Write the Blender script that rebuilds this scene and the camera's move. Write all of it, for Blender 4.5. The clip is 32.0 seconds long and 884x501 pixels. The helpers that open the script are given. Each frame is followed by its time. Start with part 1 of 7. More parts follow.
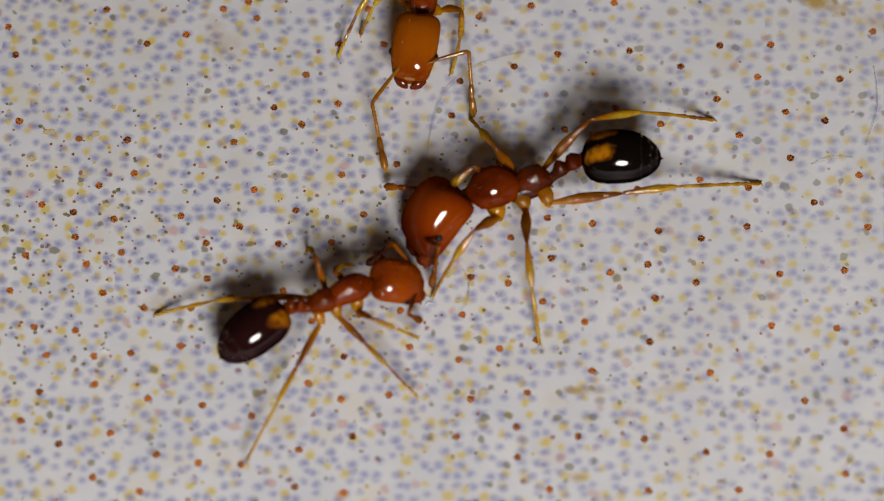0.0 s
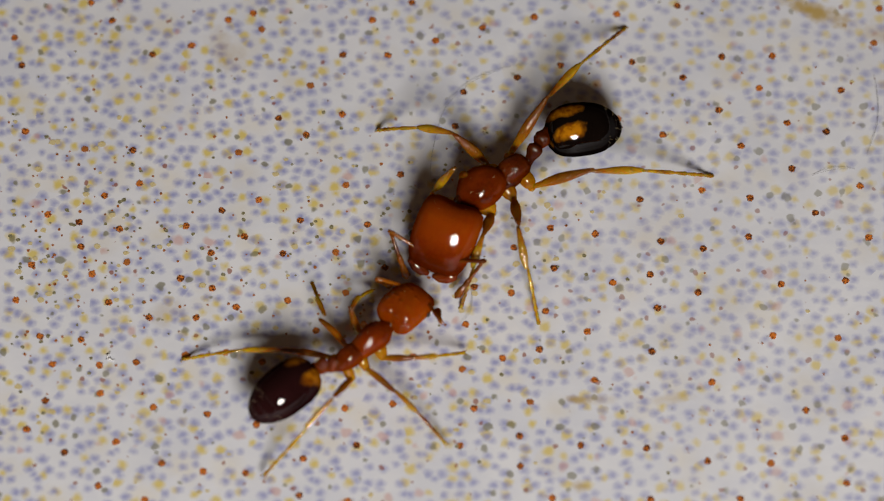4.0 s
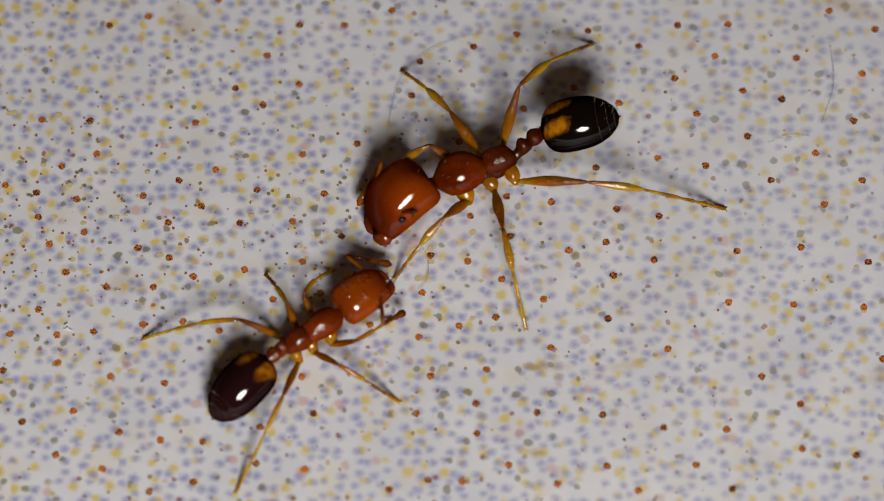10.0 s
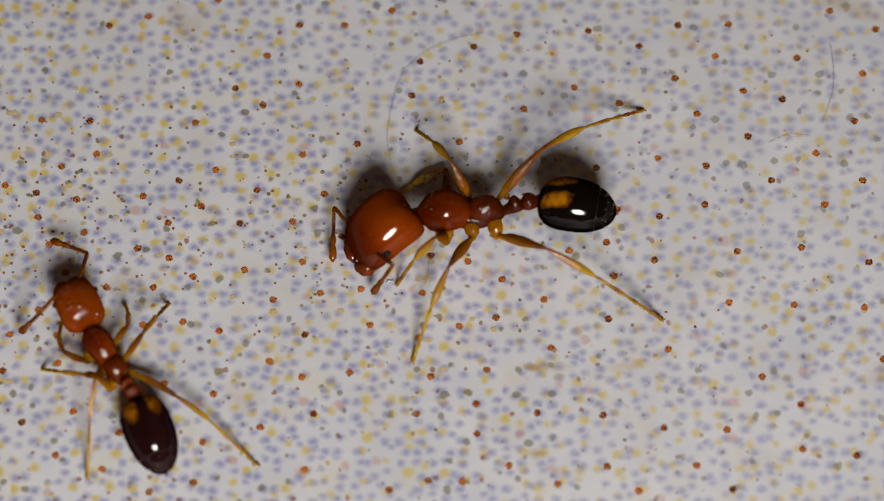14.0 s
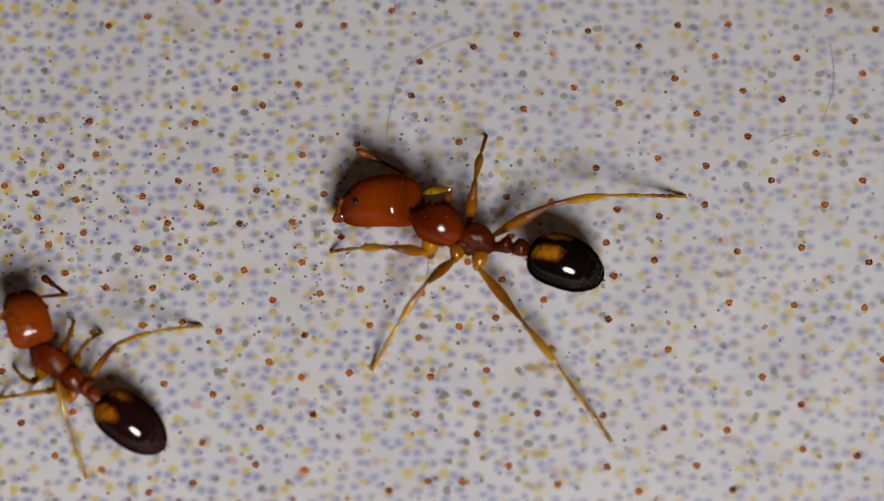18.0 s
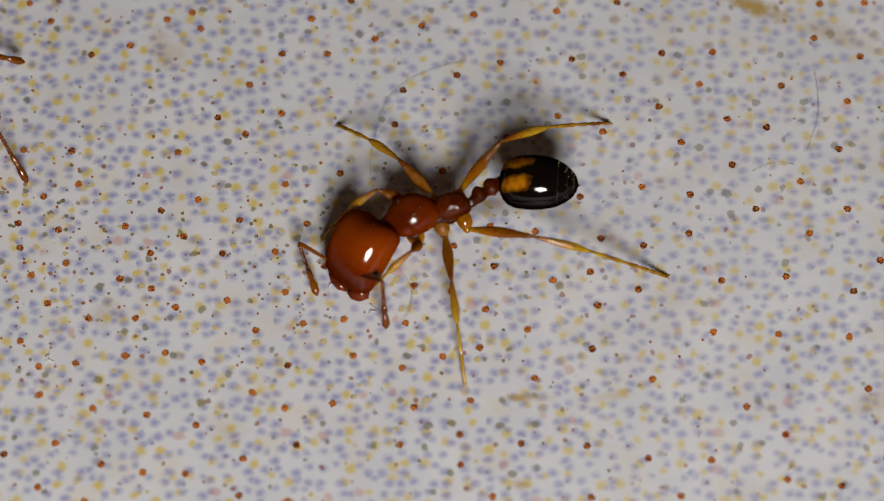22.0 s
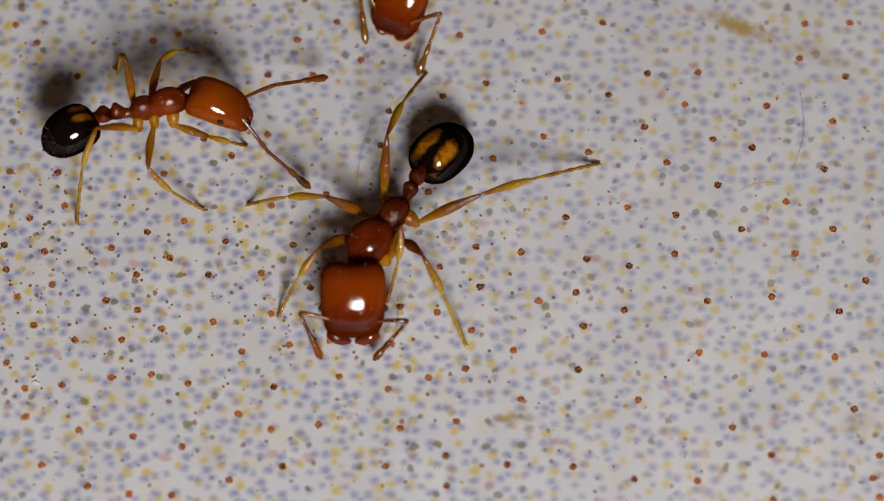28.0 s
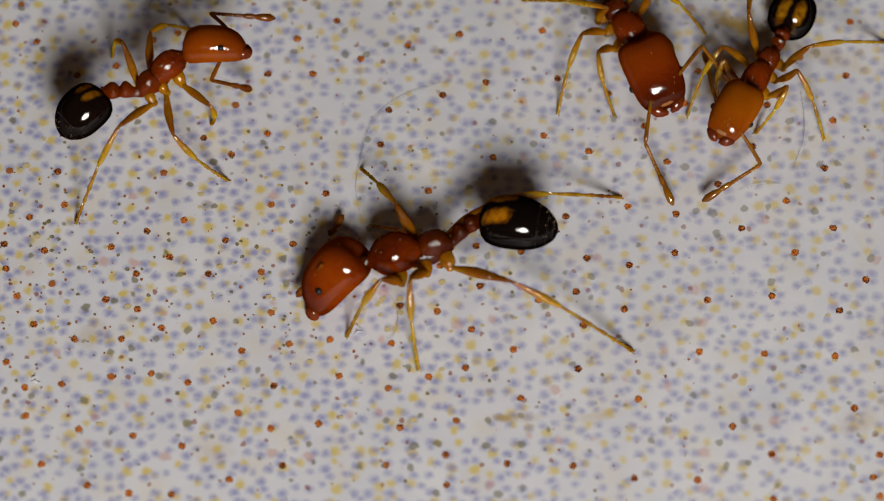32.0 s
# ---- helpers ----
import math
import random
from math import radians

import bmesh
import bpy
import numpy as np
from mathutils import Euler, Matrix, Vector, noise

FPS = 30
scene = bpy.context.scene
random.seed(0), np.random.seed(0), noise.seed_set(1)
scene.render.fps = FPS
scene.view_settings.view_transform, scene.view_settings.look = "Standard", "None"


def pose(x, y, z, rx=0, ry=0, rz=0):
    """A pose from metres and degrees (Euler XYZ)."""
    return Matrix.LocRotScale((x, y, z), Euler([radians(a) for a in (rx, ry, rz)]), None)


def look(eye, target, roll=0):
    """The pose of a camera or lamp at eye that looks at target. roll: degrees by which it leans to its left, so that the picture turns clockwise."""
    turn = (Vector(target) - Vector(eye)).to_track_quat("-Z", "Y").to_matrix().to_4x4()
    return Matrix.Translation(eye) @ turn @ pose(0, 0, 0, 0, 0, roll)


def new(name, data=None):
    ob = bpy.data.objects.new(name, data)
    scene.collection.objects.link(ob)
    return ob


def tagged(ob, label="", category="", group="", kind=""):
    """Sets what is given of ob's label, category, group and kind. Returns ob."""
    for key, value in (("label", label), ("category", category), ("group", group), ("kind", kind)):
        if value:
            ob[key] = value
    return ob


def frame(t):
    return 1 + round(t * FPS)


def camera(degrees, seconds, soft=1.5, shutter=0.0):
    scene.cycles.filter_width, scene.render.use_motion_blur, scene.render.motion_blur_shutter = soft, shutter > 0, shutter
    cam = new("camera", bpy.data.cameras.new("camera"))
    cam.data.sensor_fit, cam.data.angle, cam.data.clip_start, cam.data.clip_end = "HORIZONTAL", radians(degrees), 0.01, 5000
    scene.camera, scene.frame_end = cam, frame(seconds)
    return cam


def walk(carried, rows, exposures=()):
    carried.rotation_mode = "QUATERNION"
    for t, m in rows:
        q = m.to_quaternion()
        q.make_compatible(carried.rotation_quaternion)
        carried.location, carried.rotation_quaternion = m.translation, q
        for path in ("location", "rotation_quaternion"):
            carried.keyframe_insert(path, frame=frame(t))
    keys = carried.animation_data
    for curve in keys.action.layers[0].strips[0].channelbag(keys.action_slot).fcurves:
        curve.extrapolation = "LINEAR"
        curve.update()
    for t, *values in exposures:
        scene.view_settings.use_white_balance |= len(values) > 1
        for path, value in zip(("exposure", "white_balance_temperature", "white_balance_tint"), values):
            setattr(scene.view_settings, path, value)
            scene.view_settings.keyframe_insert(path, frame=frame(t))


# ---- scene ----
MM = 0.001
# The print lies in the plane z = 0; the picture's right is +x, its top +y.
cam = camera(9.716, 32.0, soft=1.25)
cam.data.dof.use_dof = True
cam.data.dof.focus_distance = 74.0 * MM
cam.data.dof.aperture_fstop = 108.0


def view(t, x, y, stretch, tilt, yaw, roll):
    """A row of the camera's path: the aim on the print in mm, the stretch of its distance, small turns."""
    d = 73.79 * math.exp(stretch)
    m = pose(x * MM, (y - d * math.sin(radians(25))) * MM, d * math.cos(radians(25)) * MM)
    return t, m @ pose(0, 0, 0, 0, 0, yaw) @ pose(0, 0, 0, 25 + tilt) @ pose(0, 0, 0, 0, 0, roll)


walk(cam, [view(0, -0.5589, 0.3312, -0.0057, -0.0046, 0.0214, 0.2429),
           view(0.5, -0.5571, 0.1786, -0.0115, -0.0032, 0.0239, 0.2114),
           view(1, -0.5581, 0.0256, -0.0183, -0.0013, 0.0228, 0.2279),
           view(1.5, -0.5674, 0.0251, -0.0187, -0.0142, 0.0254, 0.2269),
           view(2, -0.5678, 0.1205, -0.0148, -0.0008, 0.0211, 0.2554),
           view(2.5, -0.5667, 0.1855, -0.0125, -0.0074, 0.0167, 0.2446),
           view(3, -0.5728, 0.3733, -0.006, -0.0121, 0.0134, 0.1528),
           view(3.5, -0.602, 0.476, 0.0016, 0.0164, 0.0193, 0.2642),
           view(5.5, -0.6107, 0.418, -0.0015, -0.0297, 0.0303, 0.3003),
           view(6, -0.6138, 1.3608, 0.035, -0.0198, 0.0268, 0.2707),
           view(6.5, -0.6251, 1.0623, 0.0251, -0.0288, 0.0167, 0.2696),
           view(7, 0.0587, 1.6517, 0.0547, 0.0212, 0.0131, -0.0329),
           view(7.5, -0.0297, 0.7523, 0.0326, 0.0574, 0.0226, 0.039),
           view(8, -0.0299, 0.6515, 0.0298, 0.0593, 0.0162, 0.058),
           view(8.5, -0.0189, 0.4767, 0.0225, 0.0592, 0.0248, 0.0373),
           view(9, -0.0266, 0.3407, 0.0178, 0.0626, 0.0062, 0.0286),
           view(9.5, -0.003, 0.1508, 0.0106, 0.0443, 0.0007, 0.0233),
           view(10, -0.0011, -0.0107, 0.0009, -0.0002, 0.001, 0.0515),
           view(10.5, 0.0009, -0.0233, 0.0004, 0.0003, 0.0208, 0.0301),
           view(11, 0.0025, -0.0149, -0.0002, -0.0079, 0.0218, 0.0265),
           view(11.5, 0.0003, -0.0201, -0.0003, -0.0042, 0.02, 0.0258),
           view(12, -0.003, -0.0324, -0.0006, 0.0043, 0.0166, 0.0273),
           view(12.5, 0.0019, -0.0489, -0.001, 0.0158, 0.0208, 0.0242),
           view(13, 0, 0, 0, -0.0079, 0.0085, 0.0138),
           view(13.5, 0, -0.0376, -0.0001, 0.0204, 0.0068, 0.0386),
           view(14, -0.0038, -0.0093, 0, 0.0017, 0.0007, 0.0487),
           view(14.5, 0.0004, -0.0377, 0, 0.0255, 0.0075, 0.042),
           view(16.5, -0.0002, -0.0207, -0.0006, 0.0068, 0.0027, 0.0111),
           view(17, -0.0031, -0.0527, -0.0007, 0.0305, -0.0021, 0.0361),
           view(17.5, -0.0023, -0.0284, -0.001, 0.0154, -0.0034, 0.0397),
           view(18, 0.0006, -0.0268, -0.0009, 0.0172, 0.0018, 0.0201),
           view(18.5, -0.0028, 0.0082, 0.0001, 0.0033, 0.0036, 0.0372),
           view(19, 0.0114, 0.0428, 0.0004, 0.0106, 0.0056, 0.0151),
           view(19.5, 0.2369, 0.5049, -0.0001, -0.0131, -0.0125, -0.0746),
           view(20, 0.2313, 0.4699, -0.0008, -0.01, -0.0067, -0.0995),
           view(20.5, 0.2322, 0.4537, -0.0016, -0.0022, -0.0125, -0.093),
           view(21, 0.2234, 0.4719, -0.0001, -0.0022, -0.0177, -0.0683),
           view(21.5, 0.2271, 0.497, -0.0002, -0.0236, -0.0126, -0.0884),
           view(22, 0.2261, 0.5035, -0.0006, -0.0318, -0.0126, -0.0761),
           view(22.5, 0.2467, 0.4742, -0.0012, -0.0071, -0.0111, -0.0918),
           view(23, 0.3991, 0.7646, -0.0023, -0.0224, -0.0143, -0.1681),
           view(23.5, 0.3876, 0.7534, -0.0021, -0.023, -0.029, -0.1624),
           view(24, 0.3855, 0.7474, -0.0021, -0.0281, -0.0317, -0.1616),
           view(24.5, 0.3898, 0.7641, -0.0014, -0.0397, -0.0185, -0.1645),
           view(25, 0.3774, 0.7464, -0.0022, -0.0312, -0.0258, -0.175),
           view(25.5, 0.3087, 0.7804, -0.0023, -0.0463, -0.0351, -0.1246),
           view(27.5, 0.419, 0.7599, 0.0012, -0.0024, -0.0256, -0.1693),
           view(28, 0.4226, 0.7983, 0.0018, -0.0087, -0.0213, -0.1777),
           view(28.5, 0.4211, 0.7713, 0.0016, -0.0097, -0.0202, -0.1762),
           view(29, 0.4205, 0.7673, 0.0016, -0.0019, -0.0211, -0.1693),
           view(29.5, 0.4171, 0.7512, 0.0006, 0.0037, -0.0123, -0.1702),
           view(30, 0.4101, 0.7477, 0.0003, 0.0061, -0.0173, -0.173),
           view(30.5, 0.4091, 0.7698, 0.0015, -0.0085, -0.0195, -0.176),
           view(31, 0.4188, 0.7742, 0.0016, -0.0008, -0.0226, -0.168),
           view(31.5, 0.4216, 0.7936, 0.0006, -0.0196, -0.029, -0.2224),
           view(32, 0.4206, 0.779, 0.0012, -0.0057, -0.0251, -0.1751)],
     exposures=((0.0, 0.02), (6.0, 0.02), (10.0, -0.03), (14.0, -0.04), (18.0, -0.09), (22.0, -0.06), (32.0, -0.05)))

# ---- light: one small bright lamp low in front, and the dim room ----
world = bpy.data.worlds.new("room_air")
scene.world = world
world.use_nodes = True
world.node_tree.nodes["Background"].inputs[0].default_value = (1.0, 0.62, 0.40, 1)
world.node_tree.nodes["Background"].inputs[1].default_value = 0.032
lamp_data = bpy.data.lights.new("desk_light", "AREA")
lamp_data.shape, lamp_data.size = "DISK", 23 * MM
lamp_data.energy = 0.046
lamp_data.color = (1.0, 0.938, 0.856)
lamp = new("desk_light", lamp_data)
lamp.matrix_world = look((9 * MM, -53 * MM, 46 * MM), (0, 0, 0))


# ---- materials ----
def mat(name, color, rough=0.4, metal=0.0, coat=0.0, sss=0.0, trans=0.0):
    m = bpy.data.materials.new(name)
    m.use_nodes = True
    b = m.node_tree.nodes["Principled BSDF"]
    b.inputs["Base Color"].default_value = (*color, 1)
    b.inputs["Roughness"].default_value = rough
    b.inputs["Metallic"].default_value = metal
    b.inputs["Coat Weight"].default_value = coat
    b.inputs["Coat Roughness"].default_value = 0.08
    b.inputs["Subsurface Weight"].default_value = sss
    b.inputs["Subsurface Radius"].default_value = (1.0, 0.45, 0.15)
    b.inputs["Subsurface Scale"].default_value = 0.15 * MM
    b.inputs["Transmission Weight"].default_value = trans
    b.inputs["IOR"].default_value = 1.45
    return m, m.node_tree, b


def ramp(nt, fac, stops):
    r = nt.nodes.new("ShaderNodeValToRGB")
    el = r.color_ramp.elements
    while len(el) < len(stops):
        el.new(0.5)
    for e, (p, c) in zip(el, stops):
        e.position, e.color = p, (*c, 1) if len(c) == 3 else c
    nt.links.new(fac, r.inputs[0])
    return r.outputs[0]


def noise_tex(nt, scale, detail=3.0, vec=None, rough=0.5):
    n = nt.nodes.new("ShaderNodeTexNoise")
    n.inputs["Scale"].default_value = scale
    n.inputs["Detail"].default_value = detail
    n.inputs["Roughness"].default_value = rough
    if vec:
        nt.links.new(vec, n.inputs["Vector"])
    return n.outputs["Fac"]


def mixc(nt, fac, a, b):
    n = nt.nodes.new("ShaderNodeMix")
    n.data_type = "RGBA"
    for value, slot in ((fac, 0), (a, 6), (b, 7)):
        if isinstance(value, (int, float)):
            n.inputs[slot].default_value = value
        elif isinstance(value, tuple):
            n.inputs[slot].default_value = (*value, 1)
        else:
            nt.links.new(value, n.inputs[slot])
    return n.outputs[2]


def mth(nt, op, a, b=0.0, clamp=False):
    n = nt.nodes.new("ShaderNodeMath")
    n.operation, n.use_clamp = op, clamp
    for i, v in enumerate((a, b)):
        if isinstance(v, (int, float)):
            n.inputs[i].default_value = v
        else:
            nt.links.new(v, n.inputs[i])
    return n.outputs[0]


def gloss(nt, b, face, slope):
    """Gloss that dies away towards the rim, as the fine hair and sculpture of insect skin break it there."""
    lw = nt.nodes.new("ShaderNodeLayerWeight")
    lw.inputs["Blend"].default_value = 0.5
    nt.links.new(ramp(nt, lw.outputs["Facing"], [(0.14, (face,) * 3), (0.32, (face * slope,) * 3), (0.5, (0, 0, 0))]), b.inputs["Specular IOR Level"])


def coords(nt):
    return nt.nodes.new("ShaderNodeTexCoord").outputs["Object"]


def cuticle(name, dark, light, rough=0.06, scale=4000, sss=0.4, bump=0.07, wrinkle=0.0, glow=0.0, spread=(0.3, 0.68), along=None, shine=0.8, grain=16000, streak=0.0, knobs=0.0, knob=10500):
    """Shiny translucent insect skin: two tones at two scales, pits at the roots of hairs, fine net-like relief, wrinkles and low knobs."""
    m, nt, b = mat(name, light, rough, sss=sss, trans=glow)
    b.inputs["Subsurface Radius"].default_value = (1.0, 0.28, 0.05)
    b.inputs["Subsurface Scale"].default_value = 0.18 * MM
    gloss(nt, b, shine, 0.22)
    b.inputs["IOR"].default_value = 1.5 if shine < 0.9 else 1.62
    v = coords(nt)
    oi = nt.nodes.new("ShaderNodeObjectInfo")
    shift = nt.nodes.new("ShaderNodeVectorMath")
    shift.operation = "ADD"
    nt.links.new(v, shift.inputs[0])
    comb = nt.nodes.new("ShaderNodeCombineXYZ")
    nt.links.new(mth(nt, "MULTIPLY", oi.outputs["Random"], 0.01), comb.inputs[0])
    nt.links.new(comb.outputs[0], shift.inputs[1])
    v = shift.outputs[0]
    big = noise_tex(nt, scale * 0.5, 3, v)
    fine = noise_tex(nt, scale * 6, 2, v)
    f = mth(nt, "ADD", mth(nt, "MULTIPLY", big, 0.85), mth(nt, "MULTIPLY", fine, 0.15))
    tone = ramp(nt, f, [(spread[0], dark), (spread[1], light)])
    if along:
        # joints darken or pale from base to tip
        sx = nt.nodes.new("ShaderNodeSeparateXYZ")
        nt.links.new(nt.nodes.new("ShaderNodeTexCoord").outputs["Generated"], sx.inputs[0])
        wave = mth(nt, "ADD", sx.outputs[0], mth(nt, "MULTIPLY", mth(nt, "SUBTRACT", fine, 0.5), 0.25))
        tint = ramp(nt, wave, along[1:])
        tone = mixc(nt, along[0], tone, tint)
    nt.links.new(tone, b.inputs["Base Color"])
    nt.links.new(ramp(nt, noise_tex(nt, scale * 1.7, 2, v), [(0.35, (rough * 0.6,) * 3), (0.7, (rough * 2.2,) * 3)]), b.inputs["Roughness"])
    pits = nt.nodes.new("ShaderNodeTexVoronoi")
    pits.inputs["Scale"].default_value = 13000
    nt.links.new(v, pits.inputs["Vector"])
    pit = ramp(nt, pits.outputs["Distance"], [(0.06, (0, 0, 0)), (0.2, (1, 1, 1))])
    h = mth(nt, "ADD", mth(nt, "MULTIPLY", fine, 0.5), mth(nt, "MULTIPLY", pit, 0.5))
    if wrinkle:
        h = mth(nt, "ADD", h, mth(nt, "MULTIPLY", noise_tex(nt, grain, 3, v, 0.6), wrinkle))
    if streak:
        # fine lines that run along the body
        mp = nt.nodes.new("ShaderNodeMapping")
        mp.inputs["Scale"].default_value = (0.1, 1, 1)
        nt.links.new(v, mp.inputs[0])
        h = mth(nt, "ADD", h, mth(nt, "MULTIPLY", noise_tex(nt, 42000, 1, mp.outputs[0]), streak))
    bp = nt.nodes.new("ShaderNodeBump")
    bp.inputs["Strength"].default_value = bump
    bp.inputs["Distance"].default_value = 0.012 * MM
    nt.links.new(h, bp.inputs["Height"])
    if knobs:
        # low rounded knobs that each catch the lamp
        cell = nt.nodes.new("ShaderNodeTexVoronoi")
        cell.inputs["Scale"].default_value = knob
        nt.links.new(v, cell.inputs["Vector"])
        pick = nt.nodes.new("ShaderNodeSeparateColor")
        nt.links.new(cell.outputs["Color"], pick.inputs[0])
        rise = mth(nt, "MULTIPLY", mth(nt, "SUBTRACT", 1.0, mth(nt, "MULTIPLY", cell.outputs["Distance"], 2.1), True), mth(nt, "LESS_THAN", pick.outputs[0], 0.6))
        rise = mth(nt, "MULTIPLY", mth(nt, "SUBTRACT", 2.0, rise), rise)
        dome = nt.nodes.new("ShaderNodeBump")
        dome.inputs["Strength"].default_value = 1.0
        dome.inputs["Distance"].default_value = 0.012 * knobs * MM * 10500 / knob
        nt.links.new(rise, dome.inputs["Height"])
        nt.links.new(bp.outputs[0], dome.inputs["Normal"])
        bp = dome
    nt.links.new(bp.outputs[0], b.inputs["Normal"])
    return m


def gaster_skin(name, dark, amber, reach, size, apart=0.78):
    """Near-black skin with a pair of amber patches near the front of the back."""
    m, nt, b = mat(name, dark, 0.07)
    gloss(nt, b, 0.8, 0.22)
    v = coords(nt)
    sep = nt.nodes.new("ShaderNodeSeparateXYZ")
    nt.links.new(v, sep.inputs[0])
    n1 = noise_tex(nt, 5000, 3, v)
    dx = mth(nt, "DIVIDE", mth(nt, "ADD", sep.outputs[0], reach * MM), 1.35 * size * MM)
    dy = mth(nt, "DIVIDE", mth(nt, "SUBTRACT", mth(nt, "ABSOLUTE", sep.outputs[1]), apart * size * MM), 0.66 * size * MM)
    d = mth(nt, "SQRT", mth(nt, "ADD", mth(nt, "MULTIPLY", dx, dx), mth(nt, "MULTIPLY", dy, dy)))
    d = mth(nt, "ADD", d, mth(nt, "MULTIPLY", mth(nt, "SUBTRACT", n1, 0.5), 0.9))
    up = mth(nt, "GREATER_THAN", sep.outputs[2], -0.02 * MM)
    mask = mth(nt, "MULTIPLY", ramp(nt, d, [(0.55, (1, 1, 1)), (1.15, (0, 0, 0))]), up)
    brown = tuple(c * 2.2 for c in dark)
    base = ramp(nt, noise_tex(nt, 2500, 4, v), [(0.35, dark), (0.75, brown)])
    deep = (amber[0] * 0.42, amber[1] * 0.30, amber[2] * 0.3)
    glowing = ramp(nt, noise_tex(nt, 9000, 3, v, 0.6), [(0.38, deep), (0.60, amber)])
    nt.links.new(mixc(nt, mask, base, glowing), b.inputs["Base Color"])
    bp = nt.nodes.new("ShaderNodeBump")
    bp.inputs["Strength"].default_value = 0.13
    bp.inputs["Distance"].default_value = 0.01 * MM
    nt.links.new(noise_tex(nt, 20000, 2, v), bp.inputs["Height"])
    nt.links.new(bp.outputs[0], b.inputs["Normal"])
    return m


M_RED = cuticle("red_brown_cuticle", (0.07, 0.0065, 0.0002), (0.245, 0.034, 0.0002), sss=0.35, bump=0.3, wrinkle=1.6, grain=11000, streak=0.8)
M_REDHEAD = cuticle("red_brown_head_cuticle", (0.11, 0.011, 0.0002), (0.275, 0.042, 0.0002), sss=0.38, bump=0.16, wrinkle=1.4, grain=9000, streak=0.9, along=(0.75, (0.0, (0.15, 0.018, 0.0003)), (0.35, (0.275, 0.044, 0.0003)), (0.58, (0.24, 0.034, 0.0003)), (0.74, (0.13, 0.012, 0.0003)), (0.9, (0.045, 0.004, 0.0003))))
M_REDDISH = cuticle("orange_red_cuticle", (0.09, 0.009, 0.0002), (0.29, 0.042, 0.0003), bump=0.45, wrinkle=2.4, grain=11000, streak=0.6, knobs=0.8, knob=12000)
M_ORANGE = cuticle("orange_cuticle", (0.24, 0.044, 0.0003), (0.40, 0.10, 0.0004), bump=0.13, wrinkle=1.4, grain=9000, streak=0.7, along=(0.6, (0.0, (0.30, 0.064, 0.0004)), (0.4, (0.41, 0.108, 0.0004)), (0.7, (0.38, 0.09, 0.0004)), (1.0, (0.15, 0.018, 0.0004))))
M_ORANGERED = cuticle("orange_red_head_cuticle", (0.20, 0.030, 0.0003), (0.37, 0.075, 0.0004), bump=0.2, wrinkle=1.4, grain=9000, streak=0.9, along=(0.6, (0.0, (0.22, 0.036, 0.0004)), (0.45, (0.34, 0.07, 0.0004)), (1.0, (0.12, 0.012, 0.0004))))
M_SMALLHEAD = cuticle("pitted_orange_head_cuticle", (0.12, 0.014, 0.0003), (0.33, 0.056, 0.0005), bump=0.2, wrinkle=1.4, grain=10000, streak=0.9, knobs=1.4, knob=11000, along=(0.5, (0.0, (0.20, 0.028, 0.0004)), (0.4, (0.34, 0.06, 0.0004)), (0.7, (0.24, 0.035, 0.0004)), (1.0, (0.10, 0.01, 0.0004))))
M_DARKRED = cuticle("dark_red_cuticle", (0.03, 0.0035, 0.0002), (0.11, 0.015, 0.0003), bump=0.6, wrinkle=2.4, grain=12000, knobs=0.7, knob=12000)
M_ROUGHRED = cuticle("wrinkled_red_cuticle", (0.06, 0.007, 0.0003), (0.21, 0.030, 0.0005), bump=0.4, wrinkle=2.5, knobs=1.1, knob=13000)


def leg_skins(tone, pale):
    """Skins of femur, tibia and foot; pale from 0 (red-brown) to 1 (straw yellow)."""
    def c(brown, straw):
        return tuple(p + (q - p) * pale for p, q in zip(brown, straw))
    thigh, amber, olive = c((0.24, 0.058, 0.0008), (0.39, 0.165, 0.004)), c((0.43, 0.235, 0.004), (0.54, 0.325, 0.008)), c((0.47, 0.30, 0.010), (0.56, 0.37, 0.015))
    dark, knee = c((0.11, 0.027, 0.0008), (0.20, 0.075, 0.003)), c((0.065, 0.012, 0.0005), (0.14, 0.042, 0.0018))
    rest = dict(rough=0.05, scale=3200, sss=0.6, bump=0.55, wrinkle=2.4, spread=(0.36, 0.6), grain=15000, knob=14000)
    return (cuticle(tone + "_femur_cuticle", dark, thigh, along=(0.7, (0.0, amber), (0.35, thigh), (0.72, dark), (0.93, knee)), shine=0.6, knobs=1.0, **rest),
            cuticle(tone + "_tibia_cuticle", dark, amber, along=(0.7, (0.03, knee), (0.2, thigh), (0.6, amber), (0.97, olive)), shine=1.0, knobs=1.8, **rest),
            cuticle(tone + "_foot_cuticle", dark, olive, shine=1.0, knobs=1.8, **rest))


LEGS_BROWN, LEGS_STRAW = leg_skins("amber_brown", 0.4), leg_skins("straw_yellow", 0.75)
M_COXA = cuticle("yellow_brown_coxa_cuticle", (0.20, 0.06, 0.0008), (0.42, 0.18, 0.002), 0.06, 3200, 0.5, 0.4, 1.6, 0.0, (0.38, 0.6))
M_FEELER = cuticle("brown_antenna_cuticle", (0.07, 0.012, 0.0004), (0.26, 0.075, 0.003), 0.1, 3200, 0.2, 0.24, 1.6, 0.0, (0.38, 0.6), shine=0.8, grain=15000)
M_FEELER_STRAW = cuticle("straw_antenna_cuticle", (0.15, 0.04, 0.001), (0.36, 0.16, 0.008), 0.1, 3200, 0.2, 0.24, 1.6, 0.0, (0.38, 0.6), shine=0.9, grain=15000)
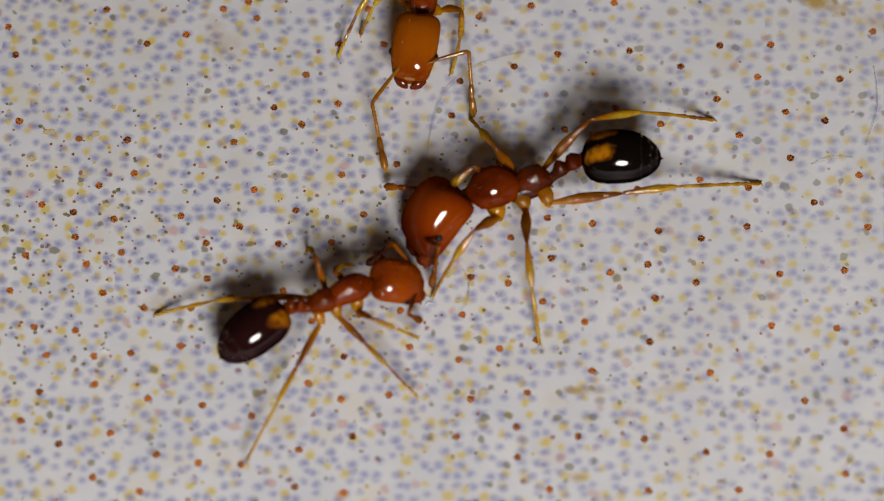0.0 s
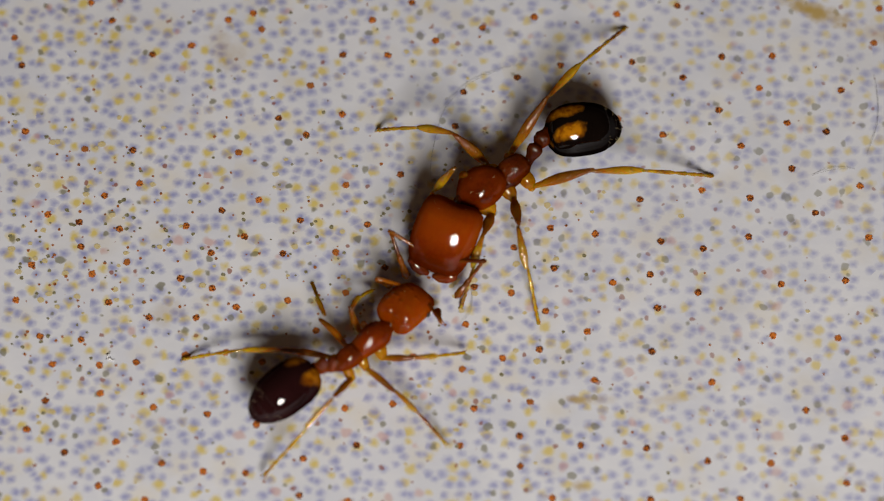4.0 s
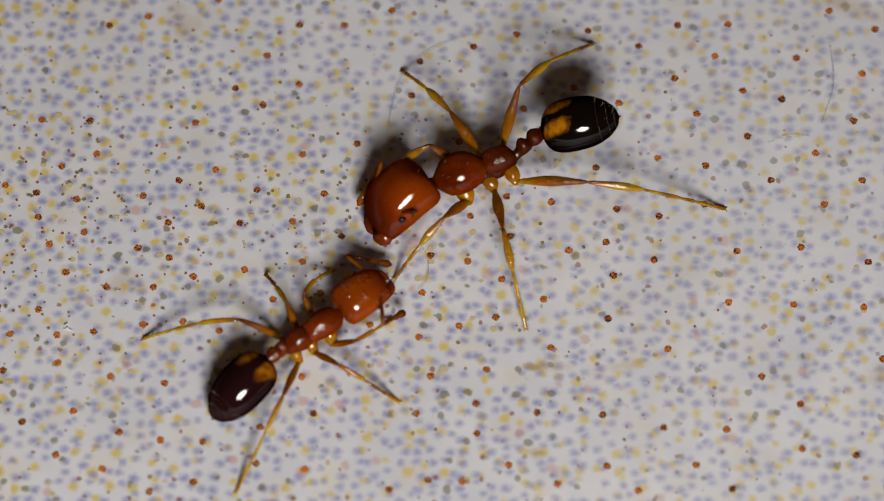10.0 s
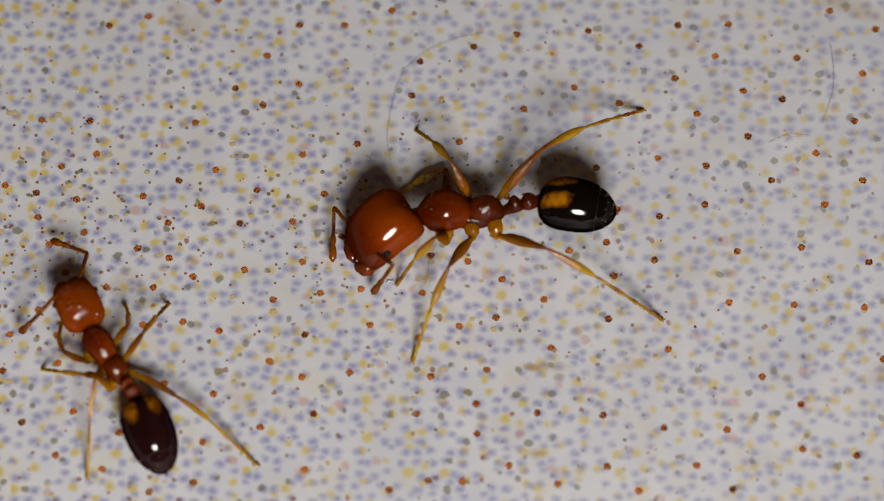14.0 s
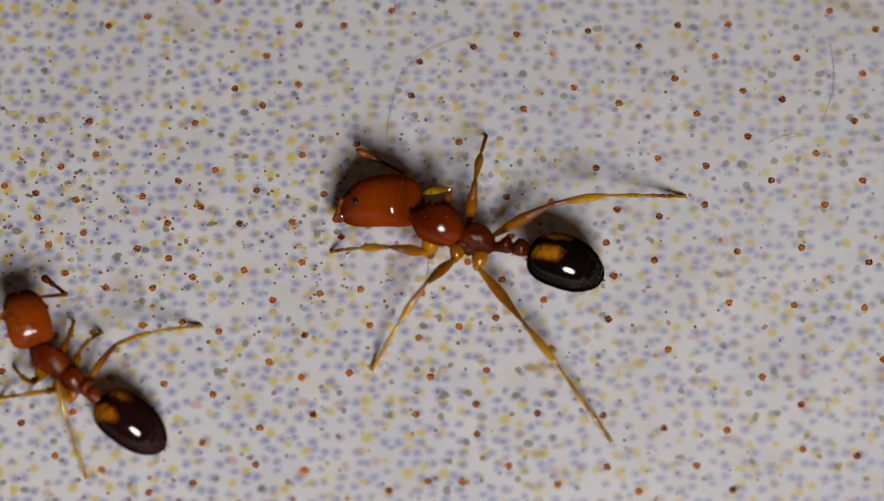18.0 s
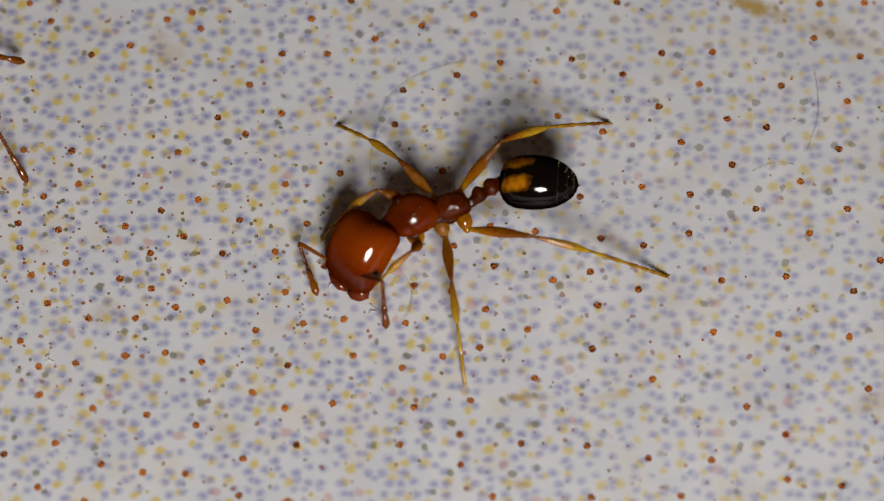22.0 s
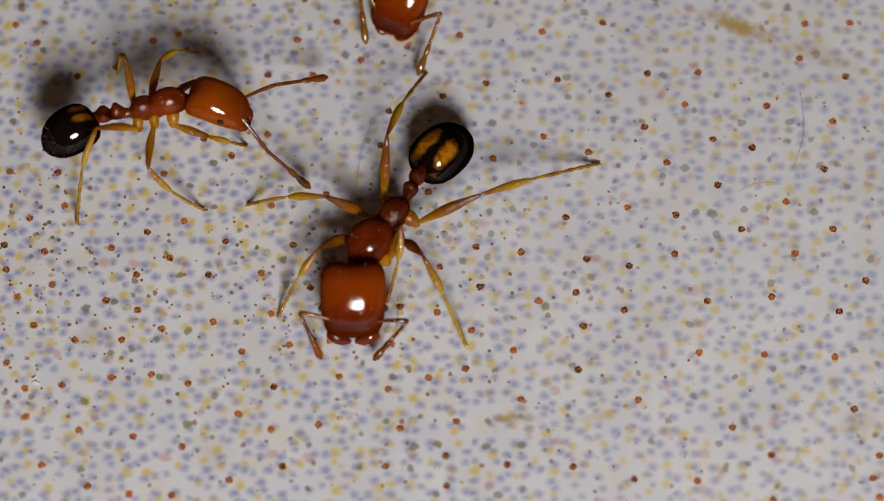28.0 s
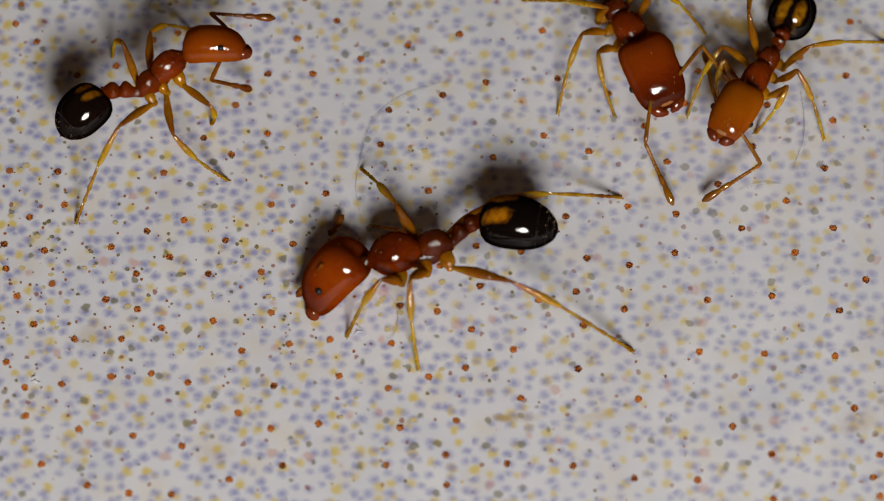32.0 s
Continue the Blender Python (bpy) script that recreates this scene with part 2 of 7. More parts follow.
M_LIP = cuticle("pale_lip_cuticle", (0.30, 0.10, 0.02), (0.46, 0.24, 0.10), 0.06, 4000, 0.3)
M_EDGE = mat("grey_brown_plate_edge", (0.016, 0.012, 0.012), 0.6)[0]
M_EYE = mat("black_eye", (0.006, 0.004, 0.004), 0.45)[0]
M_JAW = cuticle("dark_jaw", (0.06, 0.007, 0.002), (0.20, 0.035, 0.006))
M_HAIR = mat("pale_hair", (0.55, 0.42, 0.22), 0.35)[0]
M_GASTER = gaster_skin("black_gaster", (0.0022, 0.0012, 0.001), (0.44, 0.165, 0.003), 0.26, 0.19, 0.85)
M_GASTER_E = gaster_skin("dark_brown_gaster", (0.0035, 0.0015, 0.001), (0.26, 0.10, 0.003), 0.16, 0.11)
M_GASTER_C = gaster_skin("black_gaster_with_small_spots", (0.0024, 0.0012, 0.001), (0.36, 0.16, 0.004), 0.19, 0.15)
M_GASTER_B = gaster_skin("purple_brown_gaster", (0.010, 0.002, 0.0025), (0.36, 0.125, 0.003), 0.13, 0.19, 0.95)


# ochre smears on the print: x, y, half length, half width in mm, turn, strength
SMEARS = [(4.72, 4.38, 0.62, 0.17, -20, 0.75),
          (1.3, -1.81, 0.24, 0.08, 0, 0.6),
          (1.62, -1.81, 0.28, 0.11, 5, 0.35),
          (2.61, -1.8, 0.36, 0.12, 5, 0.4),
          (-2.76, -2.34, 0.32, 0.27, 20, 0.22),
          (2.51, 5.09, 0.32, 0.18, 0, 0.9),
          (3.33, 5.04, 0.24, 0.16, 0, 0.7),
          (1.66, 5.53, 0.4, 0.14, -15, 0.6),
          (4.82, 4.31, 0.5, 0.17, -20, 0.75),
          (1.32, -3.12, 0.18, 0.1, 0, 0.7),
          (1.29, -1.83, 0.18, 0.08, -10, 0.6),
          (6.23, -1.9, 0.4, 0.22, 20, 0.35),
          (5.8, 3.95, 0.85, 0.2, -20, 0.4),
          (-4.53, -0.52, 0.36, 0.22, 20, 0.3),
          (2.4, 0.73, 0.48, 0.35, 0, 0.1),
          (-3.74, 3.61, 0.48, 0.27, -60, 0.4)]


def print_material():
    """White glaze with a halftone print: blue and yellow dots, faint grey ones, ochre smears."""
    m, nt, b = mat("speckled_print", (0.72, 0.72, 0.74), 0.32)
    v = coords(nt)

    def dots(spacing, r0, r1, keep, seed, jitter=0.85, flat=1.0):
        mp = nt.nodes.new("ShaderNodeMapping")
        mp.inputs["Location"].default_value = (seed, seed * 0.7, 0)
        mp.inputs["Scale"].default_value = (flat, 1, 0)
        nt.links.new(v, mp.inputs[0])
        wob = nt.nodes.new("ShaderNodeTexNoise")
        wob.inputs["Scale"].default_value = 1 / (spacing * 0.35 * MM)
        wob.inputs["Detail"].default_value = 1
        nt.links.new(mp.outputs[0], wob.inputs["Vector"])
        vo = nt.nodes.new("ShaderNodeTexVoronoi")
        vo.voronoi_dimensions = "2D"
        vo.inputs["Scale"].default_value = 1 / (spacing * MM)
        vo.inputs["Randomness"].default_value = jitter
        nt.links.new(mp.outputs[0], vo.inputs["Vector"])
        sp = nt.nodes.new("ShaderNodeSeparateColor")
        nt.links.new(vo.outputs["Color"], sp.inputs[0])
        d = mth(nt, "ADD", vo.outputs["Distance"], mth(nt, "MULTIPLY", mth(nt, "SUBTRACT", wob.outputs["Fac"], 0.5), 0.35))
        d = mth(nt, "ADD", d, mth(nt, "MULTIPLY", mth(nt, "SUBTRACT", sp.outputs[1], 0.5), 0.14))
        spot = ramp(nt, d, [(r0, (1, 1, 1)), (r1, (0, 0, 0))])
        shown = mth(nt, "LESS_THAN", sp.outputs[0], keep)
        return mth(nt, "MULTIPLY", spot, shown)

    base = ramp(nt, noise_tex(nt, 700, 4, v), [(0.3, (0.735, 0.762, 0.845)), (0.68, (0.848, 0.868, 0.93))])
    haze = ramp(nt, noise_tex(nt, 1900, 3, v), [(0.42, (0, 0, 0)), (0.68, (1, 1, 1))])
    base = mixc(nt, mth(nt, "MULTIPLY", haze, 0.22), base, (0.60, 0.64, 0.82))
    stain = ramp(nt, noise_tex(nt, 420, 4, v, 0.6), [(0.56, (0, 0, 0)), (0.74, (1, 1, 1))])
    col = mixc(nt, mth(nt, "MULTIPLY", stain, 0.13), base, (0.72, 0.63, 0.42))
    across = nt.nodes.new("ShaderNodeSeparateXYZ")
    nt.links.new(v, across.inputs[0])
    # the print runs denser towards -x
    dense = mth(nt, "ADD", noise_tex(nt, 260, 2, v), mth(nt, "MULTIPLY", across.outputs[0], -40.0))
    bare = ramp(nt, dense, [(0.36, (0.72, 0.72, 0.72)), (0.70, (1, 1, 1))])

    def lay(col, spots, strength, ink_color):
        return mixc(nt, mth(nt, "MULTIPLY", mth(nt, "MULTIPLY", spots, strength), bare), col, ink_color)

    # soft pools of yellow under the screen of blue, then crisper olive and rust specks
    col = lay(col, dots(0.62, 0.05, 0.5, 0.55, 0.021, 1.0), 0.24, (0.78, 0.65, 0.34))
    col = lay(col, dots(0.27, 0.08, 0.34, 0.66, 0.013), 0.86, (0.74, 0.58, 0.10))
    col = lay(col, dots(0.185, 0.02, 0.46, 0.92, 0.0, 0.85, 0.86), 0.86, (0.29, 0.315, 0.62))
    col = lay(col, dots(0.36, 0.06, 0.13, 0.45, 0.031, 1.0), 0.8, (0.21, 0.20, 0.12))
    col = lay(col, dots(0.50, 0.02, 0.14, 0.3, 0.067, 1.0), 0.55, (0.62, 0.30, 0.25))
    col = lay(col, dots(0.33, 0.01, 0.055, 0.5, 0.047, 1.0), 0.8, (0.30, 0.08, 0.03))
    # ochre smears: x, y, half length, half width, turn, strength
    sep = nt.nodes.new("ShaderNodeSeparateXYZ")
    nt.links.new(v, sep.inputs[0])
    rag = mth(nt, "MULTIPLY", mth(nt, "SUBTRACT", noise_tex(nt, 4500, 3, v, 0.6), 0.5), 1.6)
    for x, y, a, w, turn, k in SMEARS:
        ca, sa = math.cos(radians(turn)), math.sin(radians(turn))
        dx = mth(nt, "SUBTRACT", sep.outputs[0], x * MM)
        dy = mth(nt, "SUBTRACT", sep.outputs[1], y * MM)
        p = mth(nt, "ADD", mth(nt, "MULTIPLY", dx, ca / (a * MM)), mth(nt, "MULTIPLY", dy, sa / (a * MM)))
        q = mth(nt, "ADD", mth(nt, "MULTIPLY", dx, -sa / (w * MM)), mth(nt, "MULTIPLY", dy, ca / (w * MM)))
        d = mth(nt, "ADD", mth(nt, "SQRT", mth(nt, "ADD", mth(nt, "MULTIPLY", p, p), mth(nt, "MULTIPLY", q, q))), rag)
        col = mixc(nt, mth(nt, "MULTIPLY", ramp(nt, d, [(0.15, (1, 1, 1)), (1.35, (0, 0, 0))]), k), col, (0.50, 0.345, 0.09))
    nt.links.new(col, b.inputs["Base Color"])
    bp = nt.nodes.new("ShaderNodeBump")
    bp.inputs["Strength"].default_value = 0.25
    bp.inputs["Distance"].default_value = 0.02 * MM
    nt.links.new(noise_tex(nt, 3500, 3, v), bp.inputs["Height"])
    nt.links.new(bp.outputs[0], b.inputs["Normal"])
    return m


def ink(name, dark, light, radius=0.0):
    """Dried ink; with a radius the dot's rim is darker and broken."""
    m, nt, b = mat(name, light, 0.4)
    v = coords(nt)
    oi = nt.nodes.new("ShaderNodeObjectInfo")
    shift = nt.nodes.new("ShaderNodeVectorMath")
    shift.operation = "ADD"
    nt.links.new(v, shift.inputs[0])
    nt.links.new(oi.outputs["Location"], shift.inputs[1])
    f = noise_tex(nt, 42000, 2, shift.outputs[0], 0.7)
    f = mth(nt, "ADD", f, mth(nt, "MULTIPLY", mth(nt, "SUBTRACT", oi.outputs["Random"], 0.5), 0.16))
    if radius:
        span = nt.nodes.new("ShaderNodeVectorMath")
        span.operation = "LENGTH"
        nt.links.new(v, span.inputs[0])
        f = mth(nt, "SUBTRACT", f, mth(nt, "MULTIPLY", mth(nt, "SUBTRACT", mth(nt, "DIVIDE", span.outputs["Value"], radius * MM), 0.62), 0.05))
    tone = ramp(nt, f, [(0.43, dark), (0.55, light)])
    if radius:
        # some dots dried to a dull brown
        dull = ramp(nt, oi.outputs["Random"], [(0.8, (0, 0, 0)), (1.0, (0.5, 0.5, 0.5))])
        tone = mixc(nt, dull, tone, (0.15, 0.085, 0.035))
        # the rim fades into the glaze
        rim = mth(nt, "ADD", mth(nt, "DIVIDE", span.outputs["Value"], radius * MM), mth(nt, "SUBTRACT", noise_tex(nt, 26000, 2, shift.outputs[0]), 0.5))
        nt.links.new(ramp(nt, rim, [(0.78, (1, 1, 1)), (1.18, (0, 0, 0))]), b.inputs["Alpha"])
    nt.links.new(tone, b.inputs["Base Color"])
    return m


M_PRINT = print_material()
M_INK = ink("red_brown_ink", (0.08, 0.022, 0.007), (0.74, 0.22, 0.036), 0.058)
M_CRUMB = ink("red_brown_crumbs", (0.14, 0.05, 0.02), (0.45, 0.16, 0.05))
M_GREYINK = ink("olive_grey_ink", (0.18, 0.165, 0.09), (0.38, 0.35, 0.21))
M_YELLOWINK = ink("yellow_ink", (0.60, 0.48, 0.20), (0.70, 0.60, 0.34))


# ---- mesh helpers ----
def mesh(name, bm, material, smooth=True):
    me = bpy.data.meshes.new(name)
    bm.to_mesh(me)
    bm.free()
    for p in me.polygons:
        p.use_smooth = smooth
    me.materials.append(material)
    return me


def part(name, data, material, parent, label=""):
    """One mesh object under a thing or a part; data is a bmesh or a mesh to share."""
    me = data if isinstance(data, bpy.types.Mesh) else mesh(name, data, material)
    ob = new(name, me)
    ob.parent = parent
    return tagged(ob, label)


def loft(stations, n=20, power=2.2):
    """A closed skin over cross-sections (x, y, z, half width, half height) in mm."""
    bm = bmesh.new()
    rings = []
    for x, y, z, w, h in stations:
        ring = []
        for k in range(n):
            a = 2 * math.pi * k / n
            c, s = math.cos(a), math.sin(a)
            e = 2 / power
            ring.append(bm.verts.new((x * MM, (y + w * math.copysign(abs(c) ** e, c)) * MM, (z + h * math.copysign(abs(s) ** e, s)) * MM)))
        rings.append(ring)
    for a, b in zip(rings, rings[1:]):
        for k in range(n):
            bm.faces.new((a[k], a[(k + 1) % n], b[(k + 1) % n], b[k]))
    bm.faces.new(rings[0])
    bm.faces.new(list(reversed(rings[-1])))
    bmesh.ops.recalc_face_normals(bm, faces=bm.faces)
    return bm


def egg(x0, x1, w, h, z=0.0, blunt0=0.5, blunt1=0.5, steps=14, fat=0.5):
    """Stations of an egg from x0 to x1, widest at the share fat of its length; a low blunt is a blunt end."""
    out = []
    for i in range(steps + 1):
        u = 0.5 - 0.5 * math.cos(math.pi * i / steps)
        u = min(max(u, 0.004), 0.996)
        s = u / fat if u < fat else (1 - u) / (1 - fat)
        p = blunt0 if u < fat else blunt1
        r = math.sin(min(s, 1) * math.pi / 2) ** p
        out.append((x0 + (x1 - x0) * u, 0.0, z, w * r, h * r))
    return out


def tube(points, radii, n=9, bm=None):
    """A round skin along points in mm."""
    bm = bm or bmesh.new()
    rings = []
    pts = [Vector(p) for p in points]
    for i, p in enumerate(pts):
        d = (pts[min(i + 1, len(pts) - 1)] - pts[max(i - 1, 0)]).normalized()
        q = d.to_track_quat("X", "Z")
        rings.append([bm.verts.new((p + q @ Vector((0, math.cos(2 * math.pi * k / n), math.sin(2 * math.pi * k / n))) * radii[i]) * MM) for k in range(n)])
    for a, b in zip(rings, rings[1:]):
        for k in range(n):
            bm.faces.new((a[k], a[(k + 1) % n], b[(k + 1) % n], b[k]))
    bm.faces.new(rings[0])
    bm.faces.new(list(reversed(rings[-1])))
    bmesh.ops.recalc_face_normals(bm, faces=bm.faces)
    return bm


# ---- the printed surface and the room ----
def slab(name, x0, x1, y0, y1, z0, z1, material, kind="structure", label="", category=""):
    bm = bmesh.new()
    bmesh.ops.create_cube(bm, size=1)
    for v in bm.verts:
        v.co = ((x0 + x1) / 2 + v.co.x * (x1 - x0), (y0 + y1) / 2 + v.co.y * (y1 - y0), (z0 + z1) / 2 + v.co.z * (z1 - z0))
    ob = new(name, mesh(name, bm, material, False))
    return tagged(ob, label, category, "", kind)


ground = slab("ground", -0.3, 0.3, -0.3, 0.3, -0.012, 0, M_PRINT, "structure", "white glazed surface printed with blue, yellow and red-brown dots", "printed surface")

# the large red-brown print dots, row by row from far to near, in mm
DOTS_TOP = [
    (-1.08, 4.45), (-5.74, 4.42), (2.78, 4.42), (6.36, 4.4), (5.71, 4.39), (1.9, 4.28), (-3.38, 4.26), (0.7, 4.22), (-1.65, 4.16), (-3.74, 4.15), (-5.42, 4.13), (-0.05, 4.04),
    (-3.25, 4), (-6.83, 3.84), (-0.73, 3.83), (5.61, 3.83), (-4.26, 3.73), (4.14, 3.61), (-2.07, 3.59), (-1.42, 3.59), (3.41, 3.59), (-4.82, 3.58), (6.27, 3.53), (2.11, 3.5),
    (1.08, 3.44), (-6.7, 3.39), (2.84, 3.25), (0.45, 3.24), (3.94, 3.09), (-2.53, 3.09), (5.12, 3.06), (-0.32, 3), (6.06, 2.81), (3.35, 2.73), (-2.06, 2.63), (1.9, 2.58),
    (-2.98, 2.57), (4.33, 2.53), (-0.44, 2.45), (4.89, 2.39),
]
DOTS_UPPER = [
    (2.54, 2.33), (-6.61, 2.33), (-2.58, 2.3), (1.17, 2.24), (3.66, 2.16), (-5.75, 2.05), (5.91, 2.05), (-5.06, 2.04), (-3.54, 2.01), (4.38, 1.8), (0.24, 1.71), (-1.22, 1.67),
    (5.35, 1.53), (-4.95, 1.51), (-2, 1.5), (3.09, 1.45), (3.77, 1.33), (-5.44, 1.31), (2.2, 1.3), (-3.24, 1.26), (4.7, 1.1), (6, 1.1), (-3.76, 1.09), (-6.24, 1.01),
    (-2.64, 0.94), (-5.79, 0.89), (-1.68, 0.88), (-4.27, 0.84), (0.92, 0.84), (-5.21, 0.79), (1.56, 0.75), (3.74, 0.72), (5.45, 0.72), (-3.43, 0.68), (2.49, 0.64), (3.09, 0.53),
    (0.4, 0.53), (-5.75, 0.51), (-2.13, 0.44), (-3.9, 0.42),
]
DOTS_MIDDLE = [
    (-2.88, 0.42), (6.44, 0.29), (-5.09, 0.27), (-6.44, 0.22), (0.97, 0.21), (-1.43, 0.21), (2.33, 0.12), (-5.58, 0.08), (5.1, 0.04), (-4.32, 0.02), (1.8, -0.01), (4.19, -0.02),
    (-0.16, -0.09), (-3.87, -0.13), (3.01, -0.16), (0.36, -0.18), (6.05, -0.19), (-1.98, -0.19), (-2.8, -0.31), (-6.64, -0.33), (-5.33, -0.36), (2.43, -0.4), (-3.52, -0.42), (0.85, -0.46),
    (-4.09, -0.59), (-4.75, -0.59), (-1.15, -0.61), (-0.28, -0.67), (-1.72, -0.68), (1.44, -0.77), (-2.39, -0.78), (4.05, -0.82), (4.97, -0.85), (-6.28, -0.89), (5.96, -0.89), (-5.7, -0.94),
    (0.76, -1.05), (2.34, -1.07), (-3.66, -1.12), (-1.02, -1.17),
]
DOTS_LOWER = [
    (-4.22, -1.17), (0.24, -1.19), (-3.14, -1.26), (-4.91, -1.28), (-6.09, -1.32), (-1.93, -1.32), (-5.43, -1.33), (-0.33, -1.36), (1.53, -1.52), (3.18, -1.54), (6.2, -1.69), (-2.43, -1.73),
    (-5.4, -1.76), (0.63, -1.86), (-6.17, -1.88), (-1.3, -1.9), (4.49, -1.96), (-0.16, -1.96), (-4.65, -1.97), (-1.97, -1.97), (-3.89, -2.07), (-3.2, -2.23), (-6.41, -2.32), (5.02, -2.38),
    (0.48, -2.38), (6.53, -2.4), (-5.16, -2.5), (1.33, -2.51), (-1.8, -2.53), (-0.36, -2.53), (2.25, -2.55), (-5.87, -2.66), (6.43, -2.74), (-2.54, -2.74), (3.1, -2.74), (3.98, -2.77),
    (-4.51, -2.82), (0.49, -2.83), (-3.93, -2.94), (-3.34, -2.96),
]
DOTS_BOTTOM = [
    (6.51, -3.02), (5.03, -3.06), (-5.38, -3.16), (5.78, -3.16), (-2.59, -3.29), (3.54, -3.31), (0.93, -3.31), (2.3, -3.33), (-4.73, -3.37), (-1.91, -3.38), (-0.19, -3.54), (0.28, -3.56),
    (-3.46, -3.57), (1.61, -3.59), (4.04, -3.67), (-0.74, -3.68), (2.73, -3.69), (-4.07, -3.71),
]


def speck_mesh(rng, r, name):
    """One irregular ink dot, a few microns thick, with a ragged rim."""
    bm, n = bmesh.new(), 14
    ph = rng.uniform(0, 6.28)
    rim = [r * (1 + 0.10 * math.sin(2 * k * 6.283 / n + ph) + rng.uniform(-0.30, 0.22)) for k in range(n)]
    rings = []
    for share, z in ((1.0, 0.0), (0.93, 0.003), (0.5, 0.0045)):
        rings.append([bm.verts.new((rim[k] * share * math.cos(k * 6.283 / n) * MM, rim[k] * share * math.sin(k * 6.283 / n) * MM, z * MM)) for k in range(n)])
    for a, b in zip(rings, rings[1:]):
        for k in range(n):
            bm.faces.new((a[k], a[(k + 1) % n], b[(k + 1) % n], b[k]))
    bm.faces.new(rings[-1])
    return mesh(name, bm, M_INK, False)


rng_dots = random.Random(7)
SPECKS = [speck_mesh(rng_dots, rng_dots.uniform(0.062, 0.078), "print_dot") for _ in range(14)]
for x, y in DOTS_TOP + DOTS_UPPER + DOTS_MIDDLE + DOTS_LOWER + DOTS_BOTTOM:
    dot = new("print_dot", rng_dots.choice(SPECKS))
    dot.parent = ground
    dot.location = (x * MM, y * MM, 0.002 * MM)
    dot.rotation_euler.z = rng_dots.uniform(0, 6.28)

# the same print goes on round about, and small crumbs of ink lie between the dots
spots = []
for _ in range(5200):
    x, y = rng_dots.uniform(-26, 26), rng_dots.uniform(-22, 26)
    r = rng_dots.uniform(0.045, 0.062)
    if -7.3 < x < 6.9 and -4.2 < y < 4.7:
        if rng_dots.random() > 0.3:
            continue
        r = rng_dots.uniform(0.010, 0.022)
    spots.append((x, y, r))
for _ in range(150):
    # a denser sprinkling towards the left of the print
    spots.append((-6.5 + 6.0 * rng_dots.random() ** 1.6, rng_dots.gauss(0.3, 1.1), rng_dots.uniform(0.010, 0.026)))


def sprinkle(name, spots, material, stretch=1.0):
    """Many small ink dots of one colour as one sheet."""
    bm = bmesh.new()
    for x, y, r in spots:
        z = rng_dots.uniform(0.004, 0.009)
        bm.faces.new([bm.verts.new(((x + r * stretch * rng_dots.uniform(0.75, 1.2) * math.cos(k * 0.8976)) * MM, (y + r * rng_dots.uniform(0.75, 1.2) * math.sin(k * 0.8976)) * MM, z * MM)) for k in range(7)])
    ob = part(name, bm, material, ground)
    ob["kind"] = "stuff"


sprinkle("small_print_dots", spots, M_CRUMB)
left = lambda: (-6.8 + 8.5 * rng_dots.random() ** 1.4, rng_dots.gauss(0.5, 1.3))
sprinkle("grey_print_dots", [(*left(), rng_dots.uniform(0.012, 0.032)) for _ in range(170)] + [(rng_dots.uniform(-26, 26), rng_dots.uniform(-22, 26), rng_dots.uniform(0.016, 0.03)) for _ in range(600)], M_GREYINK, 1.1)
sprinkle("yellow_print_dots", [(*left(), rng_dots.uniform(0.02, 0.05)) for _ in range(110)] + [(rng_dots.uniform(-26, 26), rng_dots.uniform(-22, 26), rng_dots.uniform(0.02, 0.04)) for _ in range(900)], M_YELLOWINK, 1.2)


# ---- fine fibres that lie on the print ----
FIBRES = [[(-0.7, 1.2), (-0.79, 1.7), (-0.74, 2.16), (-0.63, 2.61), (-0.48, 2.87), (-0.2, 3.14), (0.21, 3.35), (0.61, 3.47)],
          [(-0.32, 0.08), (-0.22, -0.1), (-0.19, -0.34), (-0.24, -0.54), (-0.36, -0.64)],
          [(5.6, 3.31), (5.64, 2.9), (5.62, 2.5), (5.45, 2)],
          [(4.67, 1.69), (4.96, 1.76), (5.28, 1.8)]]
LINT = [(-5.3, -1.18, 60), (-5.27, -1.25, -20), (-0.74, -0.5, 10), (-1.33, -0.08, 40), (-0.75, -0.42, 120)]
M_LINT = mat("white_lint", (0.85, 0.85, 0.85), 0.3)[0]
for x, y, turn in LINT:
    bits = tube([(-0.06, -0.02, 0.015), (-0.02, 0.012, 0.03), (0.02, -0.005, 0.022), (0.06, 0.02, 0.012)], [0.004, 0.011, 0.009, 0.003], 6)
    flake = tagged(new("lint_flake", mesh("lint_flake", bits, M_LINT)), "tiny white flake of lint on the print", "lint", "lint on the print")
    flake.location, flake.rotation_euler.z = (x * MM, y * MM, 0), radians(turn)
M_FIBRE = mat("grey_fibre", (0.34, 0.35, 0.38), 0.35)[0]
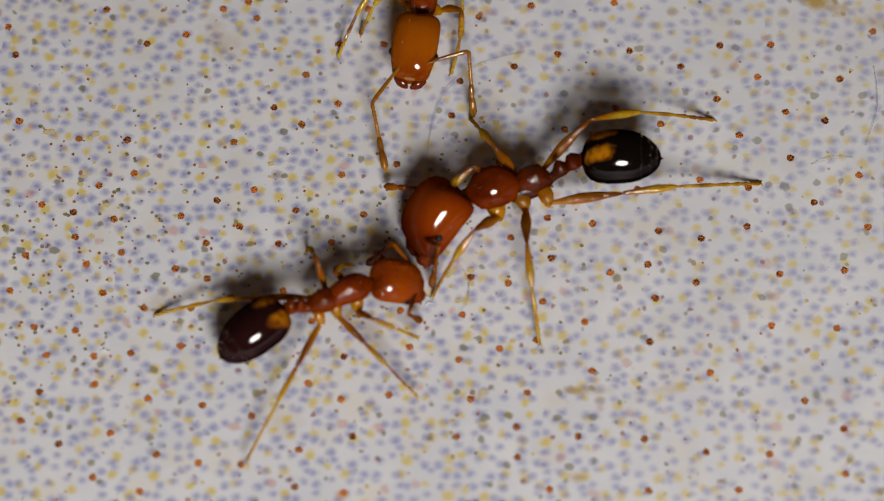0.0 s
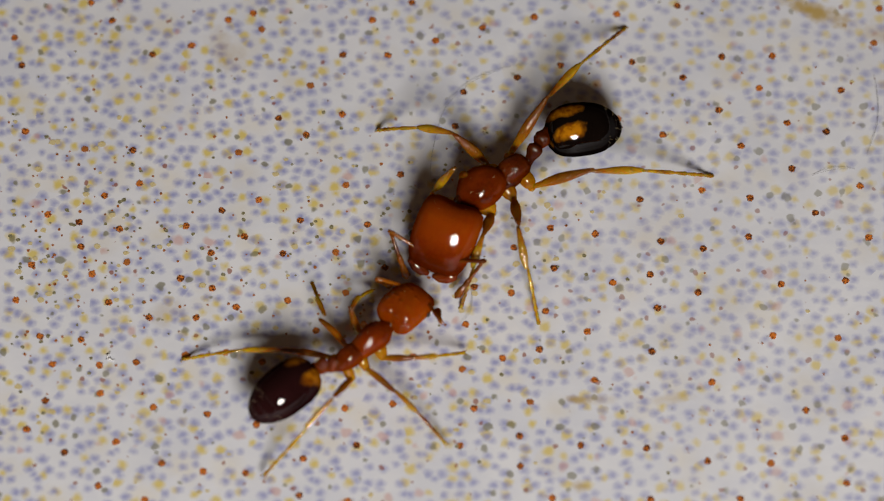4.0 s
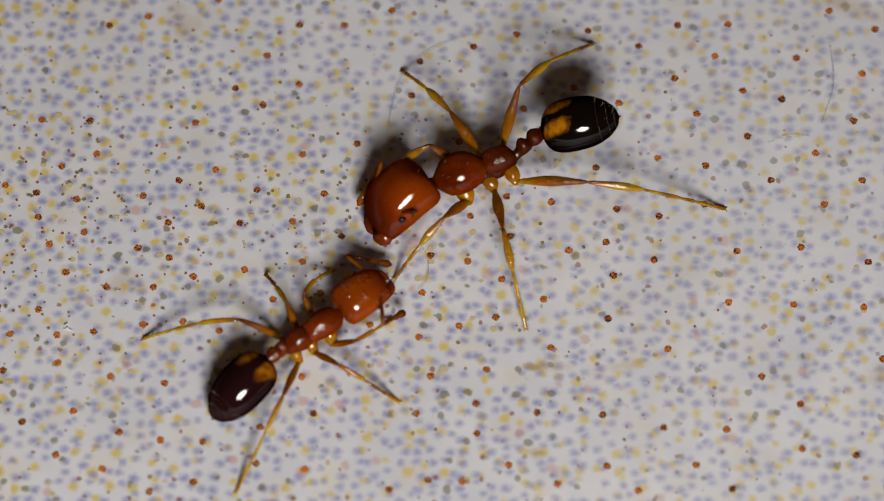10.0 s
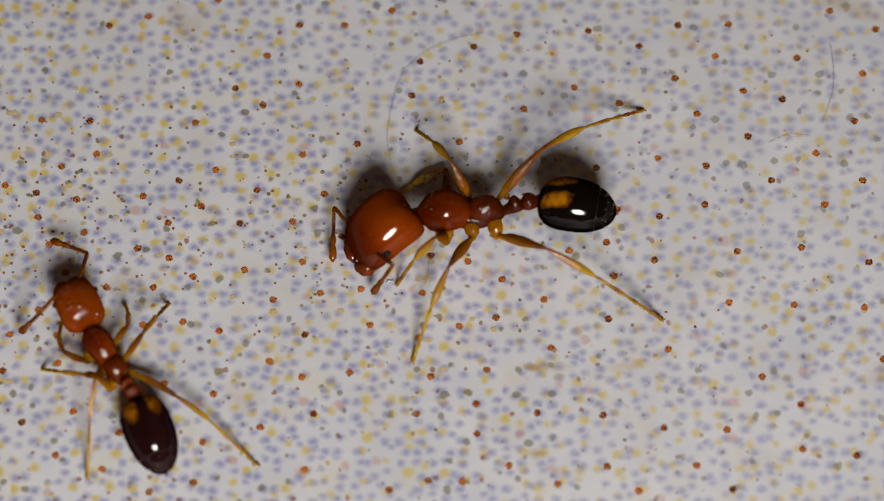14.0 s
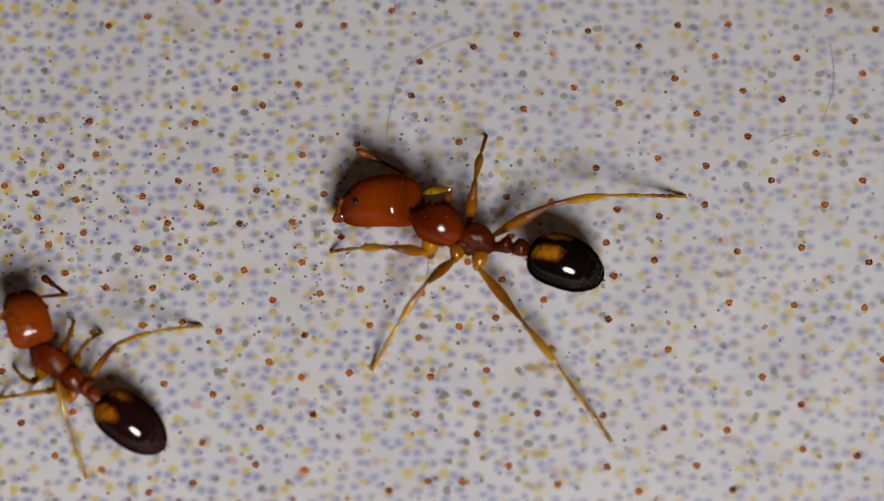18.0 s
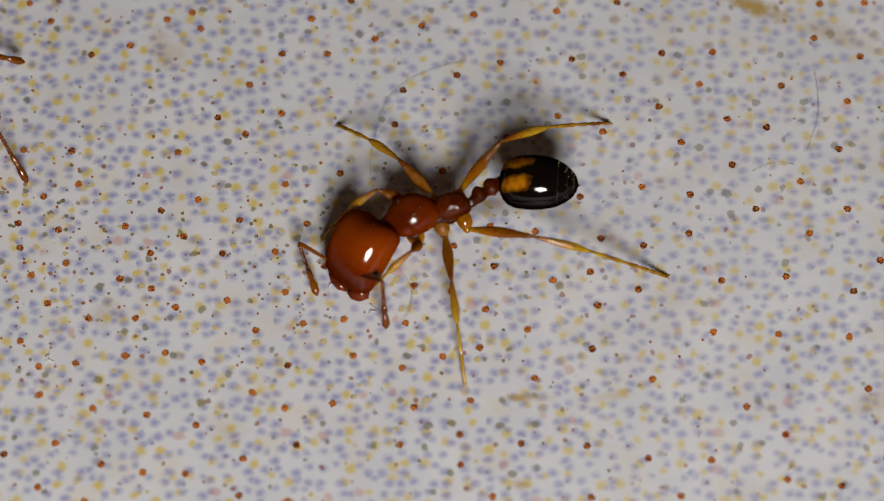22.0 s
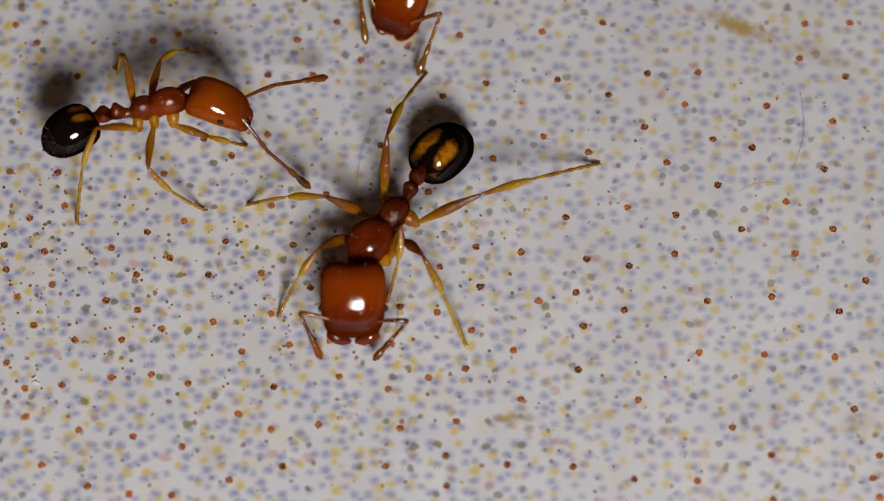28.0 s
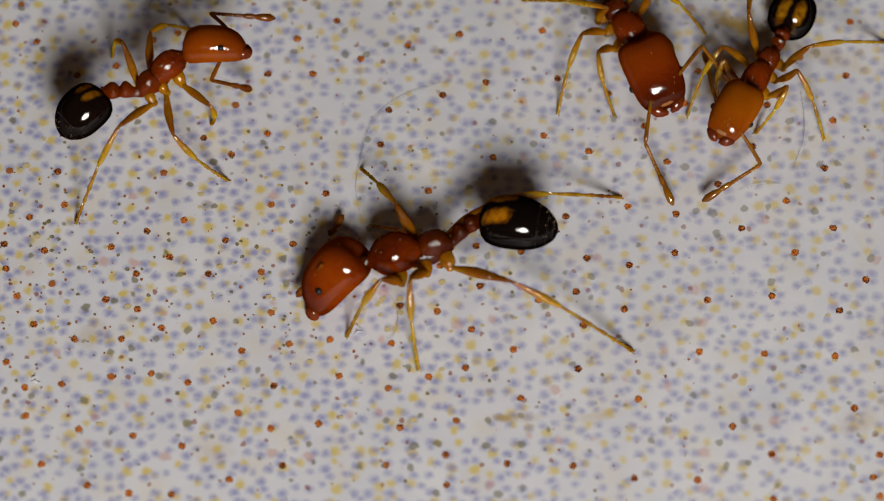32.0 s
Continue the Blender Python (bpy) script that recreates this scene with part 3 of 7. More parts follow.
for line in FIBRES:
    pts = []
    for i in range(len(line) - 1):
        p0, p1, p2, p3 = (Vector((*line[min(max(i + k, 0), len(line) - 1)], 0)) for k in (-1, 0, 1, 2))
        for s in range(6):
            u = s / 6
            pts.append(0.5 * (2 * p1 + (p2 - p0) * u + (2 * p0 - 5 * p1 + 4 * p2 - p3) * u * u + (3 * p1 - p0 - 3 * p2 + p3) * u ** 3))
    pts.append(Vector((*line[-1], 0)))
    last = len(pts) - 1
    pts = [p + Vector((0, 0, 0.012 + 0.05 * math.sin(math.pi * i / last))) for i, p in enumerate(pts)]
    fibre = new("fibre", mesh("fibre", tube(pts, [0.001 + 0.0025 * math.sin(math.pi * min(max(i / last, 0.05), 0.95)) for i in range(last + 1)], 6), M_FIBRE))
    tagged(fibre, "fine grey curved fibre lying on the print", "fibre", "fibres on the print")


# ---- ants ----
LEGS = ("fore", "middle", "hind")


def limb(name, length, r0, rmid, r1, material, parent, bow=0.04, n=9, steps=9, peak=0.4):
    """A leg joint along +x with a swollen middle."""
    pts, rad = [], []
    for i in range(steps + 1):
        u = i / steps
        pts.append((u * length, 0, bow * math.sin(math.pi * u)))
        if u < peak:
            k = 0.5 - 0.5 * math.cos(math.pi * u / peak)
            rad.append(r0 + (rmid - r0) * k)
        else:
            k = 0.5 - 0.5 * math.cos(math.pi * (u - peak) / (1 - peak))
            rad.append(rmid + (r1 - rmid) * k)
    rad[0] *= 0.6
    rad[-1] *= 0.6
    return part(name, tube(pts, rad, n), material, parent)


def tarsus_mesh(length, r):
    """Five foot joints, the first the longest, each a little thicker at its end."""
    pts, rad, x = [], [], 0.0
    for share in (0.46, 0.17, 0.13, 0.09, 0.15):
        l = share * length
        for u, k in ((0.0, 0.6), (0.25, 0.72), (0.85, 1.0), (0.97, 0.7)):
            pts.append((x + l * u, 0, 0.012 * math.sin(3.1 * (x + l * u) / length)))
            rad.append(r * k)
        x += l
    pts.append((x, 0, 0))
    rad.append(r * 0.7)
    return tube(pts, rad, 7)


def claw_mesh(length, r):
    """A pair of hooked claws at the end of a foot."""
    x = length
    return tube([(x + 0.04, 0.035, -0.008), (x + 0.028, 0.03, 0.004), (x - 0.005, 0, 0.004), (x + 0.028, -0.03, 0.004), (x + 0.04, -0.035, -0.008)],
                [0.003, r * 0.35, r * 0.5, r * 0.35, 0.003], 5)


def funiculus_meshes(length, r, club):
    """A row of beads, and the thick two-jointed club at its end."""
    beads, knob, x = ([], []), ([], []), 0.0
    shares = [0.10] + [0.055] * 7 + [0.20, 0.30]
    total = sum(shares)
    for i, s in enumerate(shares):
        l = s / total * length
        rr = r if i < 8 else (r * 1.4 if i == 8 else club)
        pts, rad = beads if i < 8 else knob
        for u, k in ((0.0, 0.62), (0.3, 0.95), (0.7, 1.0), (0.96, 0.66 if i < 9 else 0.3)):
            pts.append((x + l * u, 0, 0))
            rad.append(rr * k)
        x += l
    return tube(*beads, 9), tube(*knob, 10)


def hairs(count, seed, stations, length, side=1.0):
    """Fine erect hairs over a lofted skin."""
    rng, bm = random.Random(seed), bmesh.new()
    for _ in range(count):
        i, u = rng.randrange(2, len(stations) - 3), rng.random()
        x, y, z, w, h = (p + (q - p) * u for p, q in zip(stations[i], stations[i + 1]))
        a = rng.uniform(0.1, 0.9) * math.pi
        out = Vector((rng.uniform(-0.5, 0.2), math.cos(a) * 1.0, math.sin(a))).normalized()
        p = Vector((x, y + math.cos(a) * w * 0.97, z + math.sin(a) * h * 0.97))
        l = length * rng.uniform(0.6, 1.2)
        tube([p, p + out * l * 0.5, p + out * l + Vector((-0.02, 0, 0))], [0.0019, 0.0015, 0.0006], 4, bm)
    return bm


def build_ant(label, head, thorax, gaster, legs, feelers, skins, seed=1):
    """An ant with origin in the middle of its trunk, head towards +x, in mm.
    head: length, width, height; thorax: length, width, height; gaster: length, width, height, length of the waist;
    legs: scale of the legs; feelers: lengths of scape and funiculus."""
    root = new("ant")
    root.empty_display_size = 0.5 * MM
    tagged(root, label, "ant", "ants on the print")
    m_head, m_trunk, m_waist, m_gaster, m_legs, m_feeler, m_lip = skins
    hl, hw, hh = head
    m_femur, m_tibia, m_foot = m_legs
    spreadjaw = hw > 0.85
    stout = 1.0 if spreadjaw else 0.92
    tl, tw, th = thorax
    gl, gw, gh, wl = gaster
    a = {"root": root, "legs": {}, "feelers": {}, "hl": hl, "wl": wl}
    # trunk: round front shield, narrow waist line, lower rear block
    st = [(tl * 0.55, 0, 0.02, tw * 0.12, th * 0.12), (tl * 0.515, 0, 0.02, tw * 0.17, th * 0.17), (tl * 0.475, 0, 0.02, tw * 0.27, th * 0.26), (tl * 0.39, 0, 0.03, tw * 0.45, th * 0.44),
          (tl * 0.30, 0, 0.04, tw * 0.51, th * 0.51), (tl * 0.18, 0, 0.05, tw * 0.52, th * 0.54), (tl * 0.07, 0, 0.045, tw * 0.465, th * 0.50),
          (-tl * 0.02, 0, 0.02, tw * 0.36, th * 0.43), (-tl * 0.075, 0, -0.01, tw * 0.25, th * 0.34), (-tl * 0.12, 0, -0.03, tw * 0.17, th * 0.24)]
    rear = [(-tl * 0.04, 0, -0.05, tw * 0.16, th * 0.2), (-tl * 0.10, 0, -0.03, tw * 0.20, th * 0.27), (-tl * 0.15, 0, 0.0, tw * 0.28, th * 0.35),
            (-tl * 0.22, 0, 0.02, tw * 0.295, th * 0.38), (-tl * 0.30, 0, 0.02, tw * 0.295, th * 0.385), (-tl * 0.38, 0, 0.015, tw * 0.285, th * 0.365), (-tl * 0.44, 0, -0.02, tw * 0.235, th * 0.29), (-tl * 0.49, 0, -0.05, tw * 0.15, th * 0.17),
            (-tl * 0.51, 0, -0.05, tw * 0.1, th * 0.12)]
    if tw < 0.5:
        # slender ants: one even trunk with a shallow saddle
        st = [(x * tl, 0, z, w * tw, h * th) for x, z, w, h in ((0.55, 0.02, 0.13, 0.13), (0.515, 0.02, 0.18, 0.18), (0.475, 0.02, 0.27, 0.26), (0.40, 0.03, 0.40, 0.42), (0.31, 0.04, 0.46, 0.49), (0.20, 0.05, 0.465, 0.52),
              (0.08, 0.05, 0.43, 0.50), (-0.02, 0.03, 0.38, 0.45), (-0.09, 0.01, 0.345, 0.40), (-0.15, -0.01, 0.28, 0.32), (-0.19, -0.03, 0.17, 0.2))]
        rear = [(x * tl, 0, z, w * tw, h * th) for x, z, w, h in ((-0.03, -0.05, 0.18, 0.2), (-0.08, -0.02, 0.29, 0.31), (-0.14, 0.01, 0.335, 0.39), (-0.21, 0.025, 0.345, 0.42), (-0.30, 0.025, 0.34, 0.41), (-0.38, 0.015, 0.32, 0.38),
                (-0.44, -0.02, 0.26, 0.3), (-0.49, -0.05, 0.17, 0.18), (-0.52, -0.05, 0.12, 0.12))]
    trunk = part("trunk", loft(st, 24, 2.15), m_trunk, root)
    part("hairs", hairs(8, seed, st, 0.07), M_HAIR, trunk)["kind"] = "stuff"
    part("rear_trunk", loft(rear, 22, 2.9), m_waist, root)
    for s in (-1, 1):
        flank = loft(egg(-tl * 0.40, tl * 0.12, tw * 0.13, th * 0.24, -th * 0.2), 12)
        for v in flank.verts:
            v.co.y += s * tw * 0.20 * MM
        part("side_plate", flank, m_waist, trunk)
    # head: squarish, notched behind, tapering to the mouth
    hs = []
    for u, w, h, z in ((0.0, 0.36, 0.25, 0.06), (0.015, 0.60, 0.44, 0.09), (0.045, 0.80, 0.66, 0.14), (0.10, 0.92, 0.84, 0.19), (0.19, 0.98, 0.96, 0.23), (0.34, 1.0, 1.0, 0.235),
                       (0.50, 1.0, 1.0, 0.20), (0.63, 0.98, 0.97, 0.16), (0.74, 0.94, 0.91, 0.11), (0.82, 0.885, 0.82, 0.06), (0.875, 0.815, 0.72, 0.02), (0.915, 0.715, 0.59, -0.02), (0.94, 0.60, 0.44, -0.05), (0.952, 0.48, 0.32, -0.06)):
        if hw < 0.75:
            # small heads are rounder behind and at the cheeks
            w *= 1 - 0.22 * math.exp(-(u / 0.07) ** 2) - 0.05 * math.exp(-((u - 0.8) / 0.12) ** 2)
        hs.append((u * hl, 0, z * hh, w * hw / 2, h * hh / 2))
    bm = loft(hs, 32, 2.35 if hw > 0.75 else 2.1)
    for v in bm.verts:
        # the notch at the back and the shallow groove along the brow
        k = math.exp(-((v.co.y / MM) / (hw * 0.20)) ** 2)
        back = max(0.0, 1 - (v.co.x / MM) / (hl * 0.35))
        if v.co.z > 0:
            v.co.z -= 0.045 * hh * k * MM * (0.3 + 0.7 * back)
        v.co.x += 0.05 * hl * k * back * back * MM
    hd = part("head", bm, m_head, root)
    part("hairs", hairs(6, seed + 3, hs, 0.06), M_HAIR, hd)["kind"] = "stuff"
    for s in (-1, 1):
        e = loft(egg(0.56 * hl, 0.66 * hl, 0.04 * hw + 0.010, 0.06 * hh + 0.012, 0.16 * hh), 12)
        for v in e.verts:
            v.co.y += s * (0.485 * hw) * MM
        part("eye", e, M_EYE, hd)
        # a broad curved jaw, closed over the mouth
        wide, tip = (0.31, 1.0) if spreadjaw else (0.25, 1.02)
        jaw = tube([(0.85 * hl, s * wide * hw, -0.10 * hh), (0.91 * hl, s * (wide + 0.01) * hw, -0.12 * hh), (0.955 * hl, s * 0.8 * wide * hw, -0.14 * hh), (0.985 * hl, s * 0.45 * wide * hw, -0.155 * hh), (tip * hl, s * 0.03 * hw, -0.17 * hh)],
                   [0.08 * hw, 0.10 * hw, 0.10 * hw, 0.085 * hw, 0.03 * hw], 12)
        for v in jaw.verts:
            v.co.z = -0.12 * hh * MM + (v.co.z + 0.12 * hh * MM) * 1.3
        part("jaw", jaw, M_JAW, hd)
        part("antenna_socket", loft(egg(0.74 * hl, 0.84 * hl, 0.06 * hw, 0.06 * hh, 0.36 * hh), 10), m_head, hd).location = (0, s * 0.18 * hw * MM, 0)
    part("lip_shield", loft(egg(0.80 * hl, 0.965 * hl, 0.25 * hw, 0.13 * hh, 0.05 * hh, 0.5, 0.5), 18), m_lip, hd)
    part("neck", tube([(-0.10, 0, -0.01), (-0.02, 0, 0.0), (0.06, 0, 0.02), (0.16, 0, 0.05)], [0.08 * tw, 0.13 * tw, 0.15 * tw, 0.20 * tw], 14), M_DARKRED, hd)
    a["head"], a["neck"] = hd, Vector((tl * (0.53 if tw > 0.5 else 0.48), 0, 0.03))
    # waist: two knots
    k1, k2 = 0.104 + 0.06 * (wl - 0.34), 0.112 + 0.05 * (wl - 0.34)
    w1 = part("petiole", loft([(0.08 * wl, 0, 0, 0.075, 0.075), (-0.06 * wl, 0, 0, 0.068, 0.07), (-0.18 * wl, 0, 0.015, 0.075, 0.08), (-0.28 * wl, 0, 0.055, 0.9 * k1, 0.11), (-0.38 * wl, 0, 0.08, k1, 0.14),
                               (-0.46 * wl, 0, 0.07, 0.95 * k1, 0.125), (-0.53 * wl, 0, 0.03, 0.078, 0.09), (-0.60 * wl, 0, 0.0, 0.065, 0.07)], 16), m_waist, root)
    part("postpetiole", loft([(-0.54 * wl, 0, 0, 0.06, 0.065), (-0.61 * wl, 0, 0.025, 0.8 * k2, 0.09), (-0.70 * wl, 0, 0.045, k2, 0.125), (-0.82 * wl, 0, 0.045, k2, 0.125), (-0.92 * wl, 0, 0.02, 0.82 * k2, 0.10), (-1.0 * wl, 0, 0, 0.075, 0.08),
                               (-1.1 * wl, 0, 0, 0.075, 0.08)], 16), m_waist, w1)
    a["waist"], a["joint"] = w1, Vector((-tl * 0.49, 0, -0.04))
    # gaster: four back plates, each edge stepped a little
    gs = []
    for u, r in ((0.0, 0.17), (0.015, 0.38), (0.05, 0.61), (0.11, 0.80), (0.20, 0.93), (0.31, 0.99), (0.42, 1.0), (0.54, 0.985), (0.65, 0.935), (0.745, 0.85), (0.755, 0.825), (0.82, 0.735), (0.865, 0.65),
                 (0.873, 0.625), (0.915, 0.52), (0.945, 0.43), (0.952, 0.405), (0.98, 0.265), (1.0, 0.08)):
        gs.append((-u * gl, 0, 0.04 * math.sin(u * 3), r * gw / 2, r * gh / 2))
    g = part("gaster", loft(gs, 30, 2.05), m_gaster, root)
    for u, r in ((0.75, 0.838), (0.869, 0.638), (0.9485, 0.418)):
        ring = [(-u * gl, r * gw / 2 * math.cos(k * 0.2618), 0.04 * math.sin(u * 3) + r * gh / 2 * math.sin(k * 0.2618)) for k in range(25)]
        part("plate_edge", tube(ring, [0.0035] * 25, 5), M_EDGE, g)
    part("hairs", hairs(22, seed + 5, gs[7:], 0.075), M_HAIR, g)["kind"] = "stuff"
    part("sting_tip", tube([(-0.97 * gl, 0, 0.0), (-1.0 * gl, 0, -0.005), (-1.03 * gl, 0, -0.01)], [0.03, 0.018, 0.005], 8), M_DARKRED, g)
    a["gaster"] = g
    # legs
    spec = {"fore": (tl * 0.24, 0.61, 0.48, 0.65), "middle": (-tl * 0.1, 0.74, 0.58, 0.80), "hind": (-tl * 0.38, 0.97, 0.75, 1.22)}
    for side, s in (("left", 1), ("right", -1)):
        for kind in LEGS:
            x, lf, lt, ls = spec[kind]
            lf, lt, ls = lf * legs, lt * legs, ls * legs
            hip = Vector((x, s * tw * 0.14, -th * 0.22))
            end = hip + (Vector((-0.05, s * tw * 0.40, -0.14)) if kind == "fore" else Vector((-0.03, s * tw * 0.36, -0.10)))
            mid = (hip + end) / 2
            thick = (0.23 if kind == "fore" else 0.19) * tw
            out = (end - hip).normalized()
            part("coxa", tube([hip - out * 0.05, hip, mid, mid + (end - mid) * 0.6, end, end + out * 0.03], [0.6 * thick, 0.95 * thick, thick, 0.85 * thick, 0.52 * thick, 0.3 * thick], 14), M_COXA, root)
            part("trochanter", loft(egg(-0.05, 0.07, 0.055 * legs, 0.055 * legs), 12), M_COXA, root).location = end * MM
            f = limb("femur", lf, 0.036, 0.073 * legs * stout, 0.034, m_femur, root, 0.03, n=12, steps=12, peak=0.48)
            ti = limb("tibia", lt, 0.030, 0.057 * legs * stout, 0.036, m_tibia, root, 0.015, n=12, steps=12, peak=0.66)
            ta = part("tarsus", tarsus_mesh(ls, 0.032 * stout), m_foot, root)
            part("claws", claw_mesh(ls, 0.024), m_foot, ta)
            a["legs"][side + "_" + kind] = (end, lf, lt, ls, f, ti, ta, s)
        base = Vector((0.80 * hl, s * 0.19 * hw, 0.30 * hh))
        sc = limb("scape", feelers[0], 0.022, 0.03, 0.038, m_feeler, root, 0.02, peak=0.8)
        beads, knob = funiculus_meshes(feelers[1], 0.03, 0.056)
        fu = part("funiculus", beads, m_feeler, root)
        part("club", knob, m_feeler, fu)
        a["feelers"][side] = (base, feelers[0], feelers[1], sc, fu, s)
    return a


# ---- how ants move ----
def at(t, x, y, z, rx, ry, rz):
    """A row in mm and degrees."""
    return t, pose(x * MM, y * MM, z * MM, rx, ry, rz)


def blend(rows, t):
    """The value of rows of numbers at t, straight between them."""
    if t <= rows[0][0]:
        return rows[0][1:]
    for p, q in zip(rows, rows[1:]):
        if t <= q[0]:
            k = (t - p[0]) / max(q[0] - p[0], 1e-6)
            return [u + (v - u) * k for u, v in zip(p[1:], q[1:])]
    return rows[-1][1:]


def aim(start, end, up):
    """The pose at start (mm) whose x axis points to end and whose z axis leans to up."""
    x = (end - start).normalized()
    y = up.cross(x)
    y = y.normalized() if y.length > 1e-6 else Vector((0, 1, 0))
    z = x.cross(y)
    m = Matrix((x, y, z)).transposed().to_4x4()
    m.translation = start * MM
    return m


def reach(start, goal, l1, l2, pole):
    """The middle joint of two links from start to goal, bent towards pole, and the end that they reach."""
    d = goal - start
    r = min(max(d.length, abs(l1 - l2) * 1.02 + 0.02), (l1 + l2) * 0.995)
    d = d.normalized()
    p = pole - d * pole.dot(d)
    p = p.normalized() if p.length > 1e-6 else Vector((0, 0, 1))
    c = (l1 * l1 + r * r - l2 * l2) / (2 * l1 * r)
    c = max(-1.0, min(1.0, c))
    return start + d * (l1 * c) + p * (l1 * math.sqrt(1 - c * c)), start + d * r


def drive(a, body, head, waist, gaster, feet, tips, lean=0.0, knees=None):
    """Key one ant. body: rows t, x, y, z, roll, pitch, heading; head: rows t, pitch, turn, roll; waist, gaster: rows t, pitch, turn;
    feet: leg to rows t, x, y, z on the print; tips: side to rows t, x, y, z of the antenna's end; lean: how far the knees of the right rear legs point back;
    knees: leg to rows t, degrees by which the knee swings out round the line from hip to foot."""
    walk(a["root"], [at(*r) for r in body])
    walk(a["head"], [at(t, *a["neck"], r, p, y) for t, p, y, r in head])
    walk(a["waist"], [at(t, *a["joint"], 0, p, y) for t, p, y in waist])
    ends = []
    for t, p, y in gaster:
        wp, wy = blend(waist, t)
        m = pose(*a["joint"], 0, wp, wy)
        ends.append(at(t, *(m @ Vector((-a["wl"], 0, 0))), 0, p, y))
    walk(a["gaster"], ends)
    for name, rows in feet.items():
        end, lf, lt, ls, f, ti, ta, s = a["legs"][name]
        lower = (lt + ls) * 0.985
        times = sorted({r[0] for r in rows} | {r[0] for r in body})
        keys = ([], [], [])
        for t in times:
            inv = pose(*blend(body, t)).inverted()
            goal = inv @ Vector(blend(rows, t))
            up = inv.to_3x3() @ Vector((0, 0, 1))
            pole = up * (1.0 if "hind" in name else 0.8) + Vector((0 if "fore" in name or s > 0 else -lean, s * (0.25 if "hind" in name else 0.55), 0))
            if knees:
                pole = Matrix.Rotation(radians(blend(knees[name], t)[0]), 3, (goal - end).normalized()) @ pole
            knee, tip = reach(end, goal, lf, lower, pole)
            d = (tip - knee).normalized()
            n = (pole - d * pole.dot(d)).normalized()
            ankle = knee + d * (lt * 0.985) + n * (0.17 * lt)
            ankle = knee + (ankle - knee).normalized() * lt
            keys[0].append((t, aim(end, knee, pole)))
            keys[1].append((t, aim(knee, ankle, pole)))
            keys[2].append((t, aim(ankle, tip, pole)))
        for ob, k in zip((f, ti, ta), keys):
            walk(ob, k)
    for side, rows in tips.items():
        base, l1, l2, sc, fu, s = a["feelers"][side]
        times = sorted({r[0] for r in rows} | {r[0] for r in body} | {r[0] for r in head})
        keys = ([], [])
        for t in times:
            inv = pose(*blend(body, t)).inverted()
            goal = inv @ Vector(blend(rows, t))
            hp, hy, hr = blend(head, t)
            hm = pose(*a["neck"], hr, hp, hy)
            start = hm @ base
            pole = hm.to_3x3() @ Vector((-0.7, s, 0.5))
            elbow, tip = reach(start, goal, l1, l2, pole)
            keys[0].append((t, aim(start, elbow, Vector((0, 0, 1)))))
            keys[1].append((t, aim(elbow, tip, Vector((0, 0, 1)))))
        for ob, k in zip((sc, fu), keys):
            walk(ob, k)


SKIN_A = (M_REDHEAD, M_RED, M_DARKRED, M_GASTER, LEGS_BROWN, M_FEELER, M_DARKRED)
SKIN_B = (M_SMALLHEAD, M_REDDISH, M_ROUGHRED, M_GASTER_B, LEGS_BROWN, M_FEELER, M_ROUGHRED)
SKIN_C = (M_ORANGE, M_REDDISH, M_ROUGHRED, M_GASTER_C, LEGS_STRAW, M_FEELER_STRAW, M_LIP)
SKIN_D = (M_REDHEAD, M_RED, M_DARKRED, M_GASTER, LEGS_STRAW, M_FEELER_STRAW, M_LIP)
SKIN_E = (M_ORANGERED, M_REDDISH, M_ROUGHRED, M_GASTER_E, LEGS_STRAW, M_FEELER, M_ORANGE)
ant_a = build_ant("big-headed red-brown ant with black amber-spotted gaster", (1.12, 0.92, 0.76), (1.18, 0.58, 0.54), (1.12, 0.78, 0.74, 0.52), 1.07, (0.60, 0.80), SKIN_A, 11)
ant_b = build_ant("small-headed orange-red ant with purplish brown gaster", (0.84, 0.63, 0.52), (0.92, 0.42, 0.42), (1.14, 0.71, 0.67, 0.34), 0.76, (0.55, 0.72), SKIN_B, 23)
ant_c = build_ant("orange-headed ant with black amber-spotted round gaster", (1.10, 0.66, 0.54), (0.92, 0.42, 0.41), (0.78, 0.63, 0.60, 0.34), 0.86, (0.72, 1.00), SKIN_C, 31)
ant_d = build_ant("orange ant with round black amber-spotted gaster", (1.02, 0.62, 0.49), (0.92, 0.42, 0.42), (0.80, 0.68, 0.64, 0.36), 0.86, (0.72, 1.00), SKIN_C, 43)
ant_e = build_ant("slender red-brown ant with black gaster", (0.96, 0.66, 0.54), (0.82, 0.40, 0.41), (0.87, 0.70, 0.66, 0.50), 0.9, (0.70, 0.95), SKIN_E, 57)
ant_f = build_ant("dark red-headed ant with glossy skin", (1.14, 0.78, 0.60), (0.92, 0.48, 0.47), (1.05, 0.84, 0.78, 0.34), 0.9, (0.72, 0.98), SKIN_D, 71)
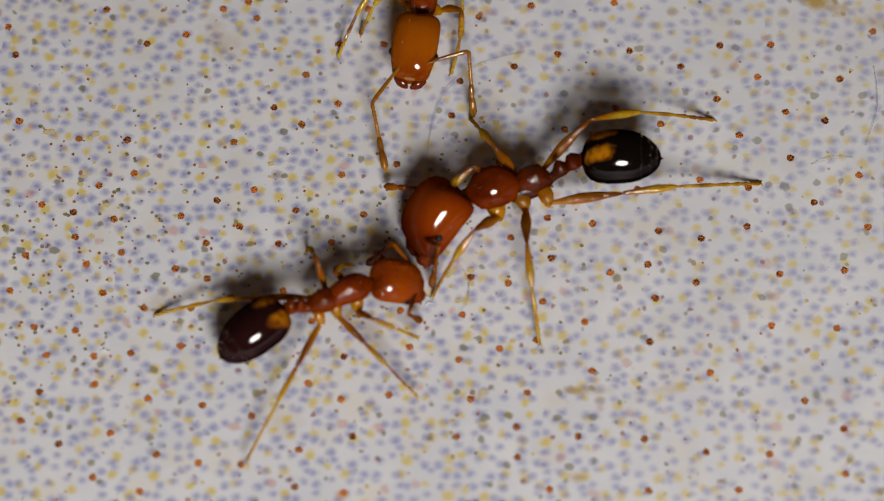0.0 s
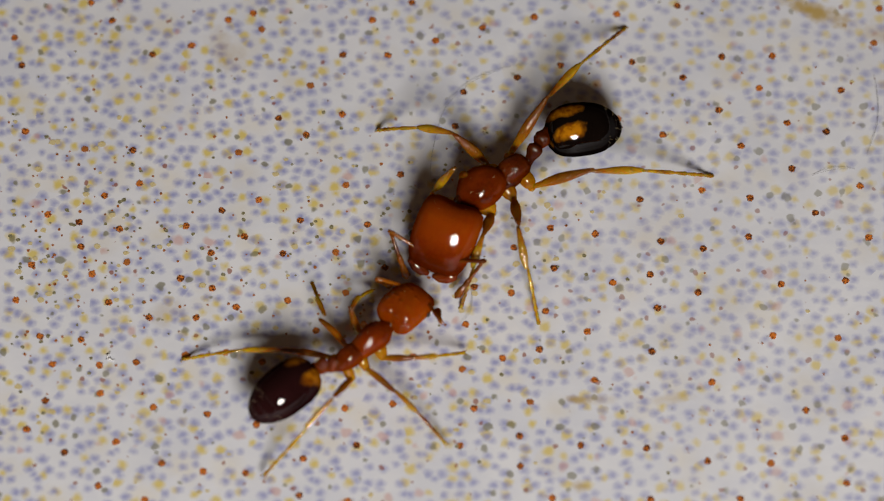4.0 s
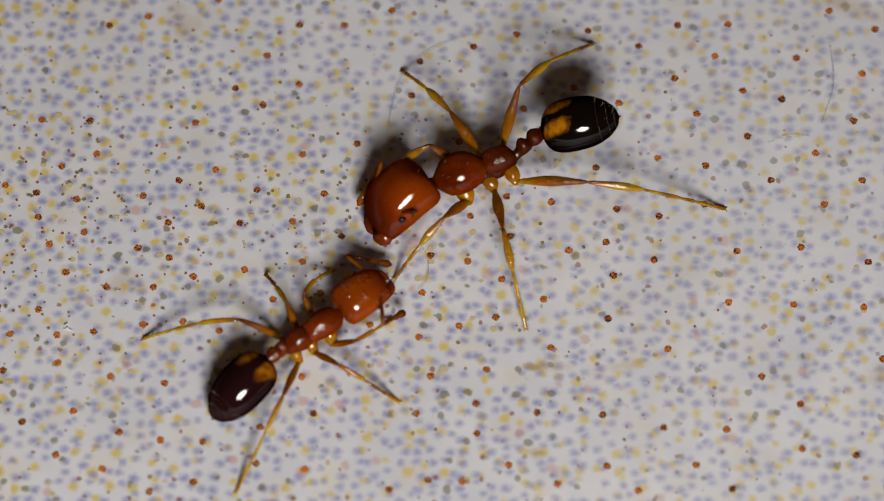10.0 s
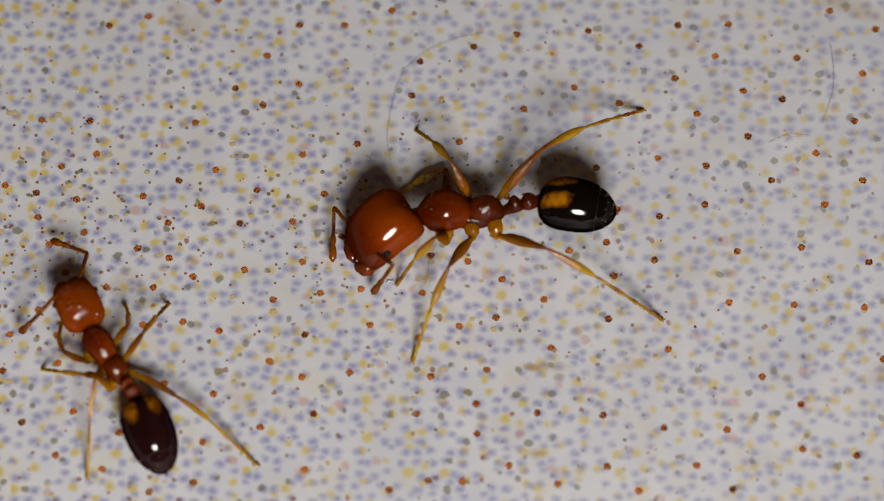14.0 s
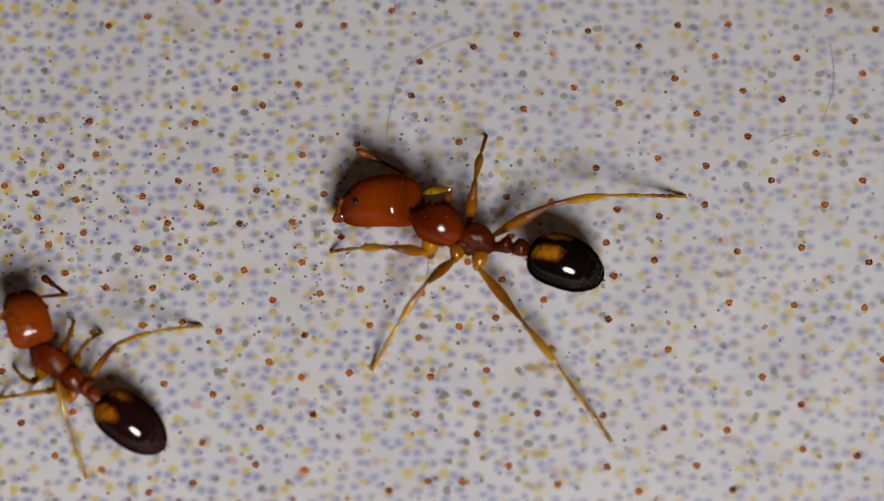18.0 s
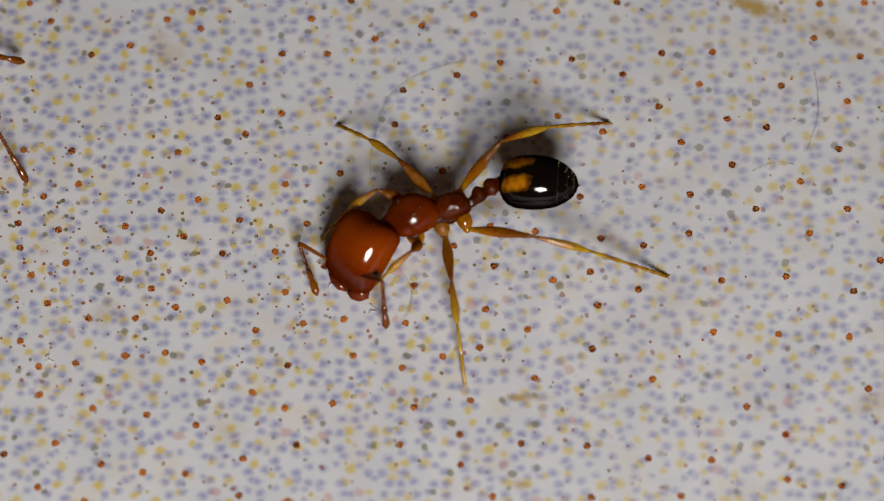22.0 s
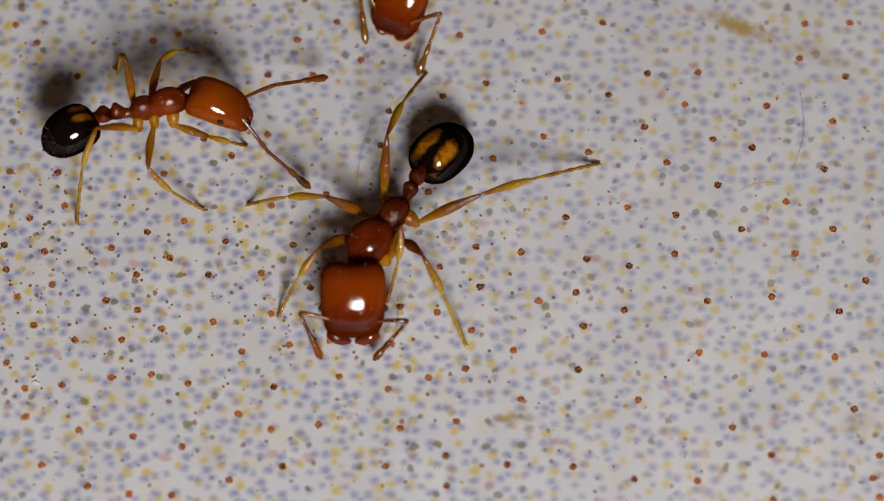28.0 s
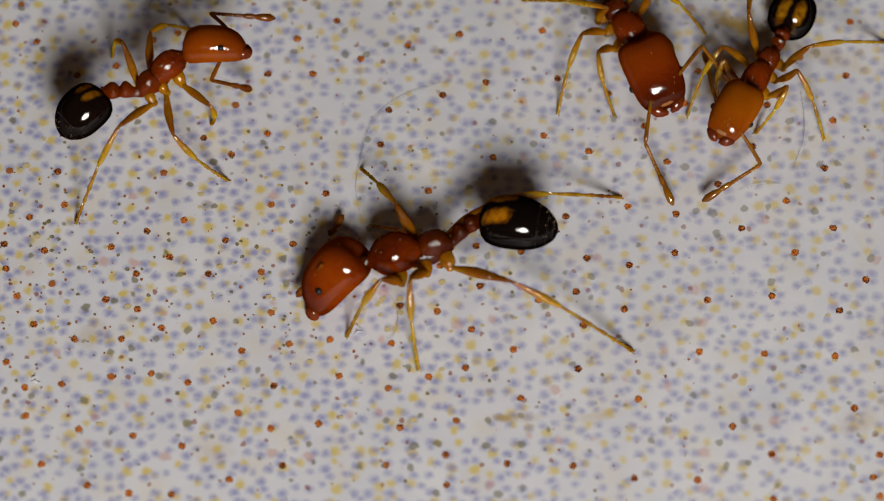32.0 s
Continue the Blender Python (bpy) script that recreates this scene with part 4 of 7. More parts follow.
def motions():
    """Where each ant stands and treads, second by second, in mm and degrees."""
    drive(ant_a,
          [(0, 0.38, 1.04, 0.64, 14.09, 4.84, -167.94), (1, 0.24, 1.3, 0.62, -2.51, 5.08, -162.34), (2, 0.1, 1.3, 0.63, -2.85, -0.45, -149.61), (3, 0.11, 1.26, 0.62, -1.81, -6.1, -137.4), (5.5, 0.23, 1.34, 0.62, 0, 0, -157.43), (6, 0.29, 1.29, 0.63, 2.59, 8.87, -148.55), (7, 0.21, 1.13, 0.63, 2.16, 8.83, -144.3), (8, 0.35, 1.02, 0.63, 0.58, 1.31, -147.79), (9, 0.48, 0.87, 0.63, -1.16, 0.35, -147.06), (10, 0.48, 0.98, 0.62, 6.42, 4.47, -160.27), (11, 0.39, 0.53, 0.64, 15.5, 3.92, -175.35), (12, 0.33, 0.36, 0.63, 15.08, 2.53, -176.11), (13, 0.19, 0.26, 0.64, 10.51, 2.29, -178.56), (14, 0.27, 0.3, 0.64, 12.02, 2.64, -177.59), (17, 0.18, 0.2, 0.62, 7.97, -1.3, -193.97), (18, 0.17, -0, 0.63, 14.97, -2.52, -199.89), (19, 0.22, 0.32, 0.63, 14.45, -0.13, -198.11), (20, 0.15, 0.53, 0.63, 10.94, 0.92, -181.48), (21, 0.06, 0.66, 0.63, 11.98, 1.33, -178.74), (22, 0.05, 0.76, 0.63, 2.24, 3.65, -166.86), (23, -0.05, 0.71, 0.63, 1.93, 3.14, -169.41), (24, -0.13, 0.77, 0.63, 3.56, 5.08, -168.06), (25, -0.29, 0.64, 0.63, 0.51, 5.41, -149.52), (28, -0.44, 0.82, 0.62, -1.68, 0.14, -127.11), (29, -0.25, 0.84, 0.62, 4.39, -3.41, -121.4), (30, 0.27, 0.52, 0.62, -0.22, -6.92, -145.19), (31, 0.44, 0.28, 0.62, 8.59, 1.73, -174.38), (32, 0, 0.47, 0.63, 18.96, 3.99, -166.2)],
          [(0, 24.8, 24.6, 21.8), (1, 12.7, 42.3, -0.3), (2, 16.7, 29.2, -0.2), (3, 24.7, 25.3, -0.2), (5.5, 23.4, 48.2, 0), (6, 14.7, 36.5, 3.2), (7, 17.6, 25, 0), (8, 20.3, 21.9, 0.1), (9, 15.1, 13.3, -0.1), (10, 9.7, 12, 24.6), (11, 28.7, 13.1, 30.1), (12, 21.7, 13.9, 14), (13, 22.8, 3, 32), (14, 15.1, 27.1, 9.8), (17, 29.5, -10.9, 19.8), (18, 27.5, -11.2, 38.2), (19, 25.4, 38.3, 27.7), (20, 22.3, 21.7, 8.8), (21, 20.9, 36.6, 15), (22, 20.6, 39, 16.8), (23, 16.2, 35.3, 0.2), (24, 22.4, 40.1, 11.6), (25, 17.8, 42.4, -0), (28, 14.7, 37.5, 0.1), (29, 22.2, -1.7, 20.7), (30, 33.5, 13.2, 0), (31, 25.2, 0.7, 11), (32, 32.3, -2.5, 34)],
          [(0, 14.7, 13.7), (1, 19.4, 16.1), (2, 21, 17.4), (3, 15.5, 10.2), (5.5, 25.2, 45.5), (6, 17.7, 25.3), (7, 15.2, 16.9), (8, 22.1, 21.2), (9, 21.9, 22.7), (10, 15.5, 16.8), (11, 10.1, 11.4), (12, 7.4, 6.3), (13, 2.8, 2.6), (14, 8.2, 10.4), (17, 7.4, 19), (18, 7.8, 11.4), (19, 6.7, 16.8), (20, 16.6, -2.8), (21, 8.8, 9.5), (22, 12.8, 18.5), (23, 14.7, 23.8), (24, 15.7, 27.7), (25, 17.6, 23.6), (28, 11.5, 9.5), (29, 23.8, 3.5), (30, 19.3, 7.6), (31, 15.2, 19), (32, 19.9, 17.2)],
          [(0, -5, -12.1), (1, 2.7, -15.3), (2, 7.8, -18.9), (3, -7.3, -27.1), (5.5, 5.3, -16.5), (6, 20.7, -32.5), (7, 21.5, -34.6), (8, -18.9, -5.7), (9, -17.5, -5.9), (10, 6.5, -13.4), (11, -4.9, -12.2), (12, -14, -19.5), (13, -9.2, -13.7), (14, -7.3, -10.4), (17, -5.7, -1.8), (18, -5.5, 1.1), (19, -13.4, -7.3), (20, -10.2, -13.9), (21, -7.9, -12.4), (22, -1.1, -16.6), (23, -1, -12.4), (24, 10, -21.6), (25, 6.1, -22.3), (28, -26.7, -2), (29, -25.1, -1.2), (30, -7.8, -1.5), (31, 6.3, -16.2), (32, -10.4, -22)],
          {"left_fore": [(0, -0.7, -0.39, 0.02), (1, -0.31, -0.39, 0.02), (2, -0.49, -0.31, 0.02), (3, -0.49, -0.29, 0.02), (5.5, 0.04, -0.63, 0.02), (6, -0.08, -0.09, 0.02), (7, -0.27, -0.68, 0.02), (8, -0.28, -0.7, 0.02), (9, -0.18, -0.53, 0.02), (10, -0.68, -0.48, 0.02), (11, -0.84, -0.7, 0.02), (12, -1.07, -0.65, 0.02), (13, -0.65, -0.58, 0.02), (14, -0.64, -0.55, 0.02), (17, -1.37, -0.15, 0.02), (18, -1.57, -0.03, 0.02), (19, -1.02, -0.46, 0.02), (20, -0.98, -0.36, 0.02), (21, -0.93, -0.33, 0.02), (22, -0.93, -0.28, 0.02), (23, -0.96, -0.3, 0.02), (24, -0.98, -0.22, 0.02), (25, -0.63, -0.19, 0.02), (28, -0.35, -0.02, 0.02), (29, -0.5, -0.65, 0.02), (30, -0.25, -0.7, 0.02), (31, -0.77, -0.53, 0.02), (32, -0.91, -0.57, 0.02)],
           "left_middle": [(0, 0.8, -1.12, 0.02), (1, 0.89, -0.59, 0.02), (2, 0.77, -0.84, 0.02), (3, 0.68, -0.69, 0.02), (5.5, 1.01, -0.62, 0.02), (6, 1.03, -0.49, 0.02), (7, 1.08, -0.64, 0.02), (8, 1.3, -1.04, 0.02), (9, 1.31, -1.08, 0.02), (10, 1.18, -1.23, 0.02), (11, -0.12, -1.35, 0.02), (12, -0.45, -1.79, 0.02), (13, -0.47, -1.52, 0.02), (14, -0.41, -1.73, 0.02), (17, -1.06, -1.73, 0.02), (18, -0.98, -1.85, 0.02), (19, -0.51, -1.94, 0.02), (20, -0.49, -1.44, 0.02), (21, 0.16, -1.62, 0.02), (22, 0.55, -1.61, 0.02), (23, 0.27, -1.5, 0.02), (24, 0.14, -1.5, 0.02), (25, 0.24, -1.23, 0.02), (28, 0.76, -0.68, 0.02), (29, 0.54, -0.37, 0.02), (30, 0.86, -1.4, 0.02), (31, 0.12, -2.07, 0.02), (32, 0.1, -1.08, 0.02)],
           "left_hind": [(0, 3.95, 1.39, 0.02), (1, 3.68, 1.82, 0.02), (2, 3.38, 1.75, 0.02), (3, 3.35, 1.74, 0.02), (5.5, 3.36, 1.73, 0.02), (6, 3.66, 2.15, 0.02), (7, 3.7, 2.08, 0.02), (8, 3.54, 1.94, 0.02), (9, 3.64, 2.09, 0.02), (10, 4.02, 0.64, 0.02), (11, 3.71, -0.94, 0.02), (12, 3.54, -1.37, 0.02), (13, 3.38, -1.14, 0.02), (14, 3.1, -1.09, 0.02), (17, 2.66, -1.75, 0.02), (18, 2.38, -2.99, 0.02), (19, 2.09, -2.71, 0.02), (20, 3.45, -0.77, 0.02), (21, 3.14, -0.81, 0.02), (22, 3.41, 0.04, 0.02), (23, 3.35, 0.03, 0.02), (24, 3.27, 0.02, 0.02), (25, 2.86, -0.03, 0.02), (28, 2.68, 2.14, 0.02), (29, 2.81, 1.91, 0.02), (30, 3.55, 0.77, 0.02), (31, 3.86, -0.47, 0.02), (32, 3.11, -0.81, 0.02)],
           "right_fore": [(0, -0.82, 0.78, 0.02), (1, -0.88, 1.01, 0.02), (2, -1.09, 1.02, 0.02), (3, -0.97, 1.04, 0.02), (5.5, -1.02, 0.75, 0.02), (6, -0.91, 0.9, 0.02), (7, -0.95, 0.74, 0.02), (8, -1.06, 0.49, 0.02), (9, -1.08, 0.46, 0.02), (10, -0.98, 0.95, 0.02), (11, -1.08, 0.67, 0.02), (12, -1.02, 0.41, 0.02), (13, -0.98, 0.42, 0.02), (14, -0.95, 0.56, 0.02), (17, -0.77, 0.69, 0.02), (18, -0.65, 0.63, 0.02), (19, -0.82, 0.69, 0.02), (20, -0.82, 0.56, 0.02), (21, -0.94, 0.71, 0.02), (22, -1.47, 0.63, 0.02), (23, -1.53, 0.65, 0.02), (24, -1.74, 0.56, 0.02), (25, -1.92, 0.14, 0.02), (28, -1.88, -0.24, 0.02), (29, -1.48, 0.27, 0.02), (30, -1.4, 0.44, 0.02), (31, -0.97, 0.76, 0.02), (32, -0.56, 1.15, 0.02)],
           "right_middle": [(0, -0.17, 2.39, 0.02), (1, -1.1, 2.42, 0.02), (2, -1.49, 2.35, 0.02), (3, -1.6, 2.15, 0.02), (5.5, -1.24, 2.74, 0.02), (6, -1.04, 2.53, 0.02), (7, -1.26, 3.03, 0.02), (8, -1.36, 2.39, 0.02), (9, -0.99, 2.73, 0.02), (10, -0.58, 2.84, 0.02), (11, -0.06, 1.53, 0.02), (12, -0.25, 2.23, 0.02), (13, -0.33, 1.68, 0.02), (14, -0.37, 1.88, 0.02), (17, 0.35, 2.16, 0.02), (18, 0.63, 1.79, 0.02), (19, 0.58, 1.98, 0.02), (20, 0.06, 2.13, 0.02), (21, -0.08, 1.81, 0.02), (22, -1.25, 2.43, 0.02), (23, -0.52, 2.72, 0.02), (24, -1.52, 2.34, 0.02), (25, -1.22, 2.35, 0.02), (28, -2.33, 1.51, 0.02), (29, -2.01, 1.39, 0.02), (30, -1.08, 1.99, 0.02), (31, -0.13, 1.92, 0.02), (32, -0.71, 2.05, 0.02)],
           "right_hind": [(0, 3.29, 2.39, 0.02), (1, 2.31, 3.56, 0.02), (2, 2.27, 3.51, 0.02), (3, 1.73, 4.2, 0.02), (5.5, 2.33, 3.47, 0.02), (6, 1.34, 3.08, 0.02), (7, 2.23, 3.4, 0.02), (8, 2.18, 3.45, 0.02), (9, 2.17, 3.34, 0.02), (10, 2.18, 3.28, 0.02), (11, 3.1, 2.1, 0.02), (12, 3.23, 0.98, 0.02), (13, 3.39, 2.3, 0.02), (14, 2.88, 2.21, 0.02), (17, 3.52, 0.82, 0.02), (18, 3.44, 0.84, 0.02), (19, 3.39, 0.82, 0.02), (20, 3.05, 0.92, 0.02), (21, 2.7, 2.53, 0.02), (22, 2.63, 2.46, 0.02), (23, 2.19, 3.87, 0.02), (24, 1.81, 2.98, 0.02), (25, 1.37, 2.52, 0.02), (28, 0.21, 3.6, 0.02), (29, 0.2, 3.67, 0.02), (30, 1.77, 2.25, 0.02), (31, 1.99, 2.69, 0.02), (32, 2.98, 1.59, 0.02)]},
          {"left": [(0, -0.72, -0.34, 0.2), (1, -0.52, -0.29, 0.2), (2, -0.77, -0.24, 0.2), (3, -0.37, -0.49, 0.2), (5.5, -0.26, -0.42, 0.2), (6, 0.19, -1.15, 0.2), (7, -0.73, -0.4, 0.2), (8, -0.72, -0.58, 0.2), (9, -0.71, -0.61, 0.2), (10, -0.59, 0.28, 0.2), (11, -1.16, -0.09, 0.2), (12, -1.33, -0.52, 0.2), (13, -1.55, -0.03, 0.2), (14, -0.99, -0.78, 0.2), (17, -1.39, 0.37, 0.2), (18, -1.51, 0.36, 0.2), (19, -1.3, -0.26, 0.2), (20, -1.07, -0.67, 0.2), (21, -1.19, -0.46, 0.2), (22, -0.55, -0.85, 0.2), (23, -1.18, -0.63, 0.2), (24, -1.21, -0.78, 0.2), (25, 0.64, 0.05, 0.2), (28, -0.54, -1.01, 0.2), (29, -0.56, -0.47, 0.2), (30, -0.78, -0.74, 0.2), (31, -1.06, -0.46, 0.2), (32, -1.61, -0.03, 0.2)],
           "right": [(0, -1.4, 1.23, 0.2), (1, -1.36, 0.22, 0.2), (2, -1.61, 0.01, 0.2), (3, -1.27, -0.1, 0.2), (5.5, -0.94, -0.08, 0.2), (6, -1.07, -0.13, 0.2), (7, -1.57, -0.4, 0.2), (8, -1.14, 0.23, 0.2), (9, -1.16, 0.15, 0.2), (10, -1.2, 0.59, 0.2), (11, -1.35, 0.71, 0.2), (12, -1.68, 0.27, 0.2), (13, -0.62, 1.26, 0.2), (14, -1.55, -0.29, 0.2), (17, -0.52, 1.26, 0.2), (18, -1.23, 1.35, 0.5), (19, -1.19, 1.53, 0.2), (20, -1.69, 0.4, 0.2), (21, -1.59, 0.15, 0.2), (22, -1.52, -0.34, 0.2), (23, -1.85, -0.02, 0.2), (24, -1.75, -0.39, 0.2), (25, -1.42, -0.98, 0.2), (28, -1.26, -0.99, 0.2), (29, -1.51, -0.08, 0.2), (30, -1.24, 0, 0.2), (31, -1.22, 0.54, 0.2), (32, -0.96, 1.25, 0.2)]},
          knees=
          {"left_fore": [(0, 24), (1, 0), (2, 12), (3, 24), (6, 18), (7, 18), (8, 8), (9, 18), (10, 24), (11, 34), (12, 26), (13, 2), (14, 18), (17, 26), (18, 12), (19, 14), (20, 20), (21, 10), (22, 10), (23, 14), (24, 14), (25, 12), (28, -8), (29, 22), (30, 14), (31, 20), (32, 28)],
           "left_middle": [(0, 10), (1, 10), (2, 18), (3, 22), (6, 18), (7, 18), (8, 10), (9, 18), (10, 10), (11, 16), (12, 28), (13, 12), (14, 18), (17, 14), (18, 8), (19, 10), (20, 22), (21, 2), (22, 6), (23, 6), (24, 8), (25, 22), (28, 14), (29, 20), (30, 12), (31, 10), (32, 24)],
           "left_hind": [(0, -4), (1, 8), (2, -6), (3, -2), (6, -2), (7, -12), (8, -4), (9, -4), (10, -6), (11, -20), (12, 0), (13, 8), (14, 0), (17, -4), (18, -10), (19, 2), (20, 6), (21, -4), (22, 0), (23, -8), (24, -6), (25, 2), (28, 2), (29, -2), (30, 0), (31, -4), (32, -4)],
           "right_fore": [(0, -32), (10, -24), (11, 60), (12, 60), (13, -30), (14, 60), (17, -30), (18, -16), (19, 60), (20, 60), (21, 60), (22, -22), (23, -34), (24, -18), (25, -20), (28, -24), (29, -26), (30, -22), (31, 60)],
           "right_middle": [(1, -30), (2, -22), (3, -12), (6, -24), (8, -30), (9, -28), (10, -16), (11, -30), (12, -18), (13, -22), (14, -24), (17, -10), (18, -6), (19, -4), (20, -12), (21, -14), (22, -24), (23, -14), (24, -34), (25, -12), (28, -18), (29, -18), (30, -10), (31, -18), (32, -22)],
           "right_hind": [(0, -6), (1, 10), (2, 2), (3, 12), (6, 14), (8, 2), (9, 0), (10, 2), (11, 8), (12, -2), (13, 0), (14, 8), (17, 6), (18, 6), (19, 12), (20, 2), (21, 8), (22, 6), (23, -10), (24, -2), (25, 4), (28, 6), (29, 4), (30, 10), (31, -2), (32, 10)]})
    drive(ant_b,
          [(0, -1.99, -0.7, 0.73, 0, 0, 23.63), (1, -2.06, -0.94, 0.74, -1.19, -3.54, 25.4), (2, -1.94, -1.11, 0.73, 0, 0, 28.09), (3, -1.7, -1.35, 0.73, 0, 0, 31.32), (5.5, -1.75, -1.18, 0.36, 0, 0, 50.09), (6, -1.65, -1.33, 0.36, 0.39, -0.18, 34.07), (7, -1.72, -1.43, 0.36, 0, 0, 45.78), (8, -1.75, -1.39, 0.36, 0, 0, 40.16), (9, -1.79, -1.41, 0.37, -0.45, -2.83, 48.93), (10, -1.81, -1.43, 0.36, 0, 0, 34.04), (11, -2.32, -2, 0.36, 0, 0, 46.11), (11.5, -3.02, -2.22, 0.43, 0, 0, 67.31), (11.7, -3.26, -2.04, 0.43, 0, 0, 86.14), (12, -3.65, -2.04, 0.43, -0.52, -4.38, 106.3), (13, -3.59, -1.99, 0.43, 0, 0, 108.87), (14, -4.69, -1.83, 0.43, -0.22, -1.48, 124.64), (14.5, -5.3, -1.36, 0.43, 0, 0, 136.15), (16.5, -5.59, -1.5, 0.43, 0, 0, 142.38), (17, -5.54, -1.94, 0.43, 0, 0, 145.26), (18, -5.34, -2.02, 0.43, 1.31, -4.11, 140.87), (19, -5.67, -2.48, 0.43, 0, 0, 145.36), (20, -5.53, -2.49, 0.43, 0, 0, 143.96), (21, -5.49, -2.37, 0.43, 0, 0, 125.81), (21.5, -6.51, -1.81, 0.43, 0, 0, 145.87), (22, -7.35, -1.43, 0.43, 0, 0, 139.83), (23, -9.52, -1.12, 0.43, 0, 0, 140.07), (32, -10.32, -1.09, 0.43, 0, 0, 140.15)],
          [(0, 22.1, -17.6, 0), (1, -0.4, -16.2, -0), (2, -2, 2.5, 0), (3, 13.1, 22.2, 0), (5.5, 6.5, -10.7, 0), (6, 5.6, 30.7, 0.9), (7, -15.4, -5.5, 0), (8, -16.3, 1.5, 0), (9, 11.1, 10.1, 0.4), (10, -14.2, 0.7, 0), (11, -13.6, -11.3, 0), (11.5, 4, 16, 0), (11.7, 12.7, -0.5, 0), (12, -22.9, 7.9, -0), (13, -24.7, -17.8, 0), (14, 0.4, -11.1, -0.4), (14.5, -15.8, 18.7, 0), (16.5, 1, -12.1, 0), (17, -22.5, -16, 0), (18, -10.2, -33.3, -0.3), (19, -1.6, -5.8, 0), (20, -3.7, -32.3, 0), (21, -4.1, -35.2, 0), (21.5, 9.2, -7.9, 0), (22, 8.6, -2.6, 0), (23, 7.5, -2.2, 0), (32, 6.5, -1.9, 0)],
          [(0, 1.7, -23.1), (1, -4.8, -4.7), (2, -1.3, -21), (3, 14.3, -27.5), (5.5, 29.3, -5.8), (6, 29.6, 5.9), (7, 28.8, 9), (8, 28.9, 9.6), (9, 25.9, -2.1), (10, 21.8, 6.9), (11, 28, 14.9), (11.5, 16.9, 7.6), (11.7, 3.9, -5.8), (12, 17.6, -9.8), (13, 3.7, -18.8), (14, 14.9, -2.7), (14.5, 14.6, 8.2), (16.5, 9.2, 10.8), (17, 8.7, 8.7), (18, 26.7, -3.3), (19, 10.5, 9.7), (20, 25.6, -11.2), (21, -12.4, 0.8), (21.5, 18.7, 0.8), (22, -16.9, 10.8), (23, -18.4, 10.7), (32, -19, 10.6)],
          [(0, -12.6, 12.7), (1, -10, 4.1), (2, -10.5, 3.1), (3, 3.7, 4.8), (5.5, -14.4, -7.9), (6, -12.3, 1), (7, 0.8, -4), (8, -14, 2.4), (9, -11.9, -7.7), (10, -15, 11.1), (11, -12.6, -6.6), (11.5, 9.8, 2), (11.7, -6.4, 0), (12, -9.5, -9.6), (13, -11.7, -18.2), (14, -15, -11.9), (14.5, -18, 2.4), (16.5, -14.8, 7.6), (17, -14.6, 4.9), (18, -15.3, 5.8), (19, -15.8, 0.4), (20, 7.3, -10.1), (21, 15, 1.3), (21.5, -20.6, -18.5), (22, 6.2, -13.1), (23, 5.3, -12.7), (32, 4.2, -12.4)],
          {"left_fore": [(0, -1.83, -0.03, 0.25), (1, -1.85, -0.32, 0.25), (2, -1.71, -0.31, 0.25), (3, -1.52, -0.38, 0.25), (5.5, -1.73, -0.04, 0.02), (6, -1.39, -0.41, 0.02), (7, -1.66, -0.23, 0.02), (8, -1.71, -0.59, 0.02), (9, -1.88, -0.71, 0.02), (10, -1.55, -0.34, 0.02), (11, -2.43, -1.01, 0.02), (11.5, -3.17, -1.35, 0.02), (11.7, -3.7, -1.54, 0.02), (12, -4.04, -1.58, 0.02), (13, -3.96, -1.43, 0.02), (14, -5.36, -1.17, 0.02), (14.5, -5.97, -1.39, 0.02), (16.5, -6.47, -1.43, 0.02), (17, -6.68, -1.74, 0.02), (18, -6, -1.81, 0.02), (19, -6.81, -2.36, 0.02), (20, -6.24, -2.54, 0.02), (21, -6.26, -2.1, 0.02), (21.5, -7.39, -1.79, 0.02), (22, -8.01, -1.49, 0.02), (23, -10.4, -1.02, 0.02), (32, -10.98, -1.16, 0.02)],
           "left_middle": [(0, -2.47, 0.3, 0.02), (1, -2.51, 0.14, 0.02), (2, -2.5, 0.13, 0.02), (3, -2.45, 0.07, 0.02), (5.5, -2.25, -0.22, 0.02), (6, -2.2, -0.41, 0.02), (7, -2.11, -0.73, 0.02), (8, -2.11, -0.73, 0.02), (9, -2.49, -0.39, 0.02), (10, -2.49, -0.41, 0.02), (11, -3.02, -1.19, 0.02), (11.5, -3.84, -2.11, 0.02), (11.7, -4.06, -1.93, 0.02), (12, -4.77, -1.58, 0.02), (13, -4.75, -1.62, 0.02), (14, -5.61, -1.86, 0.02), (14.5, -5.9, -1.91, 0.02), (16.5, -5.91, -2.28, 0.02), (17, -6.19, -2.17, 0.02), (18, -6.18, -2.29, 0.02), (19, -6.62, -3.04, 0.02), (20, -5.76, -2.79, 0.02), (21, -5.69, -2.79, 0.02), (21.5, -6.78, -2.6, 0.02), (22, -7.91, -2.01, 0.02), (23, -9.87, -1.89, 0.02), (32, -10.88, -1.67, 0.02)],
